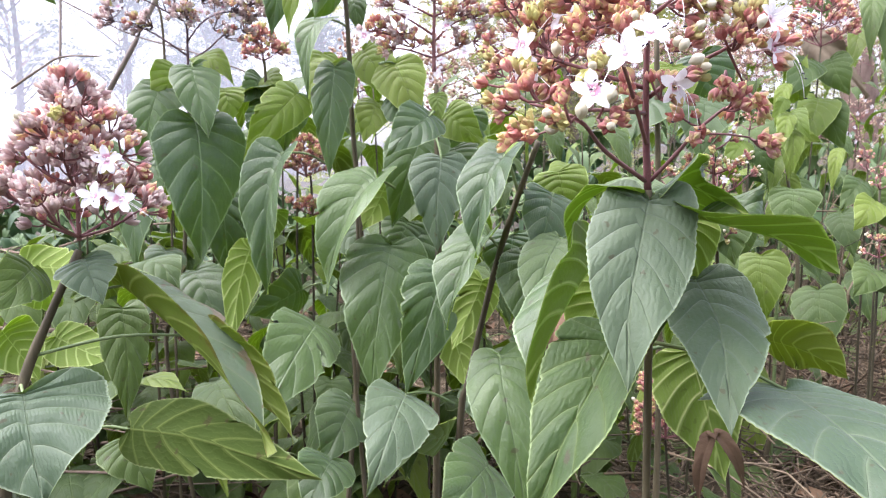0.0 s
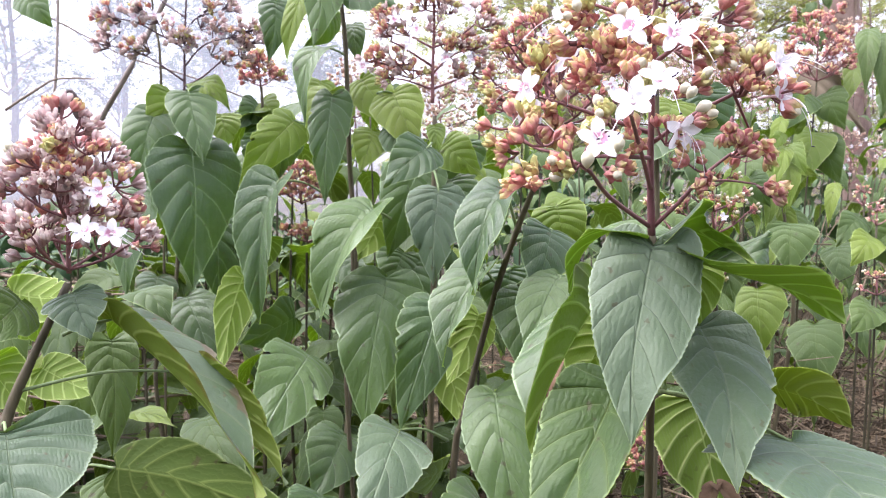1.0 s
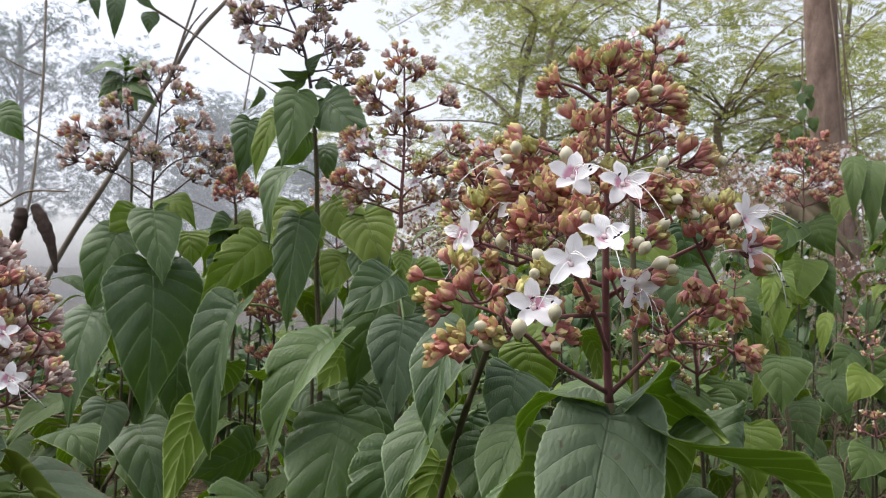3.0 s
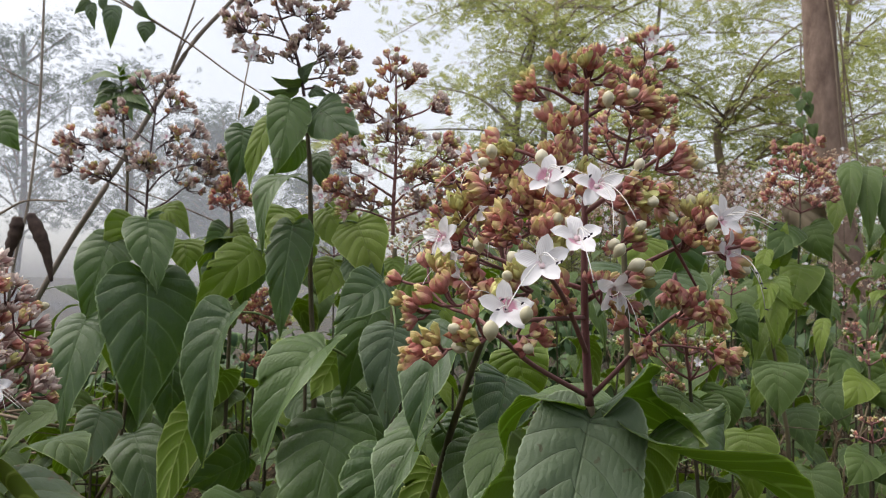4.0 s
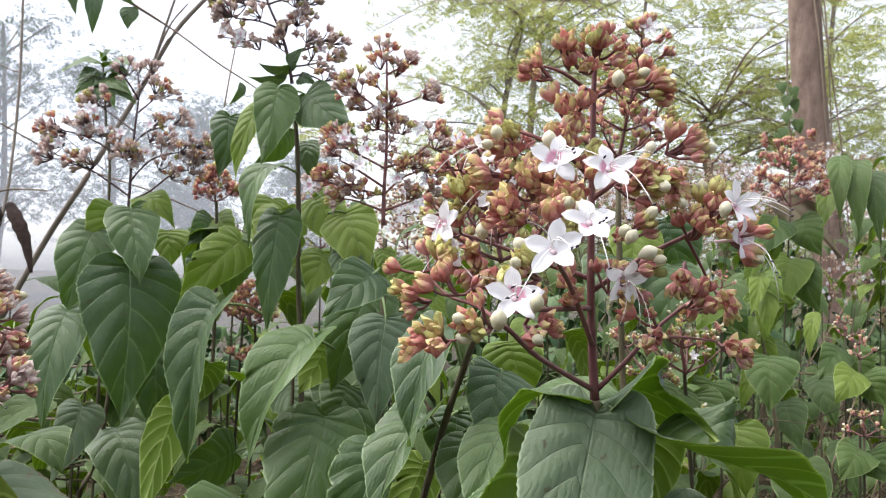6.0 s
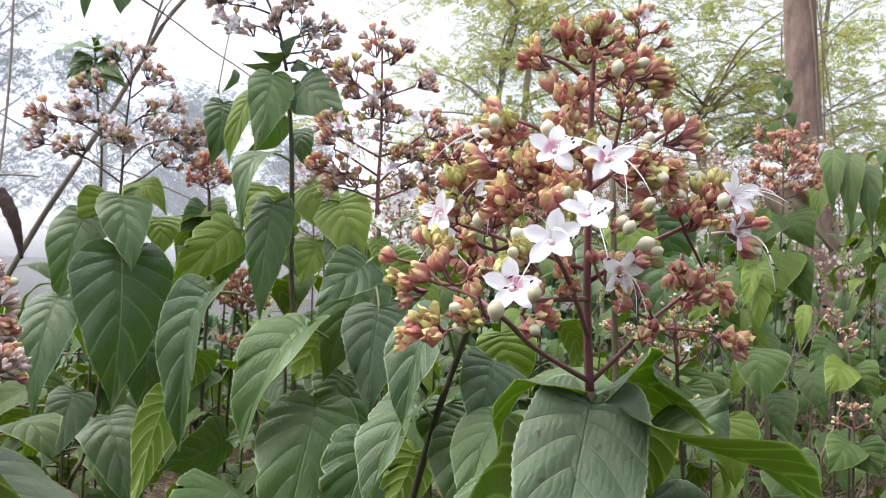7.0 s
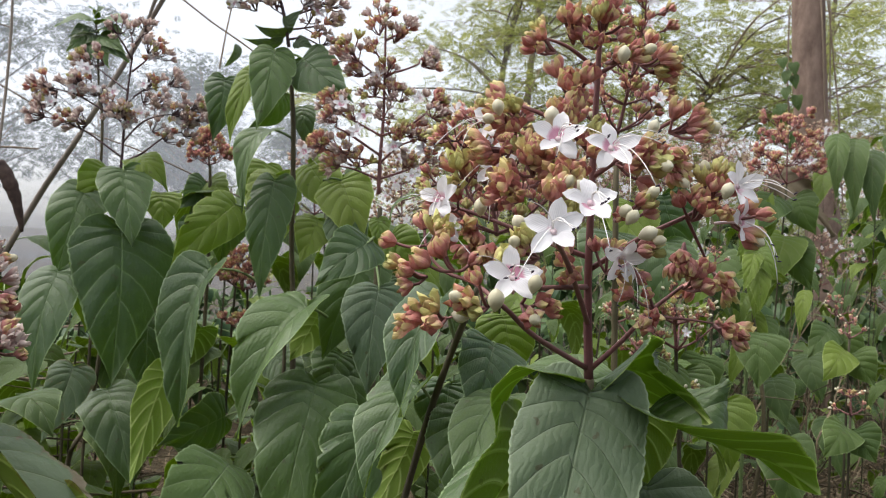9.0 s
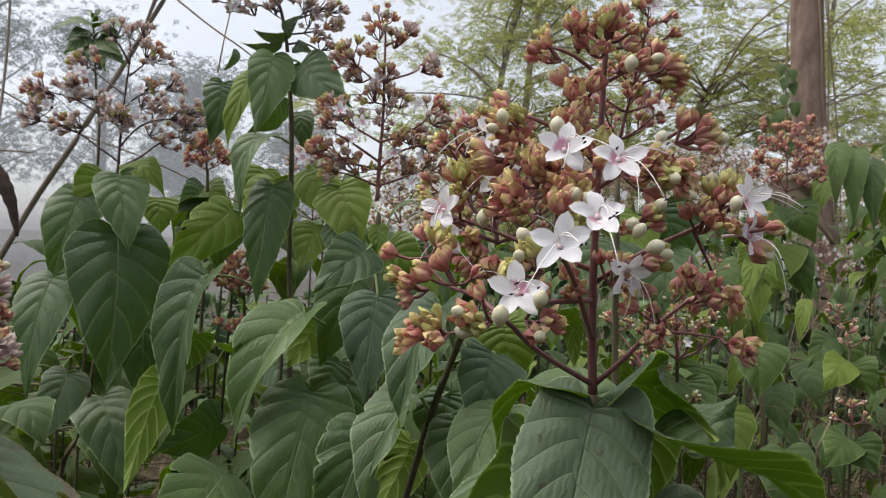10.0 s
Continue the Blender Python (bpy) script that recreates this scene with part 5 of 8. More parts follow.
head.tube(smooth_line([(-0.274, 1.750, 1.796), (-0.232, 1.742, 1.799), (-0.197, 1.734, 1.787)], 3), [0.0024 - 0.001 * i / 6 for i in range(7)], 6)
head.tube([(-0.309, 1.702, 1.703), (-0.315, 1.693, 1.704)], 0.0014, 5)
cluster(tall, (-0.315, 1.693, 1.704), (-0.80, -0.4, 0.3), 19, 0.9, 2650, 0.08, 0, 0.8, 0.031, head, 0.05, 0.95)
head.tube([(-0.323, 1.703, 1.730), (-0.332, 1.702, 1.725)], 0.0014, 5)
cluster(tall, (-0.332, 1.702, 1.725), (-0.80, -0.4, 0.3), 13, 0.9, 2651, 0.08, 0, 0.8, 0.031, head, 0.05, 0.95)
head.tube([(-0.311, 1.771, 1.679), (-0.328, 1.781, 1.690)], 0.0014, 5)
cluster(tall, (-0.328, 1.781, 1.690), (-0.80, -0.4, 0.3), 15, 0.9, 2652, 0.08, 1, 0.8, 0.031, head, 0.05, 0.95)
head.tube([(-0.311, 1.771, 1.679), (-0.309, 1.782, 1.676)], 0.0014, 5)
cluster(tall, (-0.309, 1.782, 1.676), (-0.67, -0.4, 0.3), 10, 0.9, 2653, 0.08, 0, 0.8, 0.031, head, 0.05, 0.95)
head.tube([(-0.273, 1.726, 1.707), (-0.268, 1.723, 1.713)], 0.0014, 5)
cluster(tall, (-0.268, 1.723, 1.713), (-0.43, -0.4, 0.3), 8, 0.9, 2654, 0.08, 0, 0.8, 0.031, head, 0.05, 0.95)
head.tube([(-0.275, 1.760, 1.682), (-0.279, 1.769, 1.663)], 0.0014, 5)
cluster(tall, (-0.279, 1.769, 1.663), (-0.45, -0.4, 0.3), 8, 0.9, 2655, 0.08, 0, 0.8, 0.031, head, 0.05, 0.95)
cluster(tall, (-0.212, 1.770, 1.752), (0.13, -0.4, 0.3), 13, 0.9, 2656, 0.08, 0, 0.8, 0.031, head, 0.05, 0.95)
cluster(tall, (-0.231, 1.766, 1.760), (-0.03, -0.4, 0.3), 13, 0.9, 2657, 0.08, 1, 0.8, 0.031, head, 0.05, 0.95)
head.tube([(-0.219, 1.760, 1.729), (-0.205, 1.761, 1.710)], 0.0014, 5)
cluster(tall, (-0.205, 1.761, 1.710), (0.17, -0.4, 0.3), 13, 0.9, 2658, 0.08, 0, 0.8, 0.031, head, 0.05, 0.95)
head.tube([(-0.238, 1.750, 1.701), (-0.226, 1.752, 1.688)], 0.0014, 5)
cluster(tall, (-0.226, 1.752, 1.688), (-0.03, -0.4, 0.3), 10, 0.9, 2659, 0.08, 0, 0.8, 0.031, head, 0.05, 0.95)
head.tube([(-0.221, 1.750, 1.653), (-0.234, 1.748, 1.660)], 0.0014, 5)
cluster(tall, (-0.234, 1.748, 1.660), (-0.11, -0.4, 0.3), 10, 0.9, 2660, 0.08, 0, 0.8, 0.031, head, 0.05, 0.95)
head.tube([(-0.184, 1.732, 1.654), (-0.179, 1.727, 1.667)], 0.0014, 5)
cluster(tall, (-0.179, 1.727, 1.667), (0.33, -0.4, 0.3), 8, 0.9, 2661, 0.08, 0, 0.8, 0.031, head, 0.05, 0.95)
cluster(tall, (-0.150, 1.724, 1.671), (0.57, -0.4, 0.3), 10, 0.9, 2662, 0.08, 0, 0.8, 0.031, head, 0.05, 0.95)
head.tube([(-0.144, 1.715, 1.664), (-0.132, 1.726, 1.665)], 0.0014, 5)
cluster(tall, (-0.132, 1.726, 1.665), (0.73, -0.4, 0.3), 6, 0.9, 2663, 0.08, 0, 0.8, 0.031, head, 0.05, 0.95)
cluster(tall, (-0.142, 1.768, 1.648), (0.69, -0.4, 0.3), 15, 0.9, 2664, 0.08, 1, 0.8, 0.031, head, 0.05, 0.95)
head.tube([(-0.183, 1.761, 1.633), (-0.162, 1.751, 1.621)], 0.0014, 5)
cluster(tall, (-0.162, 1.751, 1.621), (0.49, -0.4, 0.3), 8, 0.9, 2665, 0.08, 0, 0.8, 0.031, head, 0.05, 0.95)
head.tube([(-0.183, 1.761, 1.633), (-0.174, 1.758, 1.642)], 0.0014, 5)
cluster(tall, (-0.174, 1.758, 1.642), (0.41, -0.4, 0.3), 6, 0.9, 2666, 0.08, 0, 0.8, 0.031, head, 0.05, 0.95)
cluster(tall, (-0.147, 1.746, 1.597), (0.61, -0.4, 0.3), 6, 0.9, 2667, 0.08, 0, 0.8, 0.031, head, 0.05, 0.95)
head.tube([(-0.212, 1.770, 1.747), (-0.198, 1.775, 1.729)], 0.0014, 5)
cluster(tall, (-0.198, 1.775, 1.729), (0.25, -0.4, 0.3), 10, 0.9, 2668, 0.08, 0, 0.8, 0.031, head, 0.05, 0.95)
head.tube([(-0.194, 1.798, 1.777), (-0.189, 1.803, 1.769)], 0.0014, 5)
cluster(tall, (-0.189, 1.803, 1.769), (0.37, -0.4, 0.3), 8, 0.9, 2669, 0.08, 0, 0.8, 0.031, head, 0.05, 0.95)
head.tube([(-0.238, 1.774, 1.767), (-0.253, 1.778, 1.771)], 0.0014, 5)
cluster(tall, (-0.253, 1.778, 1.771), (-0.19, -0.4, 0.3), 8, 0.9, 2670, 0.08, 0, 0.8, 0.031, head, 0.05, 0.95)
head.tube([(-0.293, 1.726, 1.749), (-0.299, 1.732, 1.741)], 0.0014, 5)
cluster(tall, (-0.299, 1.732, 1.741), (-0.67, -0.4, 0.3), 10, 0.9, 2671, 0.08, 1, 0.8, 0.031, head, 0.05, 0.95)
head.tube([(-0.194, 1.798, 1.777), (-0.166, 1.810, 1.787)], 0.0014, 5)
cluster(tall, (-0.166, 1.810, 1.787), (0.57, -0.4, 0.3), 10, 0.9, 2672, 0.08, 0, 0.8, 0.031, head, 0.05, 0.95)
cluster(tall, (-0.281, 1.748, 1.795), (-0.47, -0.4, 0.3), 15, 0.9, 2673, 0.08, 0, 0.8, 0.031, head, 0.05, 0.95)
cluster(tall, (-0.232, 1.742, 1.804), (-0.07, -0.4, 0.3), 17, 0.9, 2674, 0.08, 0, 0.8, 0.031, head, 0.05, 0.95)
cluster(tall, (-0.193, 1.738, 1.784), (0.25, -0.4, 0.3), 10, 0.9, 2675, 0.08, 1, 0.8, 0.031, head, 0.05, 0.95)
head.tube([(-0.268, 1.750, 1.840), (-0.260, 1.758, 1.834)], 0.0014, 5)
cluster(tall, (-0.260, 1.758, 1.834), (-0.27, -0.4, 0.3), 13, 0.9, 2676, 0.08, 0, 0.8, 0.031, head, 0.05, 0.95)
head.tube([(-0.232, 1.742, 1.799), (-0.218, 1.735, 1.835)], 0.0014, 5)
cluster(tall, (-0.218, 1.735, 1.835), (0.05, -0.4, 0.3), 13, 0.9, 2677, 0.08, 0, 0.8, 0.031, head, 0.05, 0.95)
cluster(tall, (-0.314, 1.731, 1.769), (-0.79, -0.4, 0.3), 13, 0.9, 2678, 0.08, 1, 0.8, 0.031, head, 0.05, 0.95)
part("panicle", head.mesh("panicle", [DARK_STALK]), tall, "branched flower stalk")
flower(tall, (-0.345, 1.700, 1.705), (-0.60, -1, 0.20), seed=1760, size=0.85)
flower(tall, (-0.325, 1.690, 1.740), (-0.50, -1, 0.40), seed=1761, size=0.85)
flower(tall, (-0.310, 1.720, 1.665), (-0.30, -1, -0.10), seed=1762, size=0.85)
flower(tall, (-0.335, 1.710, 1.682), (-0.80, -1, 0.10), seed=1763, size=0.85)
flower(tall, (-0.150, 1.720, 1.655), (0.60, -1, 0.20), seed=1764, size=0.85)
flower(tall, (-0.285, 1.730, 1.790), (-0.40, -1, 0.30), seed=1765, size=0.85)
flower(tall, (-0.215, 1.720, 1.755), (0.20, -1, 0.30), seed=1766, size=0.85)
flower(tall, (-0.332, 1.720, 1.722), (0.26, -1, 0.41), seed=1750, size=0.85)
flower(tall, (-0.168, 1.720, 1.674), (-0.66, -1, -0.02), seed=1751, size=0.85)
flower(tall, (-0.308, 1.720, 1.680), (0.44, -1, 0.30), seed=1752, size=0.85)
flower(tall, (-0.204, 1.720, 1.786), (0.26, -1, 0.25), seed=1753, size=0.85)
leaf(tall, (-0.223, 1.700, 1.573), (-0.245, 1.660, 1.417), 0.085, (0.15, -0.96, 0.23), arch=0.06, stalk=(-0.207, 1.750, 1.573), seed=36)
leaf(tall, (-0.177, 1.720, 1.564), (-0.071, 1.680, 1.479), 0.098, (-0.10, -0.94, 0.32), arch=0.08, stalk=(-0.205, 1.750, 1.578), seed=37)
leaf(tall, (-0.285, 1.780, 1.548), (-0.311, 1.750, 1.394), 0.055, (-0.29, -0.93, 0.23), arch=0.08, fold=0.2, skin="young", seed=38)
leaf(tall, (-0.227, 1.720, 1.425), (-0.267, 1.660, 1.263), 0.070, (-0.42, -0.81, 0.40), arch=0.22, fold=0.3, peak=0.25, stalk=(-0.196, 1.760, 1.417), seed=39)
leaf(tall, (-0.356, 1.850, 1.544), (-0.366, 1.830, 1.408), 0.075, (0.30, -0.95, 0.12), fold=0.1, seed=40)
leaf(tall, (-0.220, 1.800, 1.511), (-0.284, 1.780, 1.433), 0.070, (0.71, -0.56, -0.44), fold=0.1, stalk=(-0.198, 1.760, 1.499), seed=41)
leaf(tall, (-0.185, 1.800, 1.487), (-0.166, 1.780, 1.399), 0.050, (0.09, -0.97, 0.24), arch=0.15, fold=0.1, seed=42)
leaf(tall, (-0.213, 1.700, 1.329), (-0.225, 1.660, 1.107), 0.085, (0.17, -0.97, 0.17), arch=0.06, bites=3, seed=43)
leaf(tall, (-0.167, 1.800, 1.373), (-0.084, 1.750, 1.259), 0.100, (-0.17, -0.94, 0.29), fold=0.05, skin="young", bites=2, seed=44)
leaf(tall, (-0.215, 1.750, 1.618), (-0.270, 1.720, 1.624), 0.028, (0.27, -0.64, -0.72), arch=0.2, fold=0.1, skin="pale", lobe=0.2, rows=20, cols=8, seed=45)
leaf(tall, (-0.215, 1.750, 1.625), (-0.178, 1.720, 1.655), 0.032, (-0.50, -0.84, -0.22), arch=0.2, fold=0.1, skin="pale", lobe=0.2, rows=20, cols=8, seed=46)
leaf(tall, (-0.220, 1.750, 1.605), (-0.298, 1.740, 1.603), 0.024, (0.11, -0.71, -0.70), arch=0.2, fold=0.1, skin="pale", lobe=0.2, rows=20, cols=8, seed=47)
leaf(tall, (-0.198, 1.750, 1.601), (-0.158, 1.740, 1.590), 0.032, (-0.13, -0.92, 0.36), arch=0.2, fold=0.1, skin="pale", lobe=0.2, rows=20, cols=8, seed=48)
leaf(tall, (-0.331, 1.850, 1.613), (-0.355, 1.830, 1.563), 0.024, (0.79, -0.60, -0.14), arch=0.2, fold=0.1, skin="pale", lobe=0.2, rows=20, cols=8, seed=49)
# ---- the shrub with the broad flat head ----
broad = shrub_root("flowering_shrub", "flowering shrub with a broad head and very large leaves")
stem(broad, [(-0.62, 2.0, 0.07), (-0.672, 1.920, 0.657), (-0.620, 1.900, 0.833), (-0.582, 1.880, 1.145), (-0.560, 1.860, 1.345)], 0.006, 0.004)
head = Build()
head.tube(smooth_line([(-0.572, 1.870, 1.322), (-0.568, 1.870, 1.362), (-0.566, 1.870, 1.444), (-0.561, 1.870, 1.526), (-0.554, 1.870, 1.608)], 4), [0.0038 - 0.0022 * i / 16 for i in range(17)], 6)
head.tube(smooth_line([(-0.569, 1.870, 1.373), (-0.607, 1.857, 1.401), (-0.643, 1.845, 1.424), (-0.697, 1.832, 1.441)], 3), [0.0024 - 0.001 * i / 9 for i in range(10)], 6)
head.tube(smooth_line([(-0.566, 1.870, 1.444), (-0.609, 1.866, 1.468), (-0.664, 1.863, 1.497), (-0.703, 1.859, 1.505)], 3), [0.0024 - 0.001 * i / 9 for i in range(10)], 6)
head.tube(smooth_line([(-0.561, 1.870, 1.510), (-0.603, 1.884, 1.538), (-0.646, 1.898, 1.566)], 3), [0.0024 - 0.001 * i / 6 for i in range(7)], 6)
head.tube(smooth_line([(-0.556, 1.870, 1.577), (-0.565, 1.845, 1.602), (-0.570, 1.820, 1.615)], 3), [0.0024 - 0.001 * i / 6 for i in range(7)], 6)
head.tube(smooth_line([(-0.555, 1.870, 1.552), (-0.528, 1.859, 1.570), (-0.515, 1.848, 1.578)], 3), [0.0024 - 0.001 * i / 6 for i in range(7)], 6)
head.tube(smooth_line([(-0.565, 1.870, 1.480), (-0.541, 1.886, 1.514), (-0.496, 1.901, 1.531)], 3), [0.0024 - 0.001 * i / 6 for i in range(7)], 6)
head.tube(smooth_line([(-0.567, 1.870, 1.403), (-0.535, 1.861, 1.438), (-0.497, 1.852, 1.458), (-0.429, 1.844, 1.468)], 3), [0.0024 - 0.001 * i / 9 for i in range(10)], 6)
head.tube(smooth_line([(-0.568, 1.870, 1.362), (-0.525, 1.867, 1.383), (-0.479, 1.863, 1.419), (-0.443, 1.860, 1.430)], 3), [0.0024 - 0.001 * i / 9 for i in range(10)], 6)
head.tube(smooth_line([(-0.554, 1.870, 1.608), (-0.520, 1.831, 1.622)], 3), [0.0024 - 0.001 * i / 3 for i in range(4)], 6)
head.tube(smooth_line([(-0.566, 1.870, 1.434), (-0.567, 1.853, 1.446)], 3), [0.0024 - 0.001 * i / 3 for i in range(4)], 6)
head.tube([(-0.697, 1.832, 1.441), (-0.714, 1.836, 1.443)], 0.0014, 5)
cluster(broad, (-0.714, 1.836, 1.443), (-0.80, -0.4, 0.3), 13, 0.9, 2770, 0.08, 0, 0.82, 0.036, head, 0.12, 0.85)
head.tube([(-0.703, 1.859, 1.505), (-0.708, 1.868, 1.476)], 0.0014, 5)
cluster(broad, (-0.708, 1.868, 1.476), (-0.80, -0.4, 0.3), 13, 0.9, 2771, 0.08, 0, 0.82, 0.036, head, 0.12, 0.85)
head.tube([(-0.703, 1.859, 1.505), (-0.723, 1.863, 1.513)], 0.0014, 5)
cluster(broad, (-0.723, 1.863, 1.513), (-0.80, -0.4, 0.3), 15, 0.9, 2772, 0.08, 0, 0.82, 0.036, head, 0.12, 0.85)
cluster(broad, (-0.700, 1.859, 1.500), (-0.80, -0.4, 0.3), 8, 0.9, 2773, 0.08, 0, 0.82, 0.036, head, 0.12, 0.85)
head.tube([(-0.643, 1.845, 1.424), (-0.652, 1.841, 1.438)], 0.0014, 5)
cluster(broad, (-0.652, 1.841, 1.438), (-0.74, -0.4, 0.3), 13, 0.9, 2774, 0.08, 0, 0.82, 0.036, head, 0.12, 0.85)
head.tube([(-0.643, 1.845, 1.424), (-0.628, 1.833, 1.430)], 0.0014, 5)
cluster(broad, (-0.628, 1.833, 1.430), (-0.58, -0.4, 0.3), 10, 0.9, 2775, 0.08, 0, 0.82, 0.036, head, 0.12, 0.85)
head.tube([(-0.664, 1.863, 1.497), (-0.644, 1.862, 1.512)], 0.0014, 5)
cluster(broad, (-0.644, 1.862, 1.512), (-0.58, -0.4, 0.3), 19, 0.9, 2776, 0.08, 0, 0.82, 0.036, head, 0.12, 0.85)
head.tube([(-0.609, 1.866, 1.468), (-0.622, 1.871, 1.499)], 0.0014, 5)
cluster(broad, (-0.622, 1.871, 1.499), (-0.38, -0.4, 0.3), 13, 0.9, 2777, 0.08, 0, 0.82, 0.036, head, 0.12, 0.85)
head.tube([(-0.664, 1.863, 1.497), (-0.670, 1.864, 1.507)], 0.0014, 5)
cluster(broad, (-0.670, 1.864, 1.507), (-0.78, -0.4, 0.3), 8, 0.9, 2778, 0.08, 1, 0.82, 0.036, head, 0.12, 0.85)
cluster(broad, (-0.651, 1.898, 1.568), (-0.50, -0.4, 0.3), 13, 0.9, 2779, 0.08, 1, 0.82, 0.036, head, 0.12, 0.85)
head.tube([(-0.646, 1.898, 1.566), (-0.628, 1.904, 1.570)], 0.0014, 5)
cluster(broad, (-0.628, 1.904, 1.570), (-0.30, -0.4, 0.3), 8, 0.9, 2780, 0.08, 0, 0.82, 0.036, head, 0.12, 0.85)
cluster(broad, (-0.562, 1.853, 1.452), (0.02, -0.4, 0.3), 19, 0.9, 2781, 0.08, 0, 0.82, 0.036, head, 0.12, 0.85)
head.tube([(-0.609, 1.866, 1.468), (-0.587, 1.864, 1.463)], 0.0014, 5)
cluster(broad, (-0.587, 1.864, 1.463), (-0.14, -0.4, 0.3), 10, 0.9, 2782, 0.08, 1, 0.82, 0.036, head, 0.12, 0.85)
head.tube([(-0.566, 1.870, 1.444), (-0.551, 1.863, 1.443)], 0.0014, 5)
cluster(broad, (-0.551, 1.863, 1.443), (0.14, -0.4, 0.3), 8, 0.9, 2783, 0.08, 0, 0.82, 0.036, head, 0.12, 0.85)
cluster(broad, (-0.517, 1.853, 1.587), (0.42, -0.4, 0.3), 15, 0.9, 2784, 0.08, 0, 0.82, 0.036, head, 0.12, 0.85)
head.tube([(-0.515, 1.848, 1.578), (-0.501, 1.852, 1.579)], 0.0014, 5)
cluster(broad, (-0.501, 1.852, 1.579), (0.54, -0.4, 0.3), 8, 0.9, 2785, 0.08, 0, 0.82, 0.036, head, 0.12, 0.85)
cluster(broad, (-0.563, 1.815, 1.614), (-0.06, -0.4, 0.3), 13, 0.9, 2786, 0.08, 1, 0.82, 0.036, head, 0.12, 0.85)
head.tube([(-0.520, 1.831, 1.622), (-0.510, 1.823, 1.622)], 0.0014, 5)
cluster(broad, (-0.510, 1.823, 1.622), (0.40, -0.4, 0.3), 6, 0.9, 2787, 0.08, 0, 0.82, 0.036, head, 0.12, 0.85)
head.tube([(-0.554, 1.870, 1.608), (-0.562, 1.874, 1.630)], 0.0014, 5)
cluster(broad, (-0.562, 1.874, 1.630), (0.14, -0.4, 0.3), 6, 0.9, 2788, 0.08, 0, 0.82, 0.036, head, 0.12, 0.85)
head.tube([(-0.541, 1.886, 1.514), (-0.524, 1.879, 1.523)], 0.0014, 5)
cluster(broad, (-0.524, 1.879, 1.523), (0.42, -0.4, 0.3), 10, 0.9, 2789, 0.08, 0, 0.82, 0.036, head, 0.12, 0.85)
cluster(broad, (-0.491, 1.901, 1.533), (0.74, -0.4, 0.3), 13, 0.9, 2790, 0.08, 0, 0.82, 0.036, head, 0.12, 0.85)
head.tube([(-0.497, 1.852, 1.458), (-0.496, 1.847, 1.482)], 0.0014, 5)
cluster(broad, (-0.496, 1.847, 1.482), (0.54, -0.4, 0.3), 13, 0.9, 2791, 0.08, 0, 0.82, 0.036, head, 0.12, 0.85)
head.tube([(-0.541, 1.886, 1.514), (-0.536, 1.888, 1.491)], 0.0014, 5)
cluster(broad, (-0.536, 1.888, 1.491), (0.34, -0.4, 0.3), 8, 0.9, 2792, 0.08, 0, 0.82, 0.036, head, 0.12, 0.85)
head.tube([(-0.429, 1.844, 1.468), (-0.461, 1.850, 1.463)], 0.0014, 5)
cluster(broad, (-0.461, 1.850, 1.463), (0.80, -0.4, 0.3), 19, 0.9, 2793, 0.08, 0, 0.82, 0.036, head, 0.12, 0.85)
cluster(broad, (-0.427, 1.853, 1.475), (0.80, -0.4, 0.3), 15, 0.9, 2794, 0.08, 0, 0.82, 0.036, head, 0.12, 0.85)
head.tube([(-0.443, 1.860, 1.430), (-0.440, 1.848, 1.443)], 0.0014, 5)
cluster(broad, (-0.440, 1.848, 1.443), (0.80, -0.4, 0.3), 13, 0.9, 2795, 0.08, 1, 0.82, 0.036, head, 0.12, 0.85)
head.tube([(-0.429, 1.844, 1.468), (-0.414, 1.843, 1.453)], 0.0014, 5)
cluster(broad, (-0.414, 1.843, 1.453), (0.80, -0.4, 0.3), 8, 0.9, 2796, 0.08, 1, 0.82, 0.036, head, 0.12, 0.85)
head.tube([(-0.479, 1.863, 1.419), (-0.480, 1.867, 1.410)], 0.0014, 5)
cluster(broad, (-0.480, 1.867, 1.410), (0.70, -0.4, 0.3), 8, 0.9, 2797, 0.08, 1, 0.82, 0.036, head, 0.12, 0.85)
head.tube([(-0.479, 1.863, 1.419), (-0.508, 1.872, 1.430)], 0.0014, 5)
cluster(broad, (-0.508, 1.872, 1.430), (0.50, -0.4, 0.3), 6, 0.9, 2798, 0.08, 0, 0.82, 0.036, head, 0.12, 0.85)
head.tube([(-0.443, 1.860, 1.430), (-0.441, 1.869, 1.423)], 0.0014, 5)
cluster(broad, (-0.441, 1.869, 1.423), (0.80, -0.4, 0.3), 8, 0.9, 2799, 0.08, 0, 0.82, 0.036, head, 0.12, 0.85)
part("panicle", head.mesh("panicle", [DARK_STALK]), broad, "branched flower stalk")
flower(broad, (-0.636, 1.840, 1.548), (0.21, -1, 0.07), seed=1870, size=0.85)
flower(broad, (-0.664, 1.840, 1.508), (0.66, -1, 0.13), seed=1871, size=0.85)
flower(broad, (-0.691, 1.840, 1.444), (0.34, -1, 0.44), seed=1872, size=0.85)
flower(broad, (-0.651, 1.840, 1.443), (0.36, -1, 0.37), seed=1873, size=0.85)
flower(broad, (-0.523, 1.840, 1.465), (0.45, -1, 0.18), seed=1874, size=0.85)
flower(broad, (-0.520, 1.840, 1.521), (0.07, -1, 0.26), seed=1875, size=0.85)
flower(broad, (-0.646, 1.840, 1.553), (-0.34, -1, 0.34), seed=1876, size=0.85)
flower(broad, (-0.547, 1.840, 1.440), (0.11, -1, -0.10), seed=1877, size=0.85)
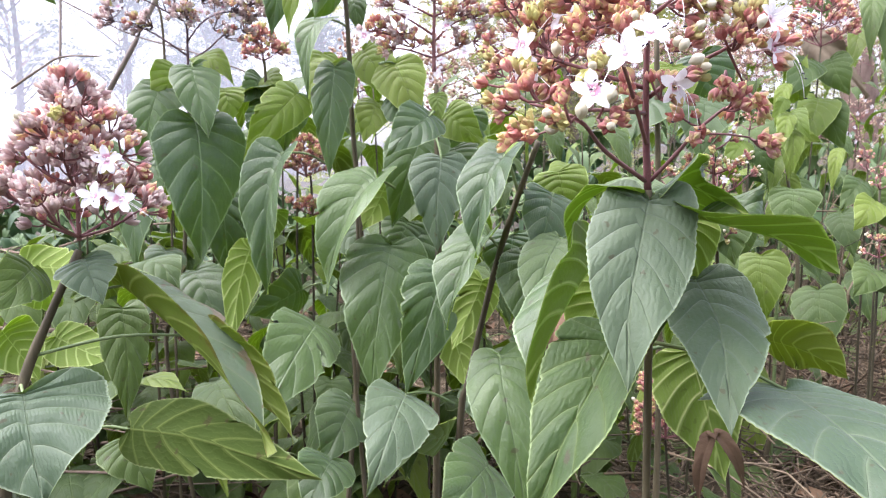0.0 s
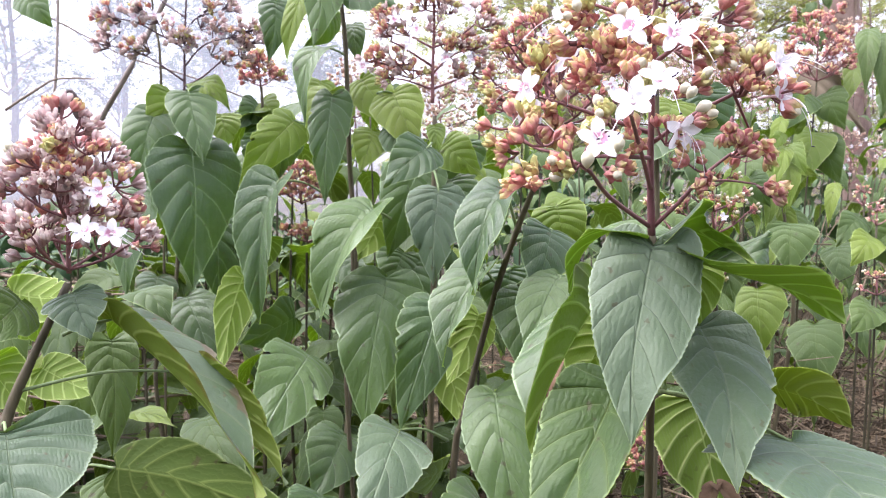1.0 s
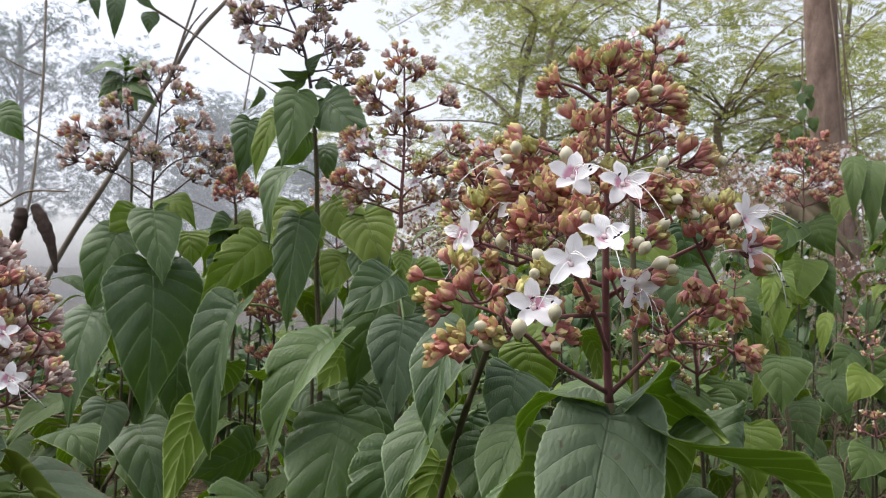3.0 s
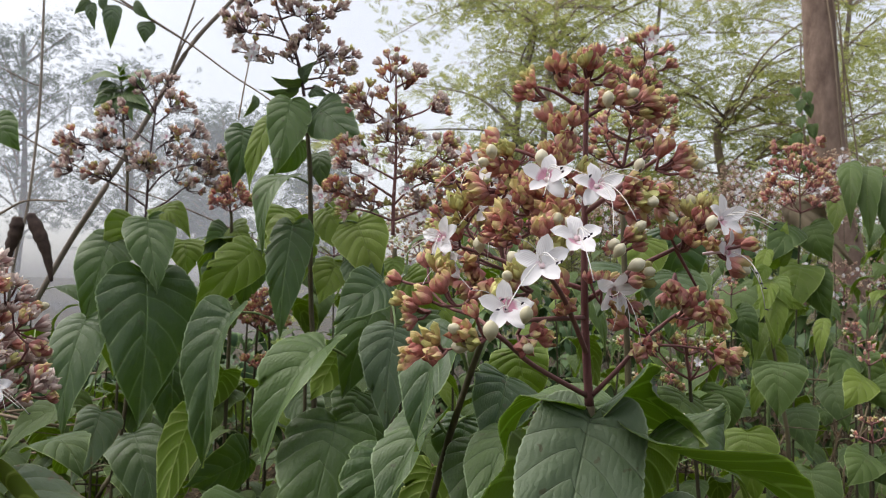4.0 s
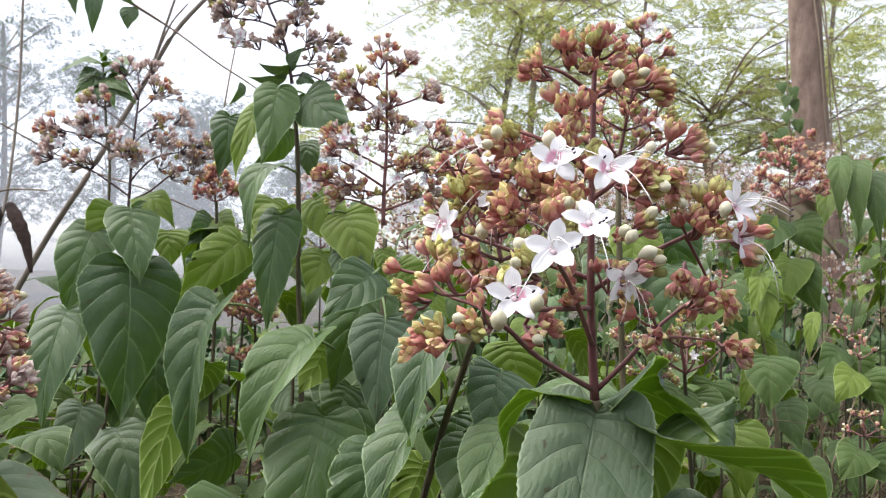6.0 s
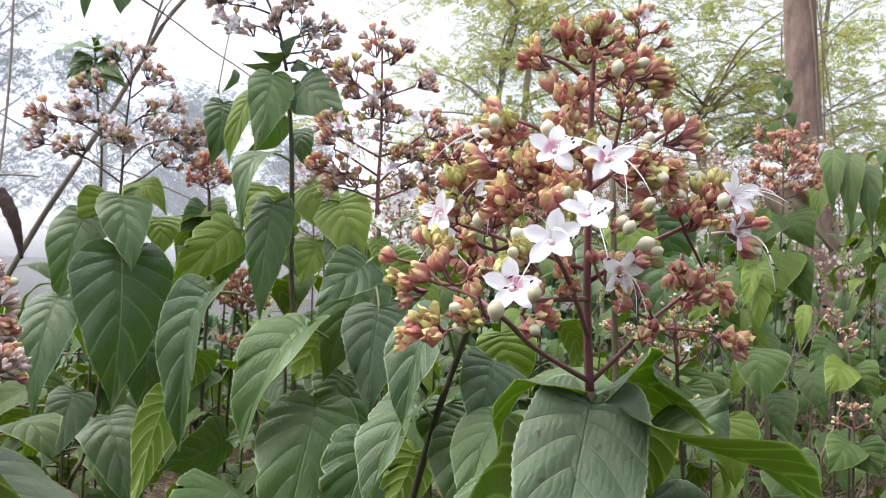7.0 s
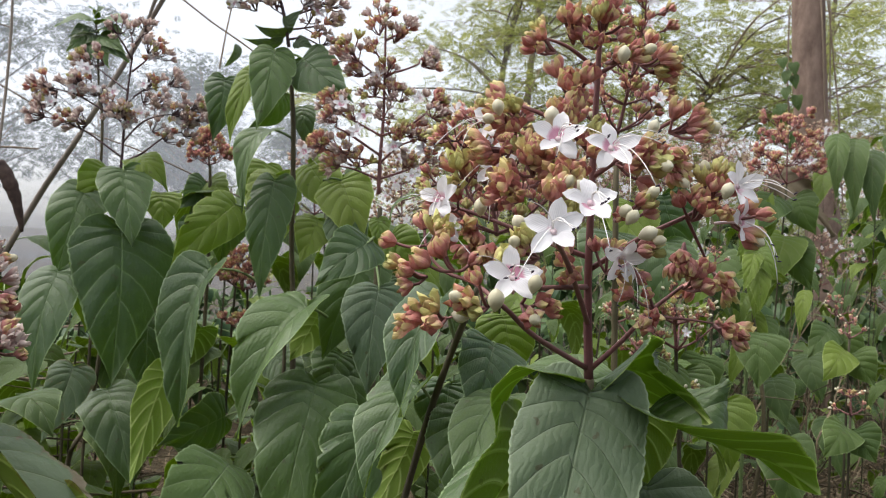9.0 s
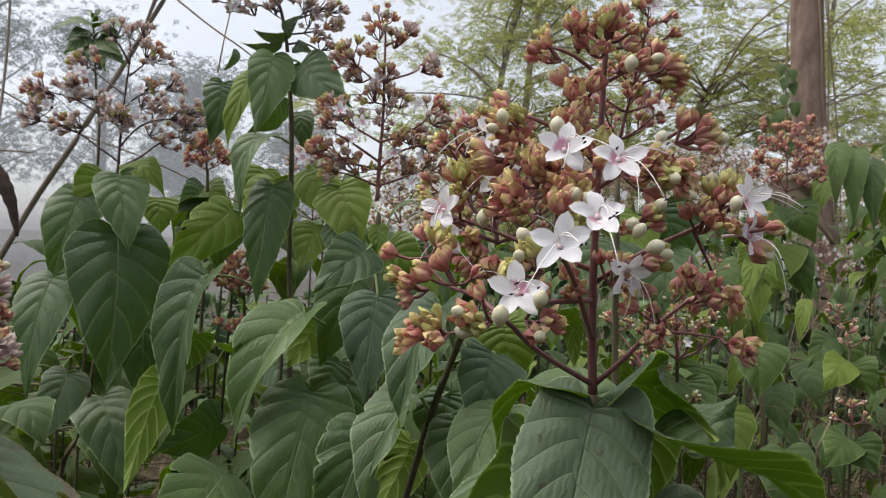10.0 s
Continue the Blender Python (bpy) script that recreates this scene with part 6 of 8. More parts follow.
flower(broad, (-0.619, 1.840, 1.509), (0.50, -1, 0.08), seed=1878, size=0.85)
flower(broad, (-0.473, 1.840, 1.472), (0.35, -1, 0.38), seed=1879, size=0.85)
flower(broad, (-0.707, 1.840, 1.477), (0.20, -1, 0.38), seed=1880, size=0.85)
flower(broad, (-0.579, 1.840, 1.504), (0.28, -1, 0.36), seed=1881, size=0.85)
flower(broad, (-0.438, 1.840, 1.452), (-0.12, -1, 0.12), seed=1882, size=0.85)
flower(broad, (-0.502, 1.840, 1.579), (-0.08, -1, 0.13), seed=1883, size=0.85)
leaf(broad, (-0.530, 1.790, 1.226), (-0.512, 1.760, 0.921), 0.190, (0.37, -0.92, 0.11), arch=0.06, fold=0.05, bites=0, stalk=(-0.558, 1.860, 1.322), seed=50)
leaf(broad, (-0.535, 1.800, 1.343), (-0.493, 1.740, 1.188), 0.105, (0.29, -0.86, 0.41), arch=0.06, fold=0.1, stalk=(-0.560, 1.860, 1.351), seed=51)
leaf(broad, (-0.627, 1.850, 1.302), (-0.667, 1.800, 1.115), 0.115, (0.21, -0.95, 0.21), arch=0.12, fold=0.1, stalk=(-0.564, 1.860, 1.275), seed=52)
leaf(broad, (-0.598, 1.880, 1.347), (-0.641, 1.850, 1.244), 0.090, (0.45, -0.89, 0.07), arch=0.15, fold=0.1, skin="young", stalk=(-0.560, 1.860, 1.345), seed=53)
leaf(broad, (-0.531, 1.850, 1.371), (-0.459, 1.830, 1.302), 0.070, (0.36, -0.72, 0.59), arch=0.25, fold=0.1, skin="young", stalk=(-0.558, 1.860, 1.357), seed=54)
leaf(broad, (-0.635, 1.760, 1.135), (-0.632, 1.660, 0.917), 0.100, (0.12, -0.90, 0.42), arch=0.08, fold=0.1, seed=55)
leaf(broad, (-0.318, 1.680, 1.157), (-0.352, 1.630, 0.877), 0.140, (-0.47, -0.85, 0.21), fold=0.6, bites=3, stalk=(-0.231, 1.750, 1.125), seed=56)
leaf(broad, (-0.309, 1.800, 1.284), (-0.423, 1.750, 1.141), 0.100, (0.26, -0.96, 0.12), arch=0.18, fold=0.1, skin="young", bites=2, stalk=(-0.230, 1.800, 1.234), seed=57)
leaf(broad, (-0.420, 1.780, 0.949), (-0.447, 1.660, 0.763), 0.085, (-0.52, 0.75, -0.41), arch=0.08, fold=0.2, skin="young", seed=58)
leaf(broad, (-0.328, 1.880, 0.840), (-0.443, 1.800, 0.796), 0.120, (0.61, -0.77, -0.18), arch=0.05, stalk=(-0.289, 1.900, 0.850), seed=59)
leaf(broad, (-0.675, 1.900, 1.187), (-0.632, 1.880, 1.001), 0.080, (0.38, -0.90, 0.19), fold=0.1, skin="young", seed=60)
leaf(broad, (-0.615, 1.800, 0.944), (-0.619, 1.700, 0.813), 0.090, (0.45, -0.71, 0.53), fold=0.1, skin="sick", seed=61)
leaf(broad, (-0.539, 2.000, 1.068), (-0.533, 1.950, 0.851), 0.140, (0.33, -0.92, 0.22), fold=0.1, seed=62)
leaf(broad, (-0.587, 1.900, 0.882), (-0.480, 1.800, 0.705), 0.130, (0.19, -0.80, 0.57), fold=0.1, seed=63)
leaf(broad, (-0.510, 1.950, 1.307), (-0.489, 1.920, 1.222), 0.080, (0.26, -0.89, 0.38), fold=0.1, skin="young", seed=64)
# ---- the leafy shrub in the middle ----
leafy = shrub_root("leafy_shrub", "low leafy shrub with large ribbed grey-green leaves", "leafy shrubs")
stem(leafy, [(-0.12, 1.55, 0.07), (-0.174, 1.600, 0.764), (-0.161, 1.600, 0.970), (-0.164, 1.600, 1.083)], 0.005, 0.003)
leaf(leafy, (-0.112, 1.520, 1.109), (-0.193, 1.420, 0.912), 0.140, (-0.45, -0.71, 0.55), arch=0.15, fold=0.6, stalk=(-0.083, 1.550, 1.092), seed=65)
leaf(leafy, (-0.105, 1.620, 1.097), (-0.150, 1.600, 1.005), 0.085, (-0.16, 0.98, -0.14), fold=0.1, skin="young", seed=66)
leaf(leafy, (-0.243, 1.580, 0.827), (-0.307, 1.350, 0.708), 0.145, (0.53, -0.50, 0.68), fold=0.05, bites=3, seed=67)
leaf(leafy, (-0.083, 1.460, 0.996), (-0.115, 1.360, 0.751), 0.150, (0.11, -0.93, 0.36), arch=0.06, bites=2, seed=68)
leaf(leafy, (0.007, 1.380, 0.964), (-0.047, 1.280, 0.779), 0.110, (0.34, -0.86, 0.37), arch=0.08, fold=0.1, bites=2, seed=69)
leaf(leafy, (-0.049, 1.300, 0.777), (-0.099, 1.100, 0.700), 0.115, (0.34, -0.41, 0.85), fold=0.05, skin="pale", bites=2, stalk=(0.027, 1.350, 0.743), seed=70)
leaf(leafy, (-0.180, 1.620, 0.654), (-0.230, 1.500, 0.568), 0.130, (0.34, -0.64, 0.70), fold=0.1, seed=71)
leaf(leafy, (0.019, 1.360, 0.690), (-0.061, 1.260, 0.715), 0.070, (0.69, -0.64, -0.33), fold=0.1, skin="pale", seed=72)
leaf(leafy, (0.079, 1.200, 0.702), (-0.005, 1.050, 0.686), 0.110, (0.54, -0.38, 0.75), fold=0.1, seed=73)
leaf(leafy, (-0.171, 1.300, 0.667), (-0.203, 1.200, 0.624), 0.100, (0.41, -0.47, 0.78), fold=0.1, seed=74)
leaf(leafy, (0.078, 1.450, 0.750), (0.106, 1.400, 0.664), 0.100, (-0.09, -0.87, 0.48), fold=0.1, seed=75)
leaf(leafy, (-0.062, 1.620, 1.006), (-0.040, 1.600, 0.863), 0.120, (0.05, -0.99, 0.15), fold=0.1, seed=76)
leaf(leafy, (0.017, 1.500, 0.841), (0.057, 1.450, 0.729), 0.080, (0.05, 0.92, -0.39), fold=0.1, skin="young", seed=77)
leaf(leafy, (-0.260, 1.850, 1.373), (-0.288, 1.800, 1.254), 0.080, (0.32, -0.90, 0.30), fold=0.1, skin="young", seed=78)
leaf(leafy, (-0.235, 1.820, 1.348), (-0.249, 1.780, 1.144), 0.110, (0.22, -0.96, 0.17), arch=0.08, fold=0.05, skin="young", bites=2, seed=79)
leaf(leafy, (-0.406, 1.900, 1.250), (-0.425, 1.900, 1.165), 0.090, (0.27, -0.96, -0.06), fold=0.1, seed=80)
leaf(leafy, (-0.374, 2.000, 1.280), (-0.386, 2.000, 1.153), 0.100, (0.25, -0.97, -0.02), fold=0.1, seed=81)
leaf(leafy, (-0.394, 1.900, 1.024), (-0.435, 1.900, 0.914), 0.090, (-0.51, 0.84, 0.19), fold=0.1, seed=82)
leaf(leafy, (-0.279, 1.900, 1.006), (-0.343, 1.850, 1.008), 0.050, (0.35, -0.49, -0.79), fold=0.1, skin="young", seed=83)
leaf(leafy, (-0.063, 1.620, 1.022), (-0.095, 1.600, 0.935), 0.090, (0.12, -0.98, 0.18), fold=0.1, seed=84)
leaf(leafy, (-0.226, 1.850, 0.980), (-0.146, 1.800, 0.924), 0.090, (-0.21, -0.86, 0.47), fold=0.1, seed=85)
# ---- the near shrub at the edge of the path ----
edge = shrub_root("flowering_shrub", "flowering shrub with a dense pink head and browned leaves")
stem(edge, [(-0.50, 0.92, 0.07), (-0.493, 0.950, 0.774), (-0.481, 0.980, 0.889), (-0.453, 1.000, 0.970), (-0.421, 1.020, 1.048)], 0.0085, 0.0045)
panicle(edge, (-0.420, 1.020, 1.060), (-0.421, 1.020, 1.239), 0.165, 6, 77, 8, 0, 0.95, taper=0.15, green=0.03, dry=0.1, dull=0.72)
flower(edge, (-0.358, 0.930, 1.119), (0.1, -1, 0.4), seed=760)
flower(edge, (-0.329, 0.930, 1.115), (0.3, -1, 0.3), seed=761)
flower(edge, (-0.349, 0.950, 1.157), (0.2, -1, 0.3), seed=762)
curved_leaf(edge, ((-0.427, 0.890, 0.912), (-0.400, 0.850, 0.879), (-0.369, 0.810, 0.830)), ((0.35, -0.72, 0.6), (0.33, -0.75, 0.57), (0.3, -0.78, 0.54)), 0.165, fold=0.1, skin="pale", bites=0, lobe=1.2, stalk=(-0.483, 0.980, 0.889), seed=86)
leaf(edge, (-0.400, 0.990, 1.042), (-0.366, 0.950, 0.996), 0.068, (0.17, -0.69, 0.71), arch=0.05, fold=0.05, skin="pale", bites=3, seed=87)
leaf(edge, (-0.455, 0.980, 1.034), (-0.462, 0.880, 0.998), 0.065, (0.77, -0.27, 0.58), skin="shade", fold=0.1, seed=88)
curved_leaf(edge, ((-0.376, 1.030, 1.003), (-0.304, 0.990, 0.963), (-0.234, 0.950, 0.914), (-0.190, 0.920, 0.874), (-0.165, 0.900, 0.842)), ((0.25, 0.3, 0.92), (0.35, 0.3, 0.88), (0.45, 0.3, 0.84), (0.55, 0.3, 0.78), (0.6, 0.3, 0.7)), 0.125, fold=0.62, skin="sick", bites=1, lobe=0.7, stalk=(-0.421, 1.000, 0.990), seed=89)
curved_leaf(edge, ((-0.283, 1.030, 0.940), (-0.234, 1.010, 0.910), (-0.193, 0.990, 0.868), (-0.156, 0.970, 0.827)), ((0.4, 0.8, 0.4), (0.5, 0.75, 0.35), (0.55, 0.75, 0.3), (0.6, 0.7, 0.3)), 0.085, fold=0.35, skin="sick", bites=1, lobe=0.6, stalk=(-0.466, 0.990, 0.927), seed=90)
curved_leaf(edge, ((-0.351, 0.970, 0.843), (-0.271, 0.940, 0.845), (-0.194, 0.910, 0.836), (-0.109, 0.880, 0.821)), ((0.25, 0.70, -0.6), (0.2, 0.75, -0.55), (0.15, 0.75, -0.5), (0.1, 0.75, -0.5)), 0.085, fold=0.2, skin="old", bites=1, lobe=0.7, stalk=(-0.417, 1.000, 0.830), seed=91)
leaf(edge, (-0.417, 1.120, 0.957), (-0.391, 1.060, 0.820), 0.065, (0.36, -0.83, 0.43), arch=0.05, skin="shade", fold=0.1, seed=92)
leaf(edge, (-0.554, 1.200, 0.897), (-0.450, 1.150, 0.882), 0.070, (0.19, 0.63, -0.75), arch=0.15, fold=0.1, skin="young", seed=93)
leaf(edge, (-0.581, 1.180, 1.009), (-0.470, 1.120, 1.026), 0.070, (0.47, 0.71, -0.53), arch=0.2, fold=0.1, skin="young", seed=94)
leaf(edge, (-0.572, 1.100, 0.931), (-0.524, 1.100, 0.861), 0.080, (-0.56, 0.74, -0.39), fold=0.1, skin="young", seed=95)
leaf(edge, (-0.305, 1.150, 0.845), (-0.215, 1.020, 0.756), 0.070, (-0.04, -0.58, 0.81), skin="shade", fold=0.1, seed=96)
leaf(edge, (-0.522, 1.300, 0.853), (-0.564, 1.250, 0.795), 0.080, (0.48, -0.81, 0.34), skin="shade", fold=0.1, seed=97)
leaf(edge, (-0.437, 1.200, 0.829), (-0.345, 1.150, 0.829), 0.050, (-0.04, -0.07, 1.00), fold=0.1, skin="young", seed=98)
leaf(edge, (-0.440, 1.250, 0.998), (-0.365, 1.200, 0.964), 0.080, (0.16, -0.37, 0.91), arch=0.2, skin="shade", fold=0.1, seed=99)
leaf(edge, (-0.436, 1.150, 0.763), (-0.387, 1.100, 0.703), 0.090, (0.16, -0.69, 0.71), skin="shade", fold=0.1, seed=100)
leaf(edge, (-0.579, 1.250, 0.972), (-0.613, 1.200, 0.948), 0.090, (-0.83, 0.56, -0.00), fold=0.1, skin="young", seed=101)
# ---- a small head between the shrubs ----
small = shrub_root("flowering_shrub", "small flowering shrub with one tight pink head")
stem(small, [(-0.5, 2.25, 0.07), (-0.472, 2.200, 1.068), (-0.468, 2.170, 1.356), (-0.471, 2.160, 1.395)], 0.006, 0.0035)
panicle(small, (-0.469, 2.160, 1.391), (-0.472, 2.160, 1.449), 0.07, 3, 88, 6, 1)
leaf(small, (-0.474, 2.200, 1.358), (-0.408, 2.150, 1.299), 0.080, (-0.23, -0.86, 0.46), arch=0.15, fold=0.1, skin="young", seed=102)
leaf(small, (-0.488, 2.200, 1.351), (-0.535, 2.150, 1.282), 0.080, (0.52, -0.82, 0.24), arch=0.15, fold=0.1, seed=103)
leaf(small, (-0.479, 2.200, 1.300), (-0.432, 2.150, 1.157), 0.100, (0.17, -0.91, 0.37), arch=0.15, fold=0.1, seed=104)
# ---- leaves of the shrubs across the clearing ----
across = shrub_root("leafy_shrub", "green leafy shrub with ribbed hanging leaves", "leafy shrubs")
stem(across, [(0.98, 2.45, 0.07), (1.043, 2.400, 0.692), (1.023, 2.400, 0.931), (0.998, 2.400, 1.082)], 0.008, 0.004)
leaf(across, (0.817, 2.100, 0.883), (0.812, 2.050, 0.723), 0.130, (-0.36, -0.89, 0.29), fold=0.1, skin="young", rows=20, cols=8, seed=105)
leaf(across, (1.015, 2.200, 0.774), (1.001, 2.100, 0.597), 0.140, (-0.42, -0.78, 0.47), skin="shade", fold=0.1, rows=20, cols=8, seed=106)
leaf(across, (1.059, 2.500, 1.060), (1.000, 2.450, 0.891), 0.130, (-0.31, -0.88, 0.37), skin="shade", fold=0.1, rows=20, cols=8, seed=107)
leaf(across, (1.239, 2.400, 0.795), (1.216, 2.300, 0.647), 0.110, (-0.45, -0.71, 0.55), skin="shade", fold=0.1, rows=20, cols=8, seed=108)
leaf(across, (0.864, 2.400, 0.948), (0.853, 2.400, 0.796), 0.120, (-0.35, -0.94, 0.02), skin="shade", fold=0.1, rows=20, cols=8, seed=109)
leaf(across, (1.261, 2.600, 0.946), (1.255, 2.500, 0.814), 0.110, (-0.48, -0.69, 0.54), skin="shade", fold=0.1, rows=20, cols=8, seed=110)
leaf(across, (1.111, 2.500, 0.885), (1.107, 2.400, 0.761), 0.110, (-0.45, -0.69, 0.57), skin="shade", fold=0.1, rows=20, cols=8, seed=111)
leaf(across, (0.832, 2.600, 1.270), (0.790, 2.500, 1.078), 0.120, (-0.24, -0.84, 0.49), skin="shade", fold=0.1, rows=20, cols=8, seed=112)
leaf(across, (1.052, 2.800, 1.239), (1.052, 2.700, 1.031), 0.130, (-0.39, -0.83, 0.40), skin="shade", fold=0.1, rows=20, cols=8, seed=113)
# ---- twigs and creepers against the sky ----
tagged(new("dry_stalk", Build().tube(smooth_line([(-1.194, 2.500, 1.032), (-1.029, 2.450, 1.301), (-0.898, 2.400, 1.478), (-0.761, 2.400, 1.724), (-0.670, 2.400, 1.890), (-0.557, 2.400, 2.023), (-0.434, 2.400, 2.174)], 6), [0.009 + (-0.004) * i / 36 for i in range(37)], 7).mesh("dry_stalk", [PALE_TWIG])), "thick leaning dry stalk, pale brown", "stalk", "twigs and creepers")
tagged(new("dry_stalk", Build().tube(smooth_line([(-0.735, 2.380, 1.744), (-0.695, 2.380, 1.883), (-0.657, 2.380, 2.014), (-0.623, 2.380, 2.146)], 6), [0.004 + (-0.001) * i / 18 for i in range(19)], 7).mesh("dry_stalk", [PALE_TWIG])), "thin dry stalk beside the leaning one", "stalk", "twigs and creepers")
tagged(new("dry_stalk", Build().tube(smooth_line([(-0.746, 2.420, 1.779), (-0.694, 2.420, 1.912), (-0.643, 2.420, 1.980)], 6), [0.004 + (-0.002) * i / 12 for i in range(13)], 7).mesh("dry_stalk", [PALE_TWIG])), "thin dry stalk beside the leaning one", "stalk", "twigs and creepers")
tagged(new("thin_pole", Build().tube(smooth_line([(-1.223, 2.500, 1.098), (-1.208, 2.500, 1.266), (-1.175, 2.500, 1.435), (-1.156, 2.500, 1.707), (-1.155, 2.500, 1.913), (-1.159, 2.500, 2.190)], 6), [0.005 + (-0.0015) * i / 30 for i in range(31)], 7).mesh("thin_pole", [PALE_TWIG])), "thin upright dry stem, slightly bent", "stalk", "twigs and creepers")
tagged(new("creeper", Build().tube(smooth_line([(-0.857, 2.300, 1.997), (-0.730, 2.300, 1.921), (-0.635, 2.300, 1.862), (-0.523, 2.300, 1.783), (-0.421, 2.300, 1.719), (-0.303, 2.300, 1.631)], 6), [0.003 + (-0.001) * i / 30 for i in range(31)], 7).mesh("creeper", [TWIG])), "thin dark creeper strung across the sky", "creeper", "twigs and creepers")
tagged(new("creeper", Build().tube(smooth_line([(-1.369, 2.500, 1.892), (-1.212, 2.500, 1.809), (-1.156, 2.500, 1.789)], 6), [0.002 + (0) * i / 12 for i in range(13)], 7).mesh("creeper", [TWIG])), "thin dark creeper strung across the sky", "creeper", "twigs and creepers")
tagged(new("creeper", Build().tube(smooth_line([(-1.221, 2.500, 1.646), (-1.065, 2.500, 1.564), (-0.944, 2.500, 1.507), (-0.703, 2.400, 1.433), (-0.417, 2.300, 1.321)], 6), [0.0025 + (-0.0005) * i / 24 for i in range(25)], 7).mesh("creeper", [TWIG])), "thin dark creeper strung across the sky", "creeper", "twigs and creepers")
tagged(new("arched_twig", Build().tube(smooth_line([(-1.218, 2.300, 1.336), (-1.128, 2.300, 1.392), (-1.067, 2.300, 1.422), (-0.959, 2.300, 1.423)], 6), [0.004 + (-0.002) * i / 18 for i in range(19)], 7).mesh("arched_twig", [TWIG])), "dark arched dry twig", "twig", "twigs and creepers")
tagged(new("thin_twig", Build().tube(smooth_line([(-0.411, 2.000, 1.596), (-0.400, 2.000, 1.676), (-0.389, 2.000, 1.743)], 6), [0.002 + (-0.0005) * i / 12 for i in range(13)], 7).mesh("thin_twig", [TWIG])), "bare thin twig against the sky", "twig", "twigs and creepers")
tagged(new("dark_pod", Build().tube(smooth_line([(-0.922, 2.000, 1.355), (-0.923, 2.000, 1.322), (-0.935, 2.000, 1.282), (-0.943, 2.000, 1.229)], 6), [0.003 + 0.013 * math.sin(math.pi * min(1, (i + 1) / 19) ** 0.7) * (1 + 0.12 * math.sin(i * 1.9)) for i in range(19)], 8).mesh("dark_pod", [POD])), "dark shrivelled hanging pod on a dry twig", "pod", "twigs and creepers")
tagged(new("dark_pod", Build().tube(smooth_line([(-0.893, 2.000, 1.362), (-0.870, 2.000, 1.320), (-0.850, 2.000, 1.273), (-0.834, 2.000, 1.205)], 6), [0.003 + 0.013 * math.sin(math.pi * min(1, (i + 1) / 19) ** 0.7) * (1 + 0.12 * math.sin(i * 1.9)) for i in range(19)], 8).mesh("dark_pod", [POD])), "dark shrivelled hanging pod on a dry twig", "pod", "twigs and creepers")
climber = tagged(new("climbing_vine"), "climbing vine with dark hanging leaves", "vine")
stem(climber, [(-0.978, 2.200, 2.033), (-0.871, 2.200, 1.967), (-0.796, 2.200, 1.942), (-0.762, 2.300, 1.936), (-0.663, 2.380, 1.887)], 0.003, 0.002, TWIG)
leaf(climber, (-0.871, 2.200, 1.944), (-0.914, 2.200, 1.906), 0.027, (0.12, -0.98, -0.14), fold=0.1, skin="pale", lobe=0.2, rows=20, cols=8, seed=114)
leaf(climber, (-0.867, 2.200, 1.937), (-0.857, 2.200, 1.862), 0.032, (0.06, -1.00, 0.01), fold=0.1, skin="pale", lobe=0.2, rows=20, cols=8, seed=115)
leaf(climber, (-0.838, 2.200, 1.952), (-0.828, 2.200, 1.907), 0.027, (0.01, -1.00, 0.00), fold=0.1, skin="pale", lobe=0.2, rows=20, cols=8, seed=116)
leaf(climber, (-0.803, 2.200, 1.933), (-0.815, 2.200, 1.816), 0.050, (0.10, -0.99, -0.01), fold=0.1, skin="pale", lobe=0.2, rows=20, cols=8, seed=117)
leaf(climber, (-0.754, 2.200, 1.939), (-0.702, 2.200, 1.894), 0.032, (-0.22, -0.94, -0.26), fold=0.1, skin="pale", lobe=0.2, rows=20, cols=8, seed=118)
leaf(climber, (-0.717, 2.200, 1.890), (-0.724, 2.200, 1.830), 0.050, (0.07, -1.00, -0.01), fold=0.1, skin="pale", lobe=0.2, rows=20, cols=8, seed=119)
sapling = tagged(new("leafy_sapling"), "small dark leafy sapling behind the broad head", "sapling")
stem(sapling, [(-0.72, 2.08, 0.07), (-0.687, 2.050, 1.316), (-0.699, 2.050, 1.533), (-0.715, 2.050, 1.704)], 0.004, 0.002)
leaf(sapling, (-0.718, 2.050, 1.703), (-0.785, 2.000, 1.670), 0.046, (0.10, -0.50, 0.85), arch=0.14, fold=0.15, lobe=0.6, rows=32, cols=8, seed=120)
leaf(sapling, (-0.704, 2.050, 1.700), (-0.597, 2.000, 1.677), 0.046, (-0.10, -0.50, 0.85), arch=0.14, fold=0.15, lobe=0.6, rows=32, cols=8, seed=121)
leaf(sapling, (-0.714, 2.050, 1.714), (-0.711, 2.000, 1.719), 0.025, (0.20, -0.90, 0.30), arch=0.14, fold=0.15, lobe=0.6, rows=32, cols=8, seed=122)
leaf(sapling, (-0.711, 2.050, 1.714), (-0.671, 2.000, 1.720), 0.025, (-0.20, -0.90, 0.30), arch=0.14, fold=0.15, lobe=0.6, rows=32, cols=8, seed=123)
leaf(sapling, (-0.717, 2.050, 1.681), (-0.754, 2.000, 1.650), 0.045, (0.10, -0.70, 0.60), arch=0.14, fold=0.15, lobe=0.6, rows=32, cols=8, seed=124)
leaf(sapling, (-0.703, 2.050, 1.681), (-0.629, 2.000, 1.659), 0.045, (0.00, -0.70, 0.60), arch=0.14, fold=0.15, lobe=0.6, rows=32, cols=8, seed=125)
leaf(sapling, (-0.716, 2.050, 1.670), (-0.752, 2.000, 1.614), 0.052, (0.10, -0.85, 0.40), arch=0.14, fold=0.15, lobe=0.6, rows=32, cols=8, seed=126)
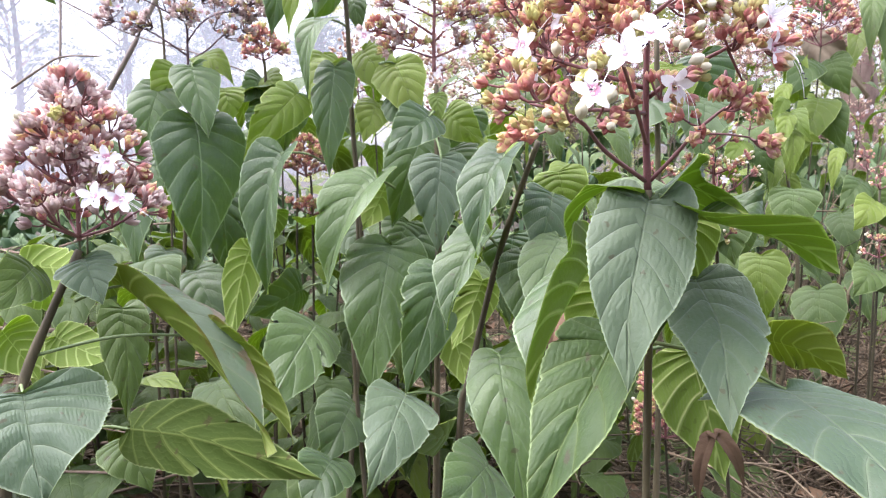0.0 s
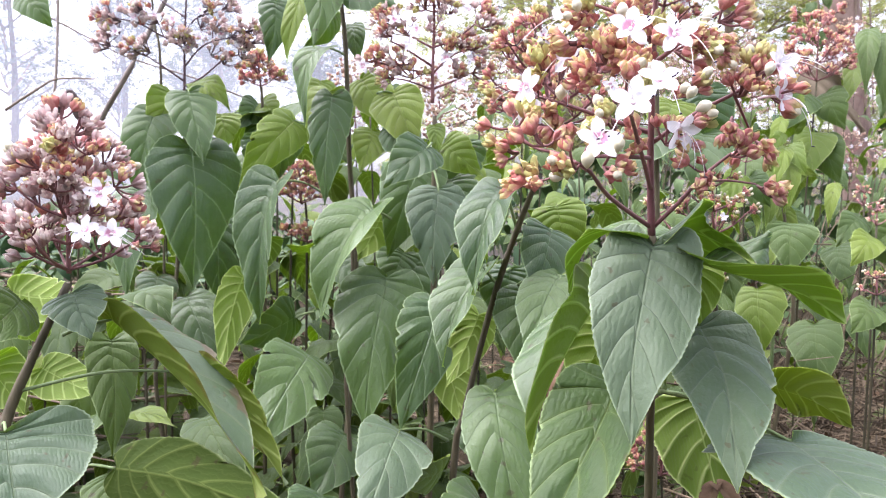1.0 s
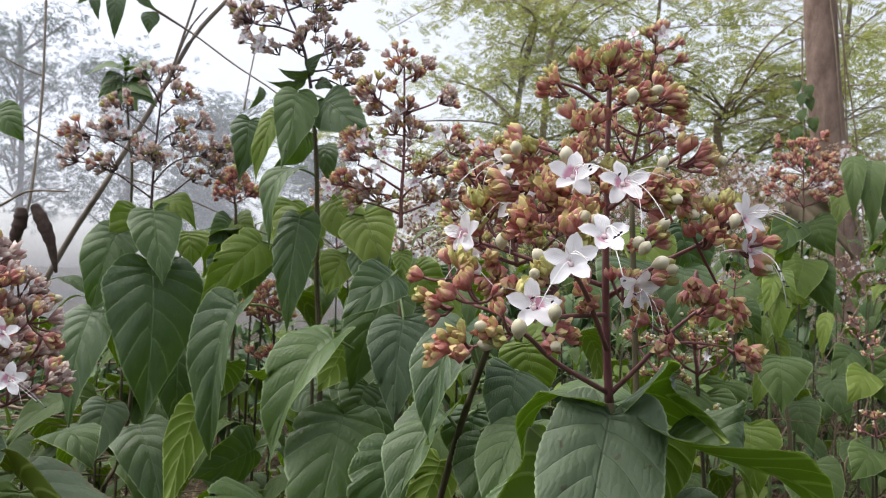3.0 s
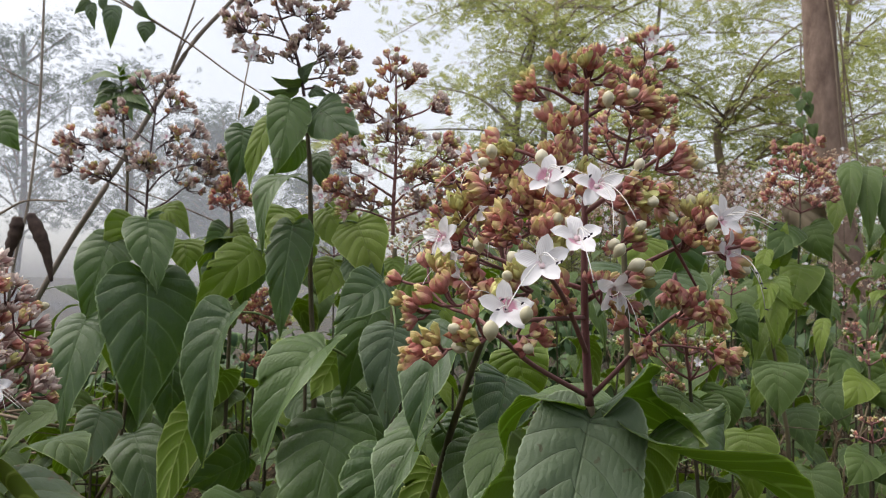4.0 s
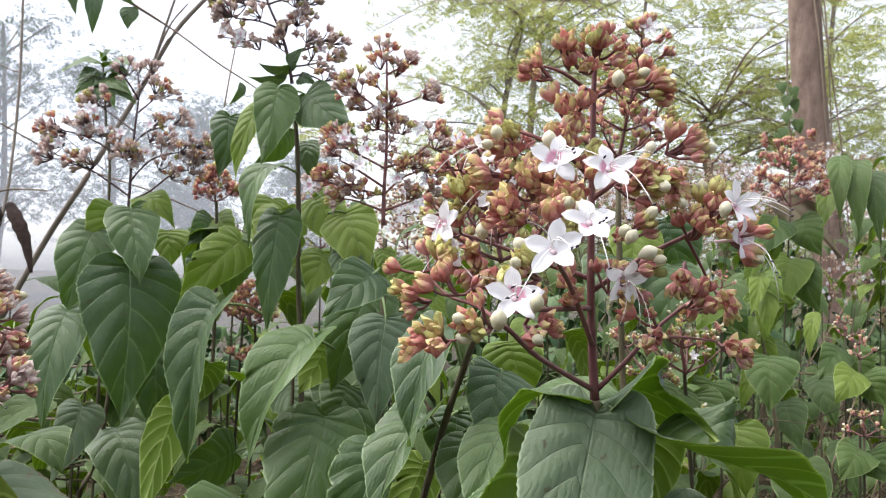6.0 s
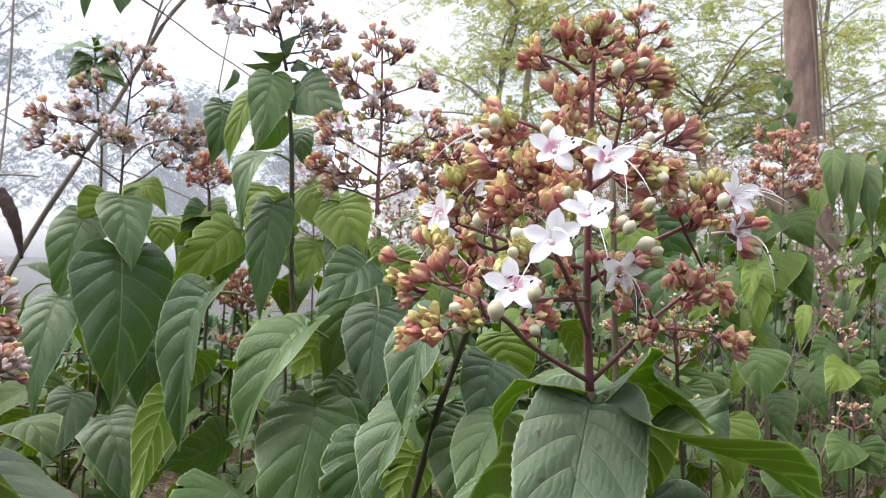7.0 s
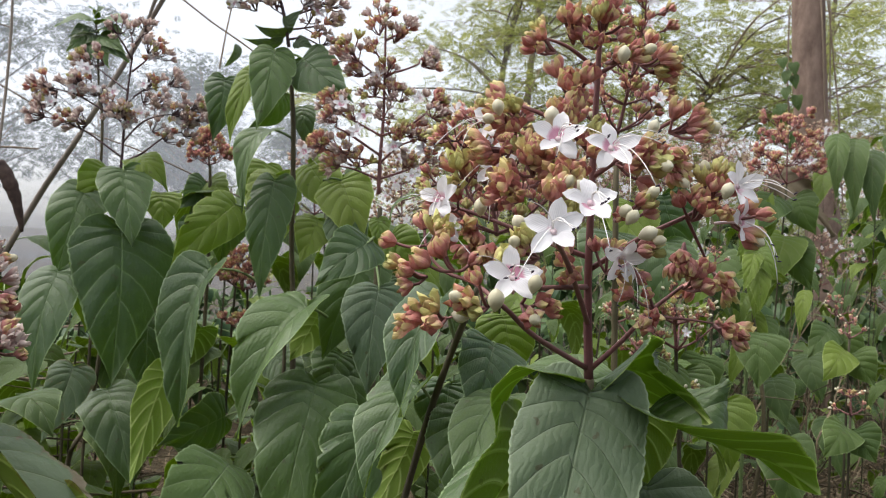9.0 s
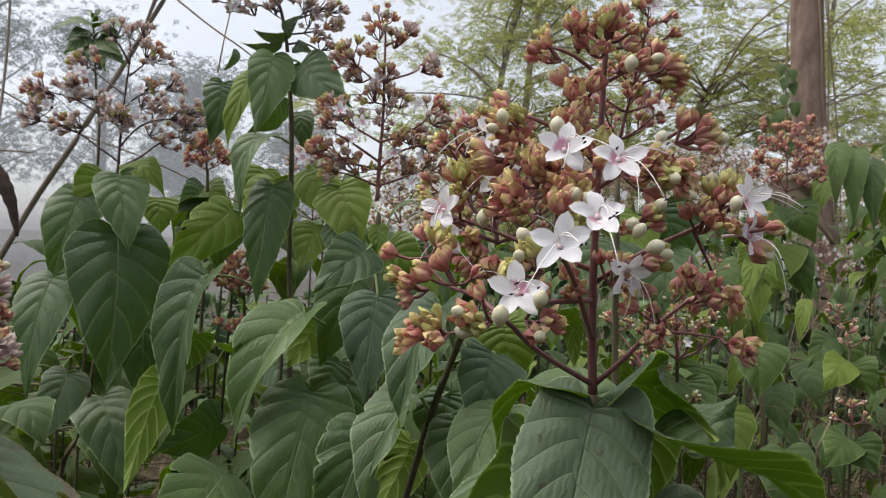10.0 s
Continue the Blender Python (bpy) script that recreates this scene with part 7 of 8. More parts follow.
leaf(sapling, (-0.704, 2.050, 1.670), (-0.622, 2.000, 1.616), 0.055, (0.00, -0.85, 0.40), arch=0.14, fold=0.15, lobe=0.6, rows=32, cols=8, seed=127)
leaf(sapling, (-0.712, 2.050, 1.663), (-0.714, 2.000, 1.584), 0.055, (0.10, -0.95, 0.30), arch=0.14, fold=0.15, lobe=0.6, rows=32, cols=8, seed=128)
leaf(sapling, (-0.707, 2.050, 1.663), (-0.656, 2.000, 1.585), 0.055, (0.00, -0.95, 0.30), arch=0.14, fold=0.15, lobe=0.6, rows=32, cols=8, seed=129)
leaf(sapling, (-0.714, 2.050, 1.640), (-0.742, 2.000, 1.587), 0.050, (0.10, -0.80, 0.50), arch=0.14, fold=0.15, lobe=0.6, rows=32, cols=8, seed=130)
leaf(sapling, (-0.703, 2.050, 1.643), (-0.614, 2.000, 1.598), 0.048, (0.00, -0.80, 0.50), arch=0.14, fold=0.15, lobe=0.6, rows=32, cols=8, seed=131)
leaf(sapling, (-0.988, 2.000, 1.586), (-0.918, 2.000, 1.510), 0.080, (0.22, -0.96, 0.20), fold=0.1, rows=20, cols=8, seed=130)
# smaller heads low among the leaves
budding = shrub_root("flowering_shrub", "budding shrub with small cream-budded side heads")
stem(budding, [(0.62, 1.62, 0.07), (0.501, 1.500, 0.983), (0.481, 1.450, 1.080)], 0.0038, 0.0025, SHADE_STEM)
panicle(budding, (0.480, 1.450, 1.076), (0.462, 1.420, 1.170), 0.13, 3, 91, 5, 1, 0.5, green=0.3, buds=0.9)
panicle(budding, (0.501, 1.500, 0.983), (0.408, 1.600, 1.121), 0.09, 3, 92, 5, 0, 0.5, green=0.3, buds=0.9)
leaf(budding, (0.510, 1.500, 1.038), (0.516, 1.450, 0.958), 0.090, (-0.36, -0.80, 0.47), skin="shade", fold=0.1, seed=131)
leaf(budding, (0.487, 1.500, 1.047), (0.428, 1.450, 0.965), 0.090, (-0.05, -0.84, 0.55), skin="shade", fold=0.1, seed=132)
lowly = shrub_root("flowering_shrub", "low shrub with a faded pink head in the shade")
stem(lowly, [(0.56, 1.85, 0.07), (0.510, 1.800, 0.426), (0.498, 1.780, 0.527)], 0.0038, 0.0025, SHADE_STEM)
panicle(lowly, (0.498, 1.780, 0.514), (0.477, 1.750, 0.655), 0.13, 4, 93, 6, 0, 0.8)
faded = shrub_root("flowering_shrub", "low shrub with a small faded red head")
stem(faded, [(-0.36, 2.1, 0.07), (-0.332, 2.050, 0.998), (-0.341, 2.030, 1.096)], 0.0038, 0.0025, SHADE_STEM)
panicle(faded, (-0.341, 2.030, 1.096), (-0.345, 2.030, 1.174), 0.10, 4, 94, 6, 0, 0.75)
panicle(faded, (-0.332, 2.050, 0.998), (-0.259, 2.000, 1.026), 0.10, 3, 95, 6, 0, 0.75)
leaf(second, (0.160, 1.050, 0.958), (0.146, 1.020, 0.907), 0.024, (-0.39, -0.74, 0.55), arch=0.15, fold=0.5, skin="dry", seed=133)
ivy = tagged(new("climbing_vine"), "green leafy vine climbing the tree trunk", "vine")
stem(ivy, [(3.02, 5.82, 0.07), (2.721, 5.820, 1.973), (2.632, 5.820, 2.343), (2.617, 5.840, 2.638), (2.618, 5.860, 3.104)], 0.01, 0.006, TWIG)
leaf(ivy, (2.574, 5.800, 2.372), (2.548, 5.760, 2.261), 0.080, (-0.45, -0.80, 0.39), skin="shade", fold=0.1, bites=0, rows=20, cols=8, seed=134)
leaf(ivy, (2.551, 5.800, 2.701), (2.555, 5.760, 2.604), 0.080, (-0.23, -0.90, 0.36), skin="shade", fold=0.1, bites=0, rows=20, cols=8, seed=135)
leaf(ivy, (2.679, 5.800, 2.420), (2.683, 5.760, 2.315), 0.080, (-0.61, -0.75, 0.27), skin="shade", fold=0.1, bites=0, rows=20, cols=8, seed=136)
leaf(ivy, (2.562, 5.800, 2.316), (2.568, 5.760, 2.209), 0.080, (-0.68, -0.70, 0.22), skin="shade", fold=0.1, bites=0, rows=20, cols=8, seed=137)
leaf(ivy, (2.635, 5.800, 2.671), (2.633, 5.760, 2.558), 0.080, (-0.27, -0.91, 0.32), skin="shade", fold=0.1, bites=0, rows=20, cols=8, seed=138)
leaf(ivy, (2.546, 5.800, 2.173), (2.526, 5.760, 2.058), 0.080, (-0.69, -0.64, 0.34), skin="shade", fold=0.1, bites=0, rows=20, cols=8, seed=139)
leaf(ivy, (2.640, 5.800, 2.141), (2.615, 5.760, 2.022), 0.080, (-0.31, -0.88, 0.36), skin="shade", fold=0.1, bites=0, rows=20, cols=8, seed=140)
leaf(ivy, (2.671, 5.800, 2.167), (2.626, 5.760, 2.080), 0.080, (0.08, -0.92, 0.38), skin="shade", fold=0.1, bites=0, rows=20, cols=8, seed=141)
leaf(ivy, (2.675, 5.800, 2.441), (2.665, 5.760, 2.344), 0.080, (-0.44, -0.82, 0.38), skin="shade", fold=0.1, bites=0, rows=20, cols=8, seed=142)
leaf(ivy, (2.595, 5.800, 2.492), (2.583, 5.760, 2.381), 0.080, (-0.74, -0.60, 0.30), skin="shade", fold=0.1, bites=0, rows=20, cols=8, seed=143)
leaf(ivy, (2.636, 5.800, 2.136), (2.640, 5.760, 2.008), 0.080, (-0.61, -0.76, 0.22), skin="shade", fold=0.1, bites=0, rows=20, cols=8, seed=144)
leaf(ivy, (2.564, 5.800, 2.177), (2.576, 5.760, 2.053), 0.080, (-0.53, -0.82, 0.21), skin="shade", fold=0.1, bites=0, rows=20, cols=8, seed=145)
leaf(ivy, (2.641, 5.800, 2.580), (2.644, 5.760, 2.468), 0.080, (-0.27, -0.91, 0.32), skin="shade", fold=0.1, bites=0, rows=20, cols=8, seed=146)
leaf(ivy, (2.550, 5.800, 2.181), (2.564, 5.760, 2.097), 0.080, (-0.76, -0.63, 0.17), skin="shade", fold=0.1, bites=0, rows=20, cols=8, seed=147)
leaf(ivy, (2.598, 5.800, 2.617), (2.567, 5.760, 2.495), 0.080, (-0.64, -0.66, 0.38), skin="shade", fold=0.1, bites=0, rows=20, cols=8, seed=148)
leaf(ivy, (2.547, 5.800, 2.328), (2.500, 5.760, 2.211), 0.080, (-0.07, -0.93, 0.35), skin="shade", fold=0.1, bites=0, rows=20, cols=8, seed=149)
shoot = tagged(new("young_shoot"), "bright yellow-green leafy shoot standing in the clearing", "shrub")
stem(shoot, [(1.02, 2.46, 0.07), (1.009, 2.450, 0.839), (1.020, 2.450, 1.063), (1.037, 2.450, 1.297), (1.047, 2.450, 1.355)], 0.006, 0.003, GREEN_STEM)
leaf(shoot, (0.994, 2.420, 1.341), (0.951, 2.400, 1.213), 0.045, (-0.45, -0.85, 0.28), arch=0.12, fold=0.2, skin="young", bites=0, lobe=0.2, rows=20, cols=8, seed=150)
leaf(shoot, (1.017, 2.420, 1.214), (0.916, 2.380, 1.156), 0.040, (0.16, -0.92, 0.36), arch=0.12, fold=0.2, skin="young", bites=0, lobe=0.2, rows=20, cols=8, seed=151)
leaf(shoot, (1.034, 2.440, 1.206), (1.098, 2.400, 1.167), 0.040, (-0.51, -0.86, 0.06), arch=0.12, fold=0.2, skin="young", bites=0, lobe=0.2, rows=20, cols=8, seed=152)
leaf(shoot, (1.013, 2.420, 1.181), (0.990, 2.380, 1.058), 0.050, (-0.35, -0.87, 0.35), arch=0.12, fold=0.2, skin="young", bites=0, lobe=0.2, rows=20, cols=8, seed=153)
leaf(shoot, (0.992, 2.430, 1.131), (0.947, 2.400, 1.007), 0.050, (-0.45, -0.82, 0.36), arch=0.12, fold=0.2, skin="young", bites=0, lobe=0.2, rows=20, cols=8, seed=154)
leaf(shoot, (1.040, 2.450, 1.297), (1.076, 2.450, 1.366), 0.035, (-0.30, -0.94, 0.16), arch=0.12, fold=0.2, skin="young", bites=0, lobe=0.2, rows=20, cols=8, seed=155)
leaf(shoot, (1.034, 2.450, 1.289), (0.989, 2.450, 1.355), 0.035, (-0.29, -0.93, -0.20), arch=0.12, fold=0.2, skin="young", bites=0, lobe=0.2, rows=20, cols=8, seed=156)
leaf(shoot, (1.011, 2.430, 1.080), (1.051, 2.400, 0.940), 0.055, (-0.40, -0.91, 0.08), arch=0.12, fold=0.2, skin="young", bites=0, lobe=0.2, rows=20, cols=8, seed=157)
leaf(shoot, (0.993, 2.430, 0.996), (0.943, 2.400, 0.864), 0.060, (-0.30, -0.90, 0.32), arch=0.12, fold=0.2, skin="young", bites=0, lobe=0.2, rows=20, cols=8, seed=158)
leaf(shoot, (1.047, 2.450, 1.355), (1.060, 2.450, 1.429), 0.030, (-0.38, -0.92, 0.06), arch=0.12, fold=0.2, skin="young", bites=0, lobe=0.2, rows=20, cols=8, seed=159)
leaf(shoot, (1.029, 2.450, 1.256), (1.064, 2.400, 1.238), 0.035, (-0.79, -0.60, 0.13), arch=0.12, fold=0.2, skin="young", bites=0, lobe=0.2, rows=20, cols=8, seed=160)
# ---- heads and shoots across the clearing ----
russet = shrub_root("flowering_shrub", "shrub with a dense russet head across the clearing")
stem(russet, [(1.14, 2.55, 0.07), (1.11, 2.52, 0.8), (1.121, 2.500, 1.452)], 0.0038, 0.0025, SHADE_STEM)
panicle(russet, (1.121, 2.500, 1.452), (1.119, 2.500, 1.627), 0.19, 4, 131, 8, 3, 1.0, taper=0.6, green=0.0)
leaf(russet, (1.083, 2.480, 1.415), (0.988, 2.400, 1.293), 0.110, (-0.04, -0.82, 0.57), arch=0.12, skin="shade", fold=0.1, rows=20, cols=8, seed=161)
leaf(russet, (1.151, 2.500, 1.420), (1.190, 2.450, 1.305), 0.110, (-0.54, -0.82, 0.17), arch=0.12, skin="shade", fold=0.1, rows=20, cols=8, seed=162)
leaf(russet, (1.123, 2.500, 1.302), (1.053, 2.420, 1.136), 0.120, (-0.27, -0.82, 0.51), arch=0.12, fold=0.1, skin="young", rows=20, cols=8, seed=163)
leaf(russet, (1.149, 2.500, 1.287), (1.182, 2.450, 1.141), 0.110, (-0.49, -0.85, 0.18), arch=0.12, skin="shade", fold=0.1, rows=20, cols=8, seed=164)
curved_leaf(russet, ((1.194, 2.750, 1.512), (1.245, 2.720, 1.456), (1.302, 2.700, 1.392), (1.360, 2.680, 1.311)), ((-0.3, -0.9, 0.3), (-0.35, -0.85, 0.4), (-0.3, -0.8, 0.5), (-0.2, -0.75, 0.6)), 0.130, fold=0.5, curl=0.4, skin="parched", bites=3, lobe=0.4, wave=0.16, seed=411)
sprig0 = shrub_root("flowering_shrub", "low shrub with a small cream and pink bud head")
stem(sprig0, [(1.10, 2.13, 0.07), (1.075, 2.100, 1.101)], 0.0038, 0.0025, SHADE_STEM)
panicle(sprig0, (1.075, 2.100, 1.101), (1.073, 2.100, 1.137), 0.05, 2, 140, 2, 0, 0.5, green=0.1, arms=3, buds=0.6)
leaf(sprig0, (1.065, 2.100, 1.073), (0.990, 2.060, 1.000), 0.080, (-0.10, -0.83, 0.55), arch=0.12, skin="shade", fold=0.1, rows=20, cols=8, seed=165)
leaf(sprig0, (1.088, 2.100, 1.067), (1.120, 2.060, 0.992), 0.085, (-0.54, -0.82, 0.20), arch=0.12, skin="shade", fold=0.1, rows=20, cols=8, seed=166)
sprig1 = shrub_root("flowering_shrub", "low shrub with a small cream and pink bud head")
stem(sprig1, [(1.08, 2.03, 0.07), (1.055, 2.000, 1.057)], 0.0038, 0.0025, SHADE_STEM)
panicle(sprig1, (1.055, 2.000, 1.057), (1.053, 2.000, 1.096), 0.05, 2, 141, 2, 0, 0.5, green=0.1, arms=3, buds=0.6)
leaf(sprig1, (1.046, 2.000, 1.030), (0.973, 1.960, 0.962), 0.080, (-0.10, -0.81, 0.58), arch=0.12, fold=0.1, skin="young", rows=20, cols=8, seed=167)
leaf(sprig1, (1.067, 2.000, 1.025), (1.096, 1.960, 0.955), 0.085, (-0.56, -0.80, 0.23), arch=0.12, skin="shade", fold=0.1, rows=20, cols=8, seed=168)
sprig2 = shrub_root("flowering_shrub", "low shrub with a small cream and pink bud head")
stem(sprig2, [(0.98, 1.83, 0.07), (0.955, 1.800, 0.919)], 0.0038, 0.0025, SHADE_STEM)
panicle(sprig2, (0.955, 1.800, 0.919), (0.953, 1.800, 0.961), 0.05, 2, 142, 2, 0, 0.5, green=0.1, arms=3, buds=0.6)
leaf(sprig2, (0.947, 1.800, 0.896), (0.880, 1.760, 0.841), 0.080, (-0.08, -0.76, 0.65), arch=0.12, skin="shade", fold=0.1, rows=20, cols=8, seed=169)
leaf(sprig2, (0.966, 1.800, 0.891), (0.988, 1.760, 0.834), 0.085, (-0.55, -0.77, 0.32), arch=0.12, skin="shade", fold=0.1, rows=20, cols=8, seed=170)
sprig3 = shrub_root("flowering_shrub", "low shrub with a small cream and pink bud head")
stem(sprig3, [(0.91, 2.43, 0.07), (0.883, 2.400, 1.209)], 0.0038, 0.0025, SHADE_STEM)
panicle(sprig3, (0.883, 2.400, 1.209), (0.881, 2.400, 1.247), 0.05, 2, 143, 2, 0, 0.5, green=0.1, arms=3, buds=0.6)
leaf(sprig3, (0.872, 2.400, 1.176), (0.796, 2.360, 1.088), 0.080, (-0.04, -0.90, 0.44), arch=0.12, fold=0.1, skin="young", rows=20, cols=8, seed=171)
leaf(sprig3, (0.898, 2.400, 1.170), (0.946, 2.360, 1.080), 0.085, (-0.44, -0.88, 0.16), arch=0.12, skin="shade", fold=0.1, rows=20, cols=8, seed=172)
leaf(across, (0.912, 2.200, 1.250), (0.863, 2.150, 1.143), 0.050, (-0.23, -0.84, 0.49), arch=0.12, fold=0.15, skin="young", lobe=0.2, rows=20, cols=8, seed=173)
leaf(across, (0.926, 2.200, 1.258), (0.947, 2.150, 1.175), 0.050, (-0.53, -0.78, 0.34), arch=0.12, fold=0.15, skin="young", lobe=0.2, rows=20, cols=8, seed=174)
leaf(across, (0.921, 2.200, 1.215), (0.913, 2.150, 1.089), 0.060, (-0.40, -0.84, 0.36), arch=0.12, fold=0.15, skin="young", lobe=0.2, rows=20, cols=8, seed=175)
leaf(across, (1.048, 2.200, 1.156), (1.011, 2.150, 1.037), 0.040, (-0.36, -0.81, 0.46), arch=0.12, fold=0.15, skin="young", lobe=0.2, rows=20, cols=8, seed=176)
leaf(across, (0.848, 2.000, 1.060), (0.824, 1.950, 0.938), 0.120, (-0.36, -0.83, 0.42), arch=0.12, skin="shade", fold=0.15, lobe=0.2, rows=20, cols=8, seed=177)
leaf(across, (0.903, 2.200, 1.286), (0.862, 2.200, 1.233), 0.040, (-0.24, -0.95, 0.18), arch=0.12, fold=0.15, skin="young", lobe=0.2, rows=20, cols=8, seed=178)
leaf(across, (1.321, 2.600, 1.627), (1.258, 2.500, 1.409), 0.070, (-0.39, -0.79, 0.47), arch=0.12, skin="shade", fold=0.15, lobe=0.2, rows=20, cols=8, seed=179)
leaf(across, (1.375, 2.600, 1.613), (1.315, 2.500, 1.362), 0.080, (-0.43, -0.80, 0.42), arch=0.12, skin="shade", fold=0.15, lobe=0.2, rows=20, cols=8, seed=180)
leaf(across, (1.421, 2.600, 1.581), (1.397, 2.500, 1.349), 0.080, (-0.52, -0.76, 0.39), arch=0.12, skin="shade", fold=0.15, lobe=0.2, rows=20, cols=8, seed=181)
leaf(across, (1.283, 2.600, 1.521), (1.212, 2.500, 1.373), 0.070, (-0.28, -0.73, 0.63), arch=0.12, fold=0.15, skin="young", lobe=0.2, rows=20, cols=8, seed=182)


# ---- shrubs farther off ----
def rnd_scale(i):
    return 0.9 + 0.3 * ((i * 7) % 5) / 4


for i, (x, y, top, head, yg) in enumerate((
        (1.05, 3.1, 1.35, True, 0.95), (1.55, 3.3, 1.45, True, 0.4), (0.75, 3.3, 1.38, True, 0.5), (1.95, 3.9, 1.12, True, 0.4),
        (1.3, 4.2, 1.55, True, 0.2), (2.4, 3.6, 1.5, True, 0.2), (0.55, 2.3, 1.05, False, 0.3), (0.85, 2.5, 1.1, False, 0.2),
        (0.3, 2.5, 1.15, False, 0.3), (1.75, 2.9, 1.05, True, 0.2), (0.0, 2.6, 1.25, True, 0.3), (-0.3, 2.8, 1.3, True, 0.3),
        (-0.65, 2.7, 1.2, False, 0.3), (-0.95, 2.6, 1.1, False, 0.2), (0.2, 3.2, 1.4, True, 0.2), (1.0, 4.9, 1.7, True, 0.1),
        (1.6, 5.0, 1.75, True, 0.1), (2.6, 4.8, 1.8, True, 0.1), (3.1, 4.4, 1.6, True, 0.1), (2.1, 5.3, 1.8, True, 0.1), (0.5, 4.4, 1.6, True, 0.1),
        (1.62, 2.9, 1.62, False, 0.4), (1.8, 3.1, 1.72, False, 0.4), (1.72, 2.75, 1.5, False, 0.3), (1.35, 3.6, 1.5, True, 0.3), (1.75, 3.6, 1.58, True, 0.2), (2.0, 4.4, 1.15, True, 0.2), (1.6, 4.4, 1.68, True, 0.2), (1.15, 3.8, 1.55, True, 0.2), (2.25, 4.1, 1.2, True, 0.2), (1.9, 3.25, 1.48, True, 0.3), (2.5, 5.0, 1.9, True, 0.1), (0.85, 3.9, 1.55, True, 0.3), (0.6, 3.5, 1.42, True, 0.3),
        (1.45, 3.9, 1.42, True, 0.2), (1.7, 4.0, 1.5, True, 0.2), (2.15, 3.8, 1.42, True, 0.2), (1.25, 4.6, 1.62, True, 0.2), (1.9, 4.7, 1.6, True, 0.2), (2.35, 4.4, 1.55, True, 0.2), (1.05, 4.2, 1.5, True, 0.2), (2.7, 4.3, 1.55, True, 0.2))):
    fill_shrub(x, y, top, 200 + i, nodes=8 if top > 1.3 else 7, head=head, head_w=0.24, scale=1.1 if y < 2.9 else 0.72, young=yg, flowers=18, first=0.72 if 20 < i < 24 else 0.14)

for i, (x, y, top) in enumerate(((-1.15, 2.5, 1.15), (-0.8, 2.35, 1.18), (-0.5, 2.5, 1.36), (-0.2, 2.3, 1.34), (0.1, 2.2, 1.3), (0.35, 2.1, 1.2), (0.6, 2.0, 1.1), (-0.38, 2.15, 1.28), (-0.05, 2.0, 1.22), (-0.65, 2.3, 1.3), (-0.15, 2.7, 1.42), (0.25, 2.6, 1.38), (-0.4, 2.9, 1.4), (0.0, 1.9, 1.15), (-0.95, 2.15, 1.05), (0.75, 2.7, 1.2), (1.1, 2.7, 1.15))):
    fill_shrub(x, y, top, 260 + i, nodes=8, head=False, scale=rnd_scale(i), young=0.22, first=0.12)
rnd = random.Random(77)
for i in range(30):
    x, y = rnd.uniform(-1.5, 0.95), rnd.uniform(2.0, 3.1)
    fill_shrub(x, y, rnd.uniform(0.55, 0.95), 300 + i, nodes=5, head=False, scale=rnd.uniform(0.9, 1.25), young=0.12, first=0.3, label="low leafy shrub in the undergrowth")

# ---- ground ----
n = 80
gv, gf = [], []
for j in range(n + 1):
    for i in range(n + 1):
        a, b = i / n * 2 - 1, j / n * 2 - 1
        x = 400 * a * abs(a) ** 3 + 4 * a
        y = 2.0 + 6 * b + 400 * b * abs(b) ** 4
        gv.append((x, y, ground_height(x, y) if abs(x) < 12 and -9 < y < 14 else 0.1))
for j in range(n):
    for i in range(n):
        k = j * (n + 1) + i
        gf.append((k, k + 1, k + n + 2, k + n + 1))
ground = tagged(new("ground", mesh_from("ground", gv, gf, [SOIL])), "dark soil strewn with dry leaf litter", "ground", kind="structure")

rnd = random.Random(5)
litter = Build()
for i in range(12500):
    x, y = rnd.uniform(-2.2, 3.2), rnd.uniform(0.9, 5.5)
    if i > 4200:
        x, y = rnd.uniform(0.3, 2.6), rnd.uniform(1.2, 3.6)
    if i > 8000:
        x, y = rnd.gauss(0.5, 3.2), rnd.gauss(1.5, 3.0)
    z = ground_height(x, y) + rnd.uniform(0.0, 0.12 if i < 4200 or i > 8000 else 0.3) * rnd.random()
    a, l = rnd.uniform(0, 6.28), rnd.uniform(0.06, 0.30)
    d = Vector((math.cos(a), math.sin(a), rnd.uniform(-0.15, 0.35))) * l
    p = Vector((x, y, z))
    litter.tube([p, p + d * 0.5 + Vector((0, 0, rnd.uniform(-0.02, 0.03))), p + d], rnd.choice((0.001, 0.0014, 0.002, 0.003)), 4)
tagged(new("dry_straw_litter", litter.mesh("dry_straw_litter", [STRAW])), "tangle of dry straw and twigs on the soil", "litter", kind="stuff")
dead = Build()
dl = leaf_shape(0.10, 0.06, 0.2, 0.5, 0.4, 0.1, 6, 4, 3)
dl.m = [0] * len(dl.f)
for i in range(1100):
    x, y = rnd.gauss(0.5, 2.6), rnd.gauss(2.0, 2.4)
    dead.add(dl, Matrix.Translation((x, y, ground_height(x, y) + 0.03)) @ Euler((rnd.uniform(-0.6, 0.6), rnd.uniform(-0.6, 0.6), rnd.uniform(0, 6))).to_matrix().to_4x4() @ Matrix.Scale(rnd.uniform(0.6, 1.5), 4))
tagged(new("fallen_leaves", dead.mesh("fallen_leaves", [DRY_LEAF])), "curled brown fallen leaves on the soil", "litter", kind="stuff")


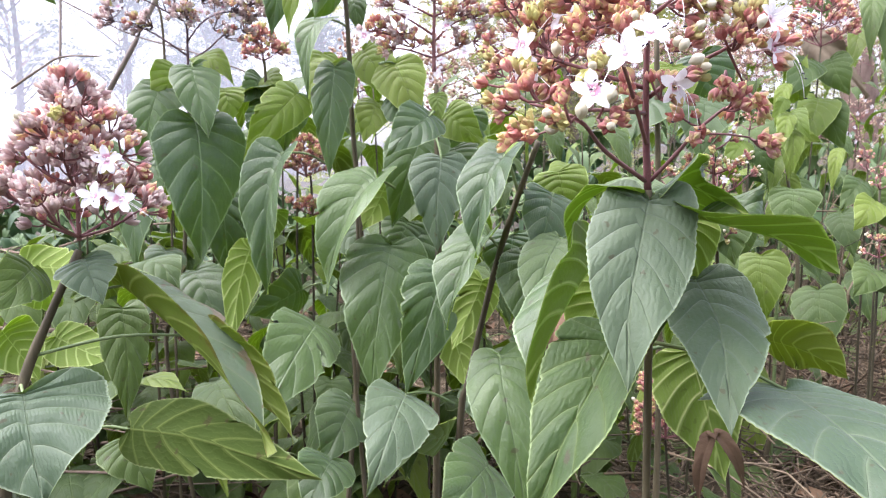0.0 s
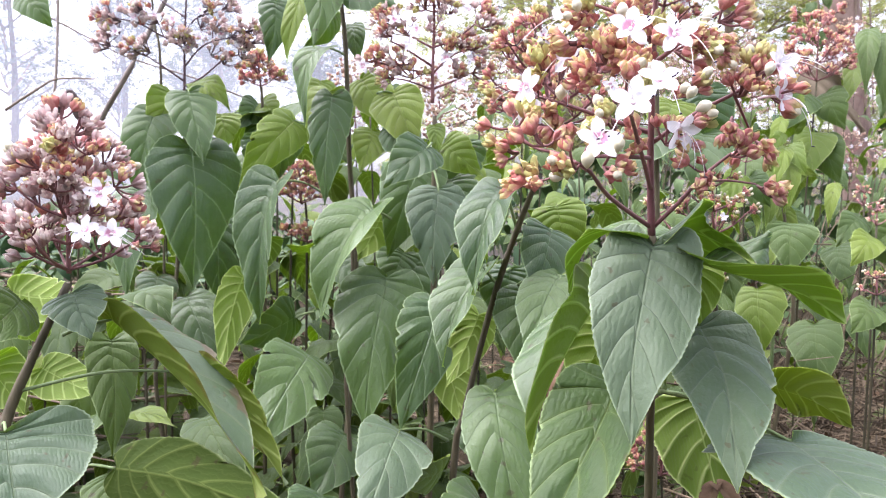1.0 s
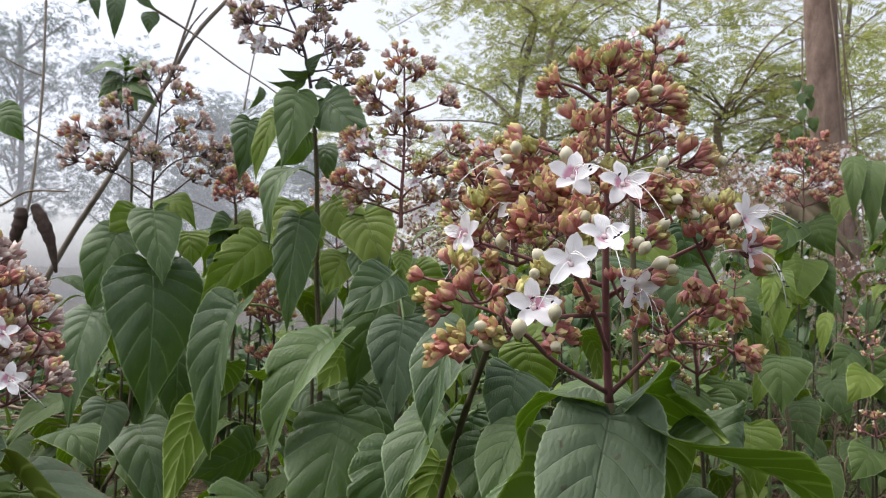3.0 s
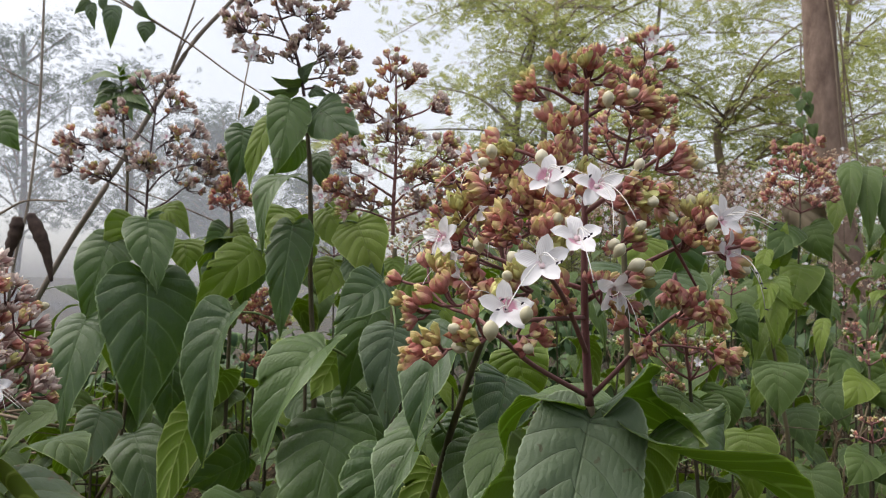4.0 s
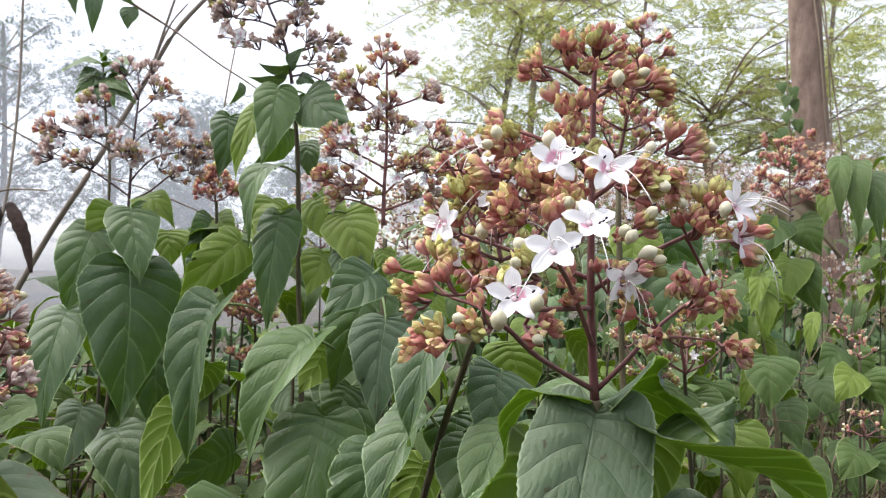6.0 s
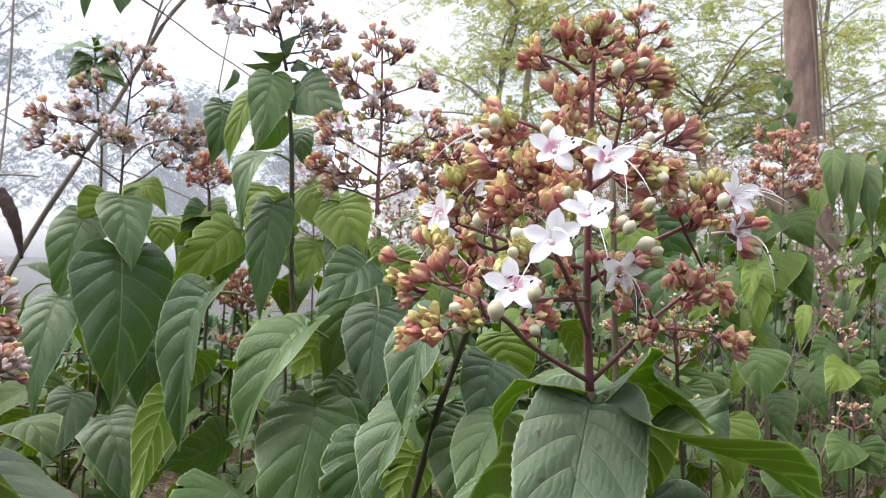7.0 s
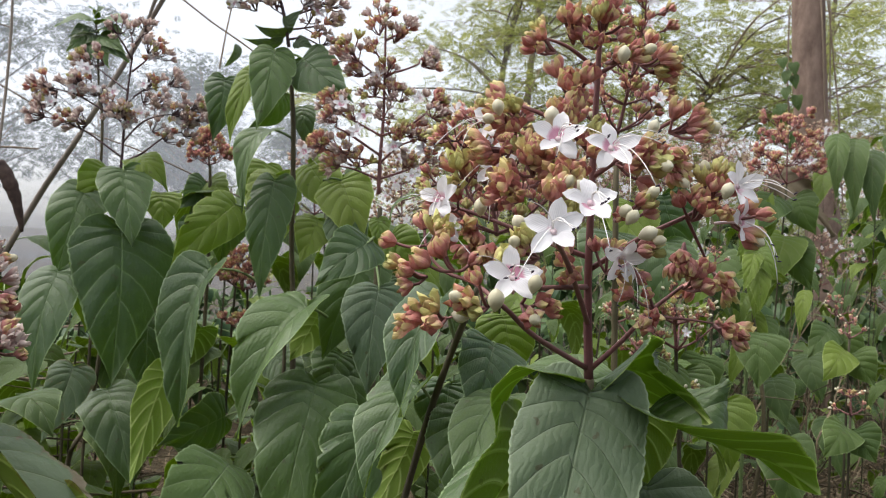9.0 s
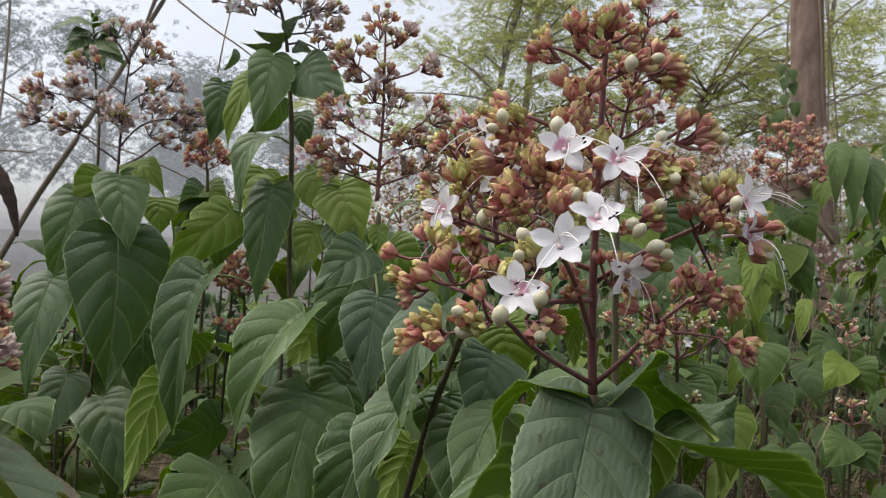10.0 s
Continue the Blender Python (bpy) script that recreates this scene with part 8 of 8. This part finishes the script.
stalks = Build()
rnd = random.Random(8)
for i in range(240):
    x, y = rnd.uniform(0.9, 4.2), rnd.uniform(2.9, 6.0)
    p = Vector((x, y, ground_height(x, y)))
    l = rnd.uniform(0.4, 1.5)
    d = Vector((rnd.uniform(-0.35, 0.35), rnd.uniform(-0.3, 0.3), 1)) * l
    stalks.tube([p, p + d * 0.5 + Vector((rnd.uniform(-0.05, 0.05), 0, 0)), p + d + Vector((rnd.uniform(-0.15, 0.15), 0, -0.1 * l))], rnd.choice((0.0012, 0.0018, 0.003)), 4)
for i in range(520):
    x, y = rnd.uniform(0.85, 2.3), rnd.uniform(2.1, 3.7)
    p = Vector((x, y, ground_height(x, y) + rnd.uniform(0.0, 0.85) * rnd.random()))
    d = Vector((rnd.uniform(-0.8, 0.8), rnd.uniform(-0.5, 0.5), rnd.uniform(-0.1, 0.7))) * rnd.uniform(0.15, 0.5)
    stalks.tube([p, p + d * 0.5 + Vector((rnd.uniform(-0.03, 0.03), 0, rnd.uniform(-0.02, 0.03))), p + d], rnd.choice((0.0012, 0.0018, 0.0028)), 4)
tagged(new("dry_stalks", stalks.mesh("dry_stalks", [STRAW])), "dry grass stalks standing among the shrubs", "grass", kind="stuff")


brush = Build()
rnd = random.Random(9)
for i in range(170):
    x, y = rnd.uniform(-1.8, -0.8), rnd.uniform(2.0, 2.8)
    z = ground_height(x, y) + rnd.uniform(0.05, 0.80) * min(1.0, (-0.6 - x) * 2.2)
    a = rnd.gauss(0.15, 0.5)
    d = Vector((math.cos(a), math.sin(a) * 0.6, rnd.gauss(0.05, 0.16))) * rnd.uniform(0.3, 0.8)
    p = Vector((x, y, z))
    brush.tube(smooth_line([p - d * 0.5, p + Vector((0, 0, rnd.uniform(-0.02, 0.03))), p + d * 0.5], 3), rnd.choice((0.0015, 0.002, 0.003, 0.004)), 5)
tagged(new("brush_pile", brush.mesh("brush_pile", [TWIG])), "heap of dry pale cut stalks among the shrubs", "brush", kind="stuff")


# ---- trees ----
def limb(b, pts, r0, r1, sides=8):
    line = smooth_line(pts, 6)
    k = len(line) - 1
    b.tube(line, [r0 + (r1 - r0) * i / k for i in range(k + 1)], sides)
    return line


def spray_shape(pairs, length, leaflet):
    b = Build()
    for i in range(pairs):
        for s in (-1, 1):
            y = length * (i + 1) / pairs
            k = len(b.v)
            b.v += [Vector(p) for p in ((0, y, 0), (s * leaflet * 0.5, y - leaflet * 0.02, 0.004), (s * leaflet, y + leaflet * 0.35, 0), (s * leaflet * 0.5, y + leaflet * 0.26, 0))]
            b.u += [(0, 0.5)] * 4
            b.f.append((k, k + 1, k + 2, k + 3))
            b.m.append(0)
    return b


def leaf_cloud(centres, count, spread, shape, size, rnd, flat=0.5):
    """Many small sprays round the given centres, as one mesh."""
    b = Build()
    sv = np.array([tuple(p) for p in shape.v])
    sf = np.array(shape.f)
    vs, fs = [], []
    for i in range(count):
        c = centres[rnd.randrange(len(centres))]
        p = c + Vector((rnd.gauss(0, spread), rnd.gauss(0, spread), rnd.gauss(0, spread * flat)))
        m = np.array(Euler((rnd.uniform(-0.9, 0.5), rnd.uniform(-0.7, 0.7), rnd.uniform(0, 6.28))).to_matrix()) * size * rnd.uniform(0.6, 1.3)
        vs.append(sv @ m.T + np.array(p))
        fs.append(sf + i * len(sv))
    b.v, b.f = np.concatenate(vs).tolist(), np.concatenate(fs).tolist()
    b.u, b.m = None, [0] * len(b.f)
    return b


trunk_tree = tagged(new("big_tree"), "tall tree with a bare grey-brown trunk hung with vines", "tree")
tb = Build()
limb(tb, [(3.25, 6.1, 0.0), (3.05, 6.0, 1.3), (2.90, 6.0, 2.2), (2.80, 6.0, 3.6), (2.72, 6.0, 6.5)], 0.138, 0.108, 14)
part("trunk", tb.mesh("trunk", [BARK]), trunk_tree)
rnd = random.Random(11)
for k in range(4):
    a = rnd.uniform(3.9, 5.5)
    pts = []
    for i in range(6):
        z = 1.6 + 0.7 * i
        f = max(0, min(1, (z - 1.3) / 2.3))
        pts.append((3.05 - 0.25 * f + 0.122 * math.cos(a) + rnd.uniform(-0.05, 0.05), 6.0 + 0.126 * math.sin(a) + rnd.uniform(-0.02, 0.02), z))
    part("vine", Build().tube(smooth_line(pts, 5), 0.006, 5).mesh("vine", [TWIG]), trunk_tree)

SPRAY = spray_shape(6, 0.15, 0.062)
rnd = random.Random(21)
for x, y, h, r in ((1.2, 9.0, 5.6, 3.0), (4.8, 9.5, 6.0, 2.8), (3.0, 11.5, 6.5, 3.2), (7.2, 11.0, 6.2, 2.8), (2.9, 8.2, 3.3, 1.9), (0.9, 9.3, 4.8, 1.7)):
    tree = tagged(new("feathery_tree"), "feathery yellow-green tree with fine leaflets", "tree", "feathery trees")
    wood = Build()
    bole = limb(wood, [(x, y, 0), (x + 0.15, y, 1.4), (x - 0.1, y, 2.8), (x + 0.1, y, h * 0.9)], 0.08, 0.02)
    centres = []
    for k in range(46 if h > 4 else 22):
        a = rnd.uniform(0, 6.28)
        st = bole[rnd.randrange(4 if h > 4 else 9, len(bole))]
        rr = r * rnd.uniform(0.5, 1.05)
        end = Vector((x + rr * math.cos(a), y + rr * math.sin(a), st.z + rnd.uniform(-0.4, 0.7)))
        bend = Vector((rnd.uniform(-0.3, 0.3), rnd.uniform(-0.3, 0.3), rnd.uniform(0.1, 0.4)))
        line = limb(wood, [st, st.lerp(end, 0.35) + bend, st.lerp(end, 0.7) + bend * 0.8, end], 0.014, 0.003, 4)
        for i in range(5, len(line), 2):
            for s in range(2):
                tip = line[i] + Vector((rnd.uniform(-0.4, 0.4), rnd.uniform(-0.4, 0.4), rnd.uniform(-0.12, 0.12)))
                wood.tube([line[i], line[i].lerp(tip, 0.5) + Vector((0, 0, 0.03)), tip], 0.003, 3, cap=False)
                centres += [tip, line[i].lerp(tip, 0.6)]
    part("trunk", wood.mesh("trunk", [TWIG]), tree)
    part("crown", leaf_cloud(centres, 2200 if h < 4 else 6000, 0.15, SPRAY, 0.72, rnd, 0.6).mesh("crown", [FEATHER]), tree)

CLUMP = spray_shape(5, 0.5, 0.26)
rnd = random.Random(31)
for x, y, h, r in ((-17.5, 31, 11.5, 2.6), (-14.0, 33, 10.5, 2.2), (-9.6, 32, 8.4, 2.2), (-20.5, 30, 9.5, 2.4), (-6.2, 36, 7.5, 2.2), (-12, 38, 7.0, 2.5)):
    tree = tagged(new("distant_tree"), "slender distant tree, grey in the haze", "tree", "distant trees")
    wood = Build()
    limb(wood, [(x, y, 0), (x + 0.3, y, h * 0.4), (x, y, h * 0.95)], 0.2, 0.04)
    centres = []
    for k in range(34):
        f = rnd.uniform(0.25, 1.0)
        a = rnd.uniform(0, 6.28)
        rr = r * rnd.uniform(0.3, 1.0) * (1.15 - 0.6 * abs(f - 0.6))
        st = Vector((x, y, h * f * 0.85))
        end = st + Vector((rr * math.cos(a), rr * math.sin(a), h * 0.13))
        limb(wood, [st, st.lerp(end, 0.5), end], 0.05, 0.015, 5)
        centres += [end, st.lerp(end, 0.7)]
    part("trunk", wood.mesh("trunk", [TWIG]), tree)
    part("crown", leaf_cloud(centres, 2600, 0.5, CLUMP, 0.55, rnd, 0.8).mesh("crown", [GREY_FOLIAGE]), tree)


# ---- undergrowth closing the clearing, and an added leaf ring out of view ----
rnd = random.Random(41)
bush = Build()
leaf6 = leaf_shape(0.15, 0.085, 0.15, 0.15, 0.4, 0.1, 5, 2, 4)
leaf6.m = [0] * len(leaf6.f)
for i in range(5200):
    x = rnd.uniform(-7, 7)
    y = rnd.uniform(4.2, 8.5)
    hmax = (0.75 if x < -0.5 else 1.55) * (0.7 + 0.5 * noise.noise((x * 0.8, y * 0.8, 2)))
    z = 0.1 + hmax * rnd.random() ** 0.7
    bush.add(leaf6, Matrix.Translation((x, y, z)) @ Euler((rnd.uniform(-1.7, -0.5), rnd.uniform(-0.5, 0.5), rnd.uniform(0, 6.28))).to_matrix().to_4x4() @ Matrix.Scale(rnd.uniform(0.7, 1.4), 4))
tagged(new("thicket", bush.mesh("thicket", [FAR_LEAF])), "dense green thicket behind the clearing", "thicket", kind="stuff")
# Unseen leaf ring behind the camera, added to cut low light from the sky.
sky_block = Build()
for i in range(5200):
    a = rnd.uniform(0.05, math.pi - 0.05)
    r = rnd.uniform(3.2, 4.6)
    x, y = r * 1.15 * math.cos(a), 0.9 - r * math.sin(a)
    z = 0.1 + 2.5 * (0.75 + 0.4 * noise.noise((x * 0.8, y * 0.8, 7))) * rnd.random() ** 0.8
    sky_block.add(leaf6, Matrix.Translation((x, y, z)) @ Euler((rnd.uniform(-1.7, -0.5), rnd.uniform(-0.5, 0.5), rnd.uniform(0, 6.28))).to_matrix().to_4x4() @ Matrix.Scale(rnd.uniform(1.3, 2.4), 4))
tagged(new("thicket", sky_block.mesh("thicket", [FAR_LEAF])), "unseen ring of green leaves added to block low sky light", "thicket", kind="stuff")

# ---- upright white sheets standing in for mist low over the field ----
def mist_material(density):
    mist, mt, mb = material("thin_white_haze_sheet", 1.0, 0.0)
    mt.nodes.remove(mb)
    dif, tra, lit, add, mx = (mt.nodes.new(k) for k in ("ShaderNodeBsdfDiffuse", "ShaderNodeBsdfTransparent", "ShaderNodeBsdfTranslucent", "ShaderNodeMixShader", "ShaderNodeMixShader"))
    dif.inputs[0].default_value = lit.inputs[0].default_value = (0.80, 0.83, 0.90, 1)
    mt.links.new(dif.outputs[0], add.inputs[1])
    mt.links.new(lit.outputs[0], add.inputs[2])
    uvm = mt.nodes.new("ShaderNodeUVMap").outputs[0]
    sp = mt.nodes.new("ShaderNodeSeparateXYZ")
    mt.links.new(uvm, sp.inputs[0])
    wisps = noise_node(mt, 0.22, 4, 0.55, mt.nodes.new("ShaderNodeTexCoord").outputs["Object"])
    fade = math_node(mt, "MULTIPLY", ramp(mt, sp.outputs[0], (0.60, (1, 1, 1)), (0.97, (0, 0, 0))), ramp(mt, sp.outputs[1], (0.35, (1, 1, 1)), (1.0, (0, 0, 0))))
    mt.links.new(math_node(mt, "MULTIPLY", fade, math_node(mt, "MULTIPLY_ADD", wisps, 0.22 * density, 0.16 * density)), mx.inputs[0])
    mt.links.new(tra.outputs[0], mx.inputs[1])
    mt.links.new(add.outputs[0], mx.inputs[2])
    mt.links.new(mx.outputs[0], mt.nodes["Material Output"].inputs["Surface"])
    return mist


# Haze is put into these flat sheets; the nearest pales the feathery trees.
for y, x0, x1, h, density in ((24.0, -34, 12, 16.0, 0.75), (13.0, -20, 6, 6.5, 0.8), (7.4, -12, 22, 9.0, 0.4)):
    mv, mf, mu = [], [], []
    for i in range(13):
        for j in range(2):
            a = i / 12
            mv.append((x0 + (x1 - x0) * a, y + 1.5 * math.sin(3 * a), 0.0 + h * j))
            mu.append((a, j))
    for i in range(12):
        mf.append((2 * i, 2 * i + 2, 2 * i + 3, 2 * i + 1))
    tagged(new("backdrop_mist", mesh_from("backdrop_mist", mv, mf, [mist_material(density)], None, mu)), "upright see-through sheet that lays pale haze over the field", "mist", kind="structure")
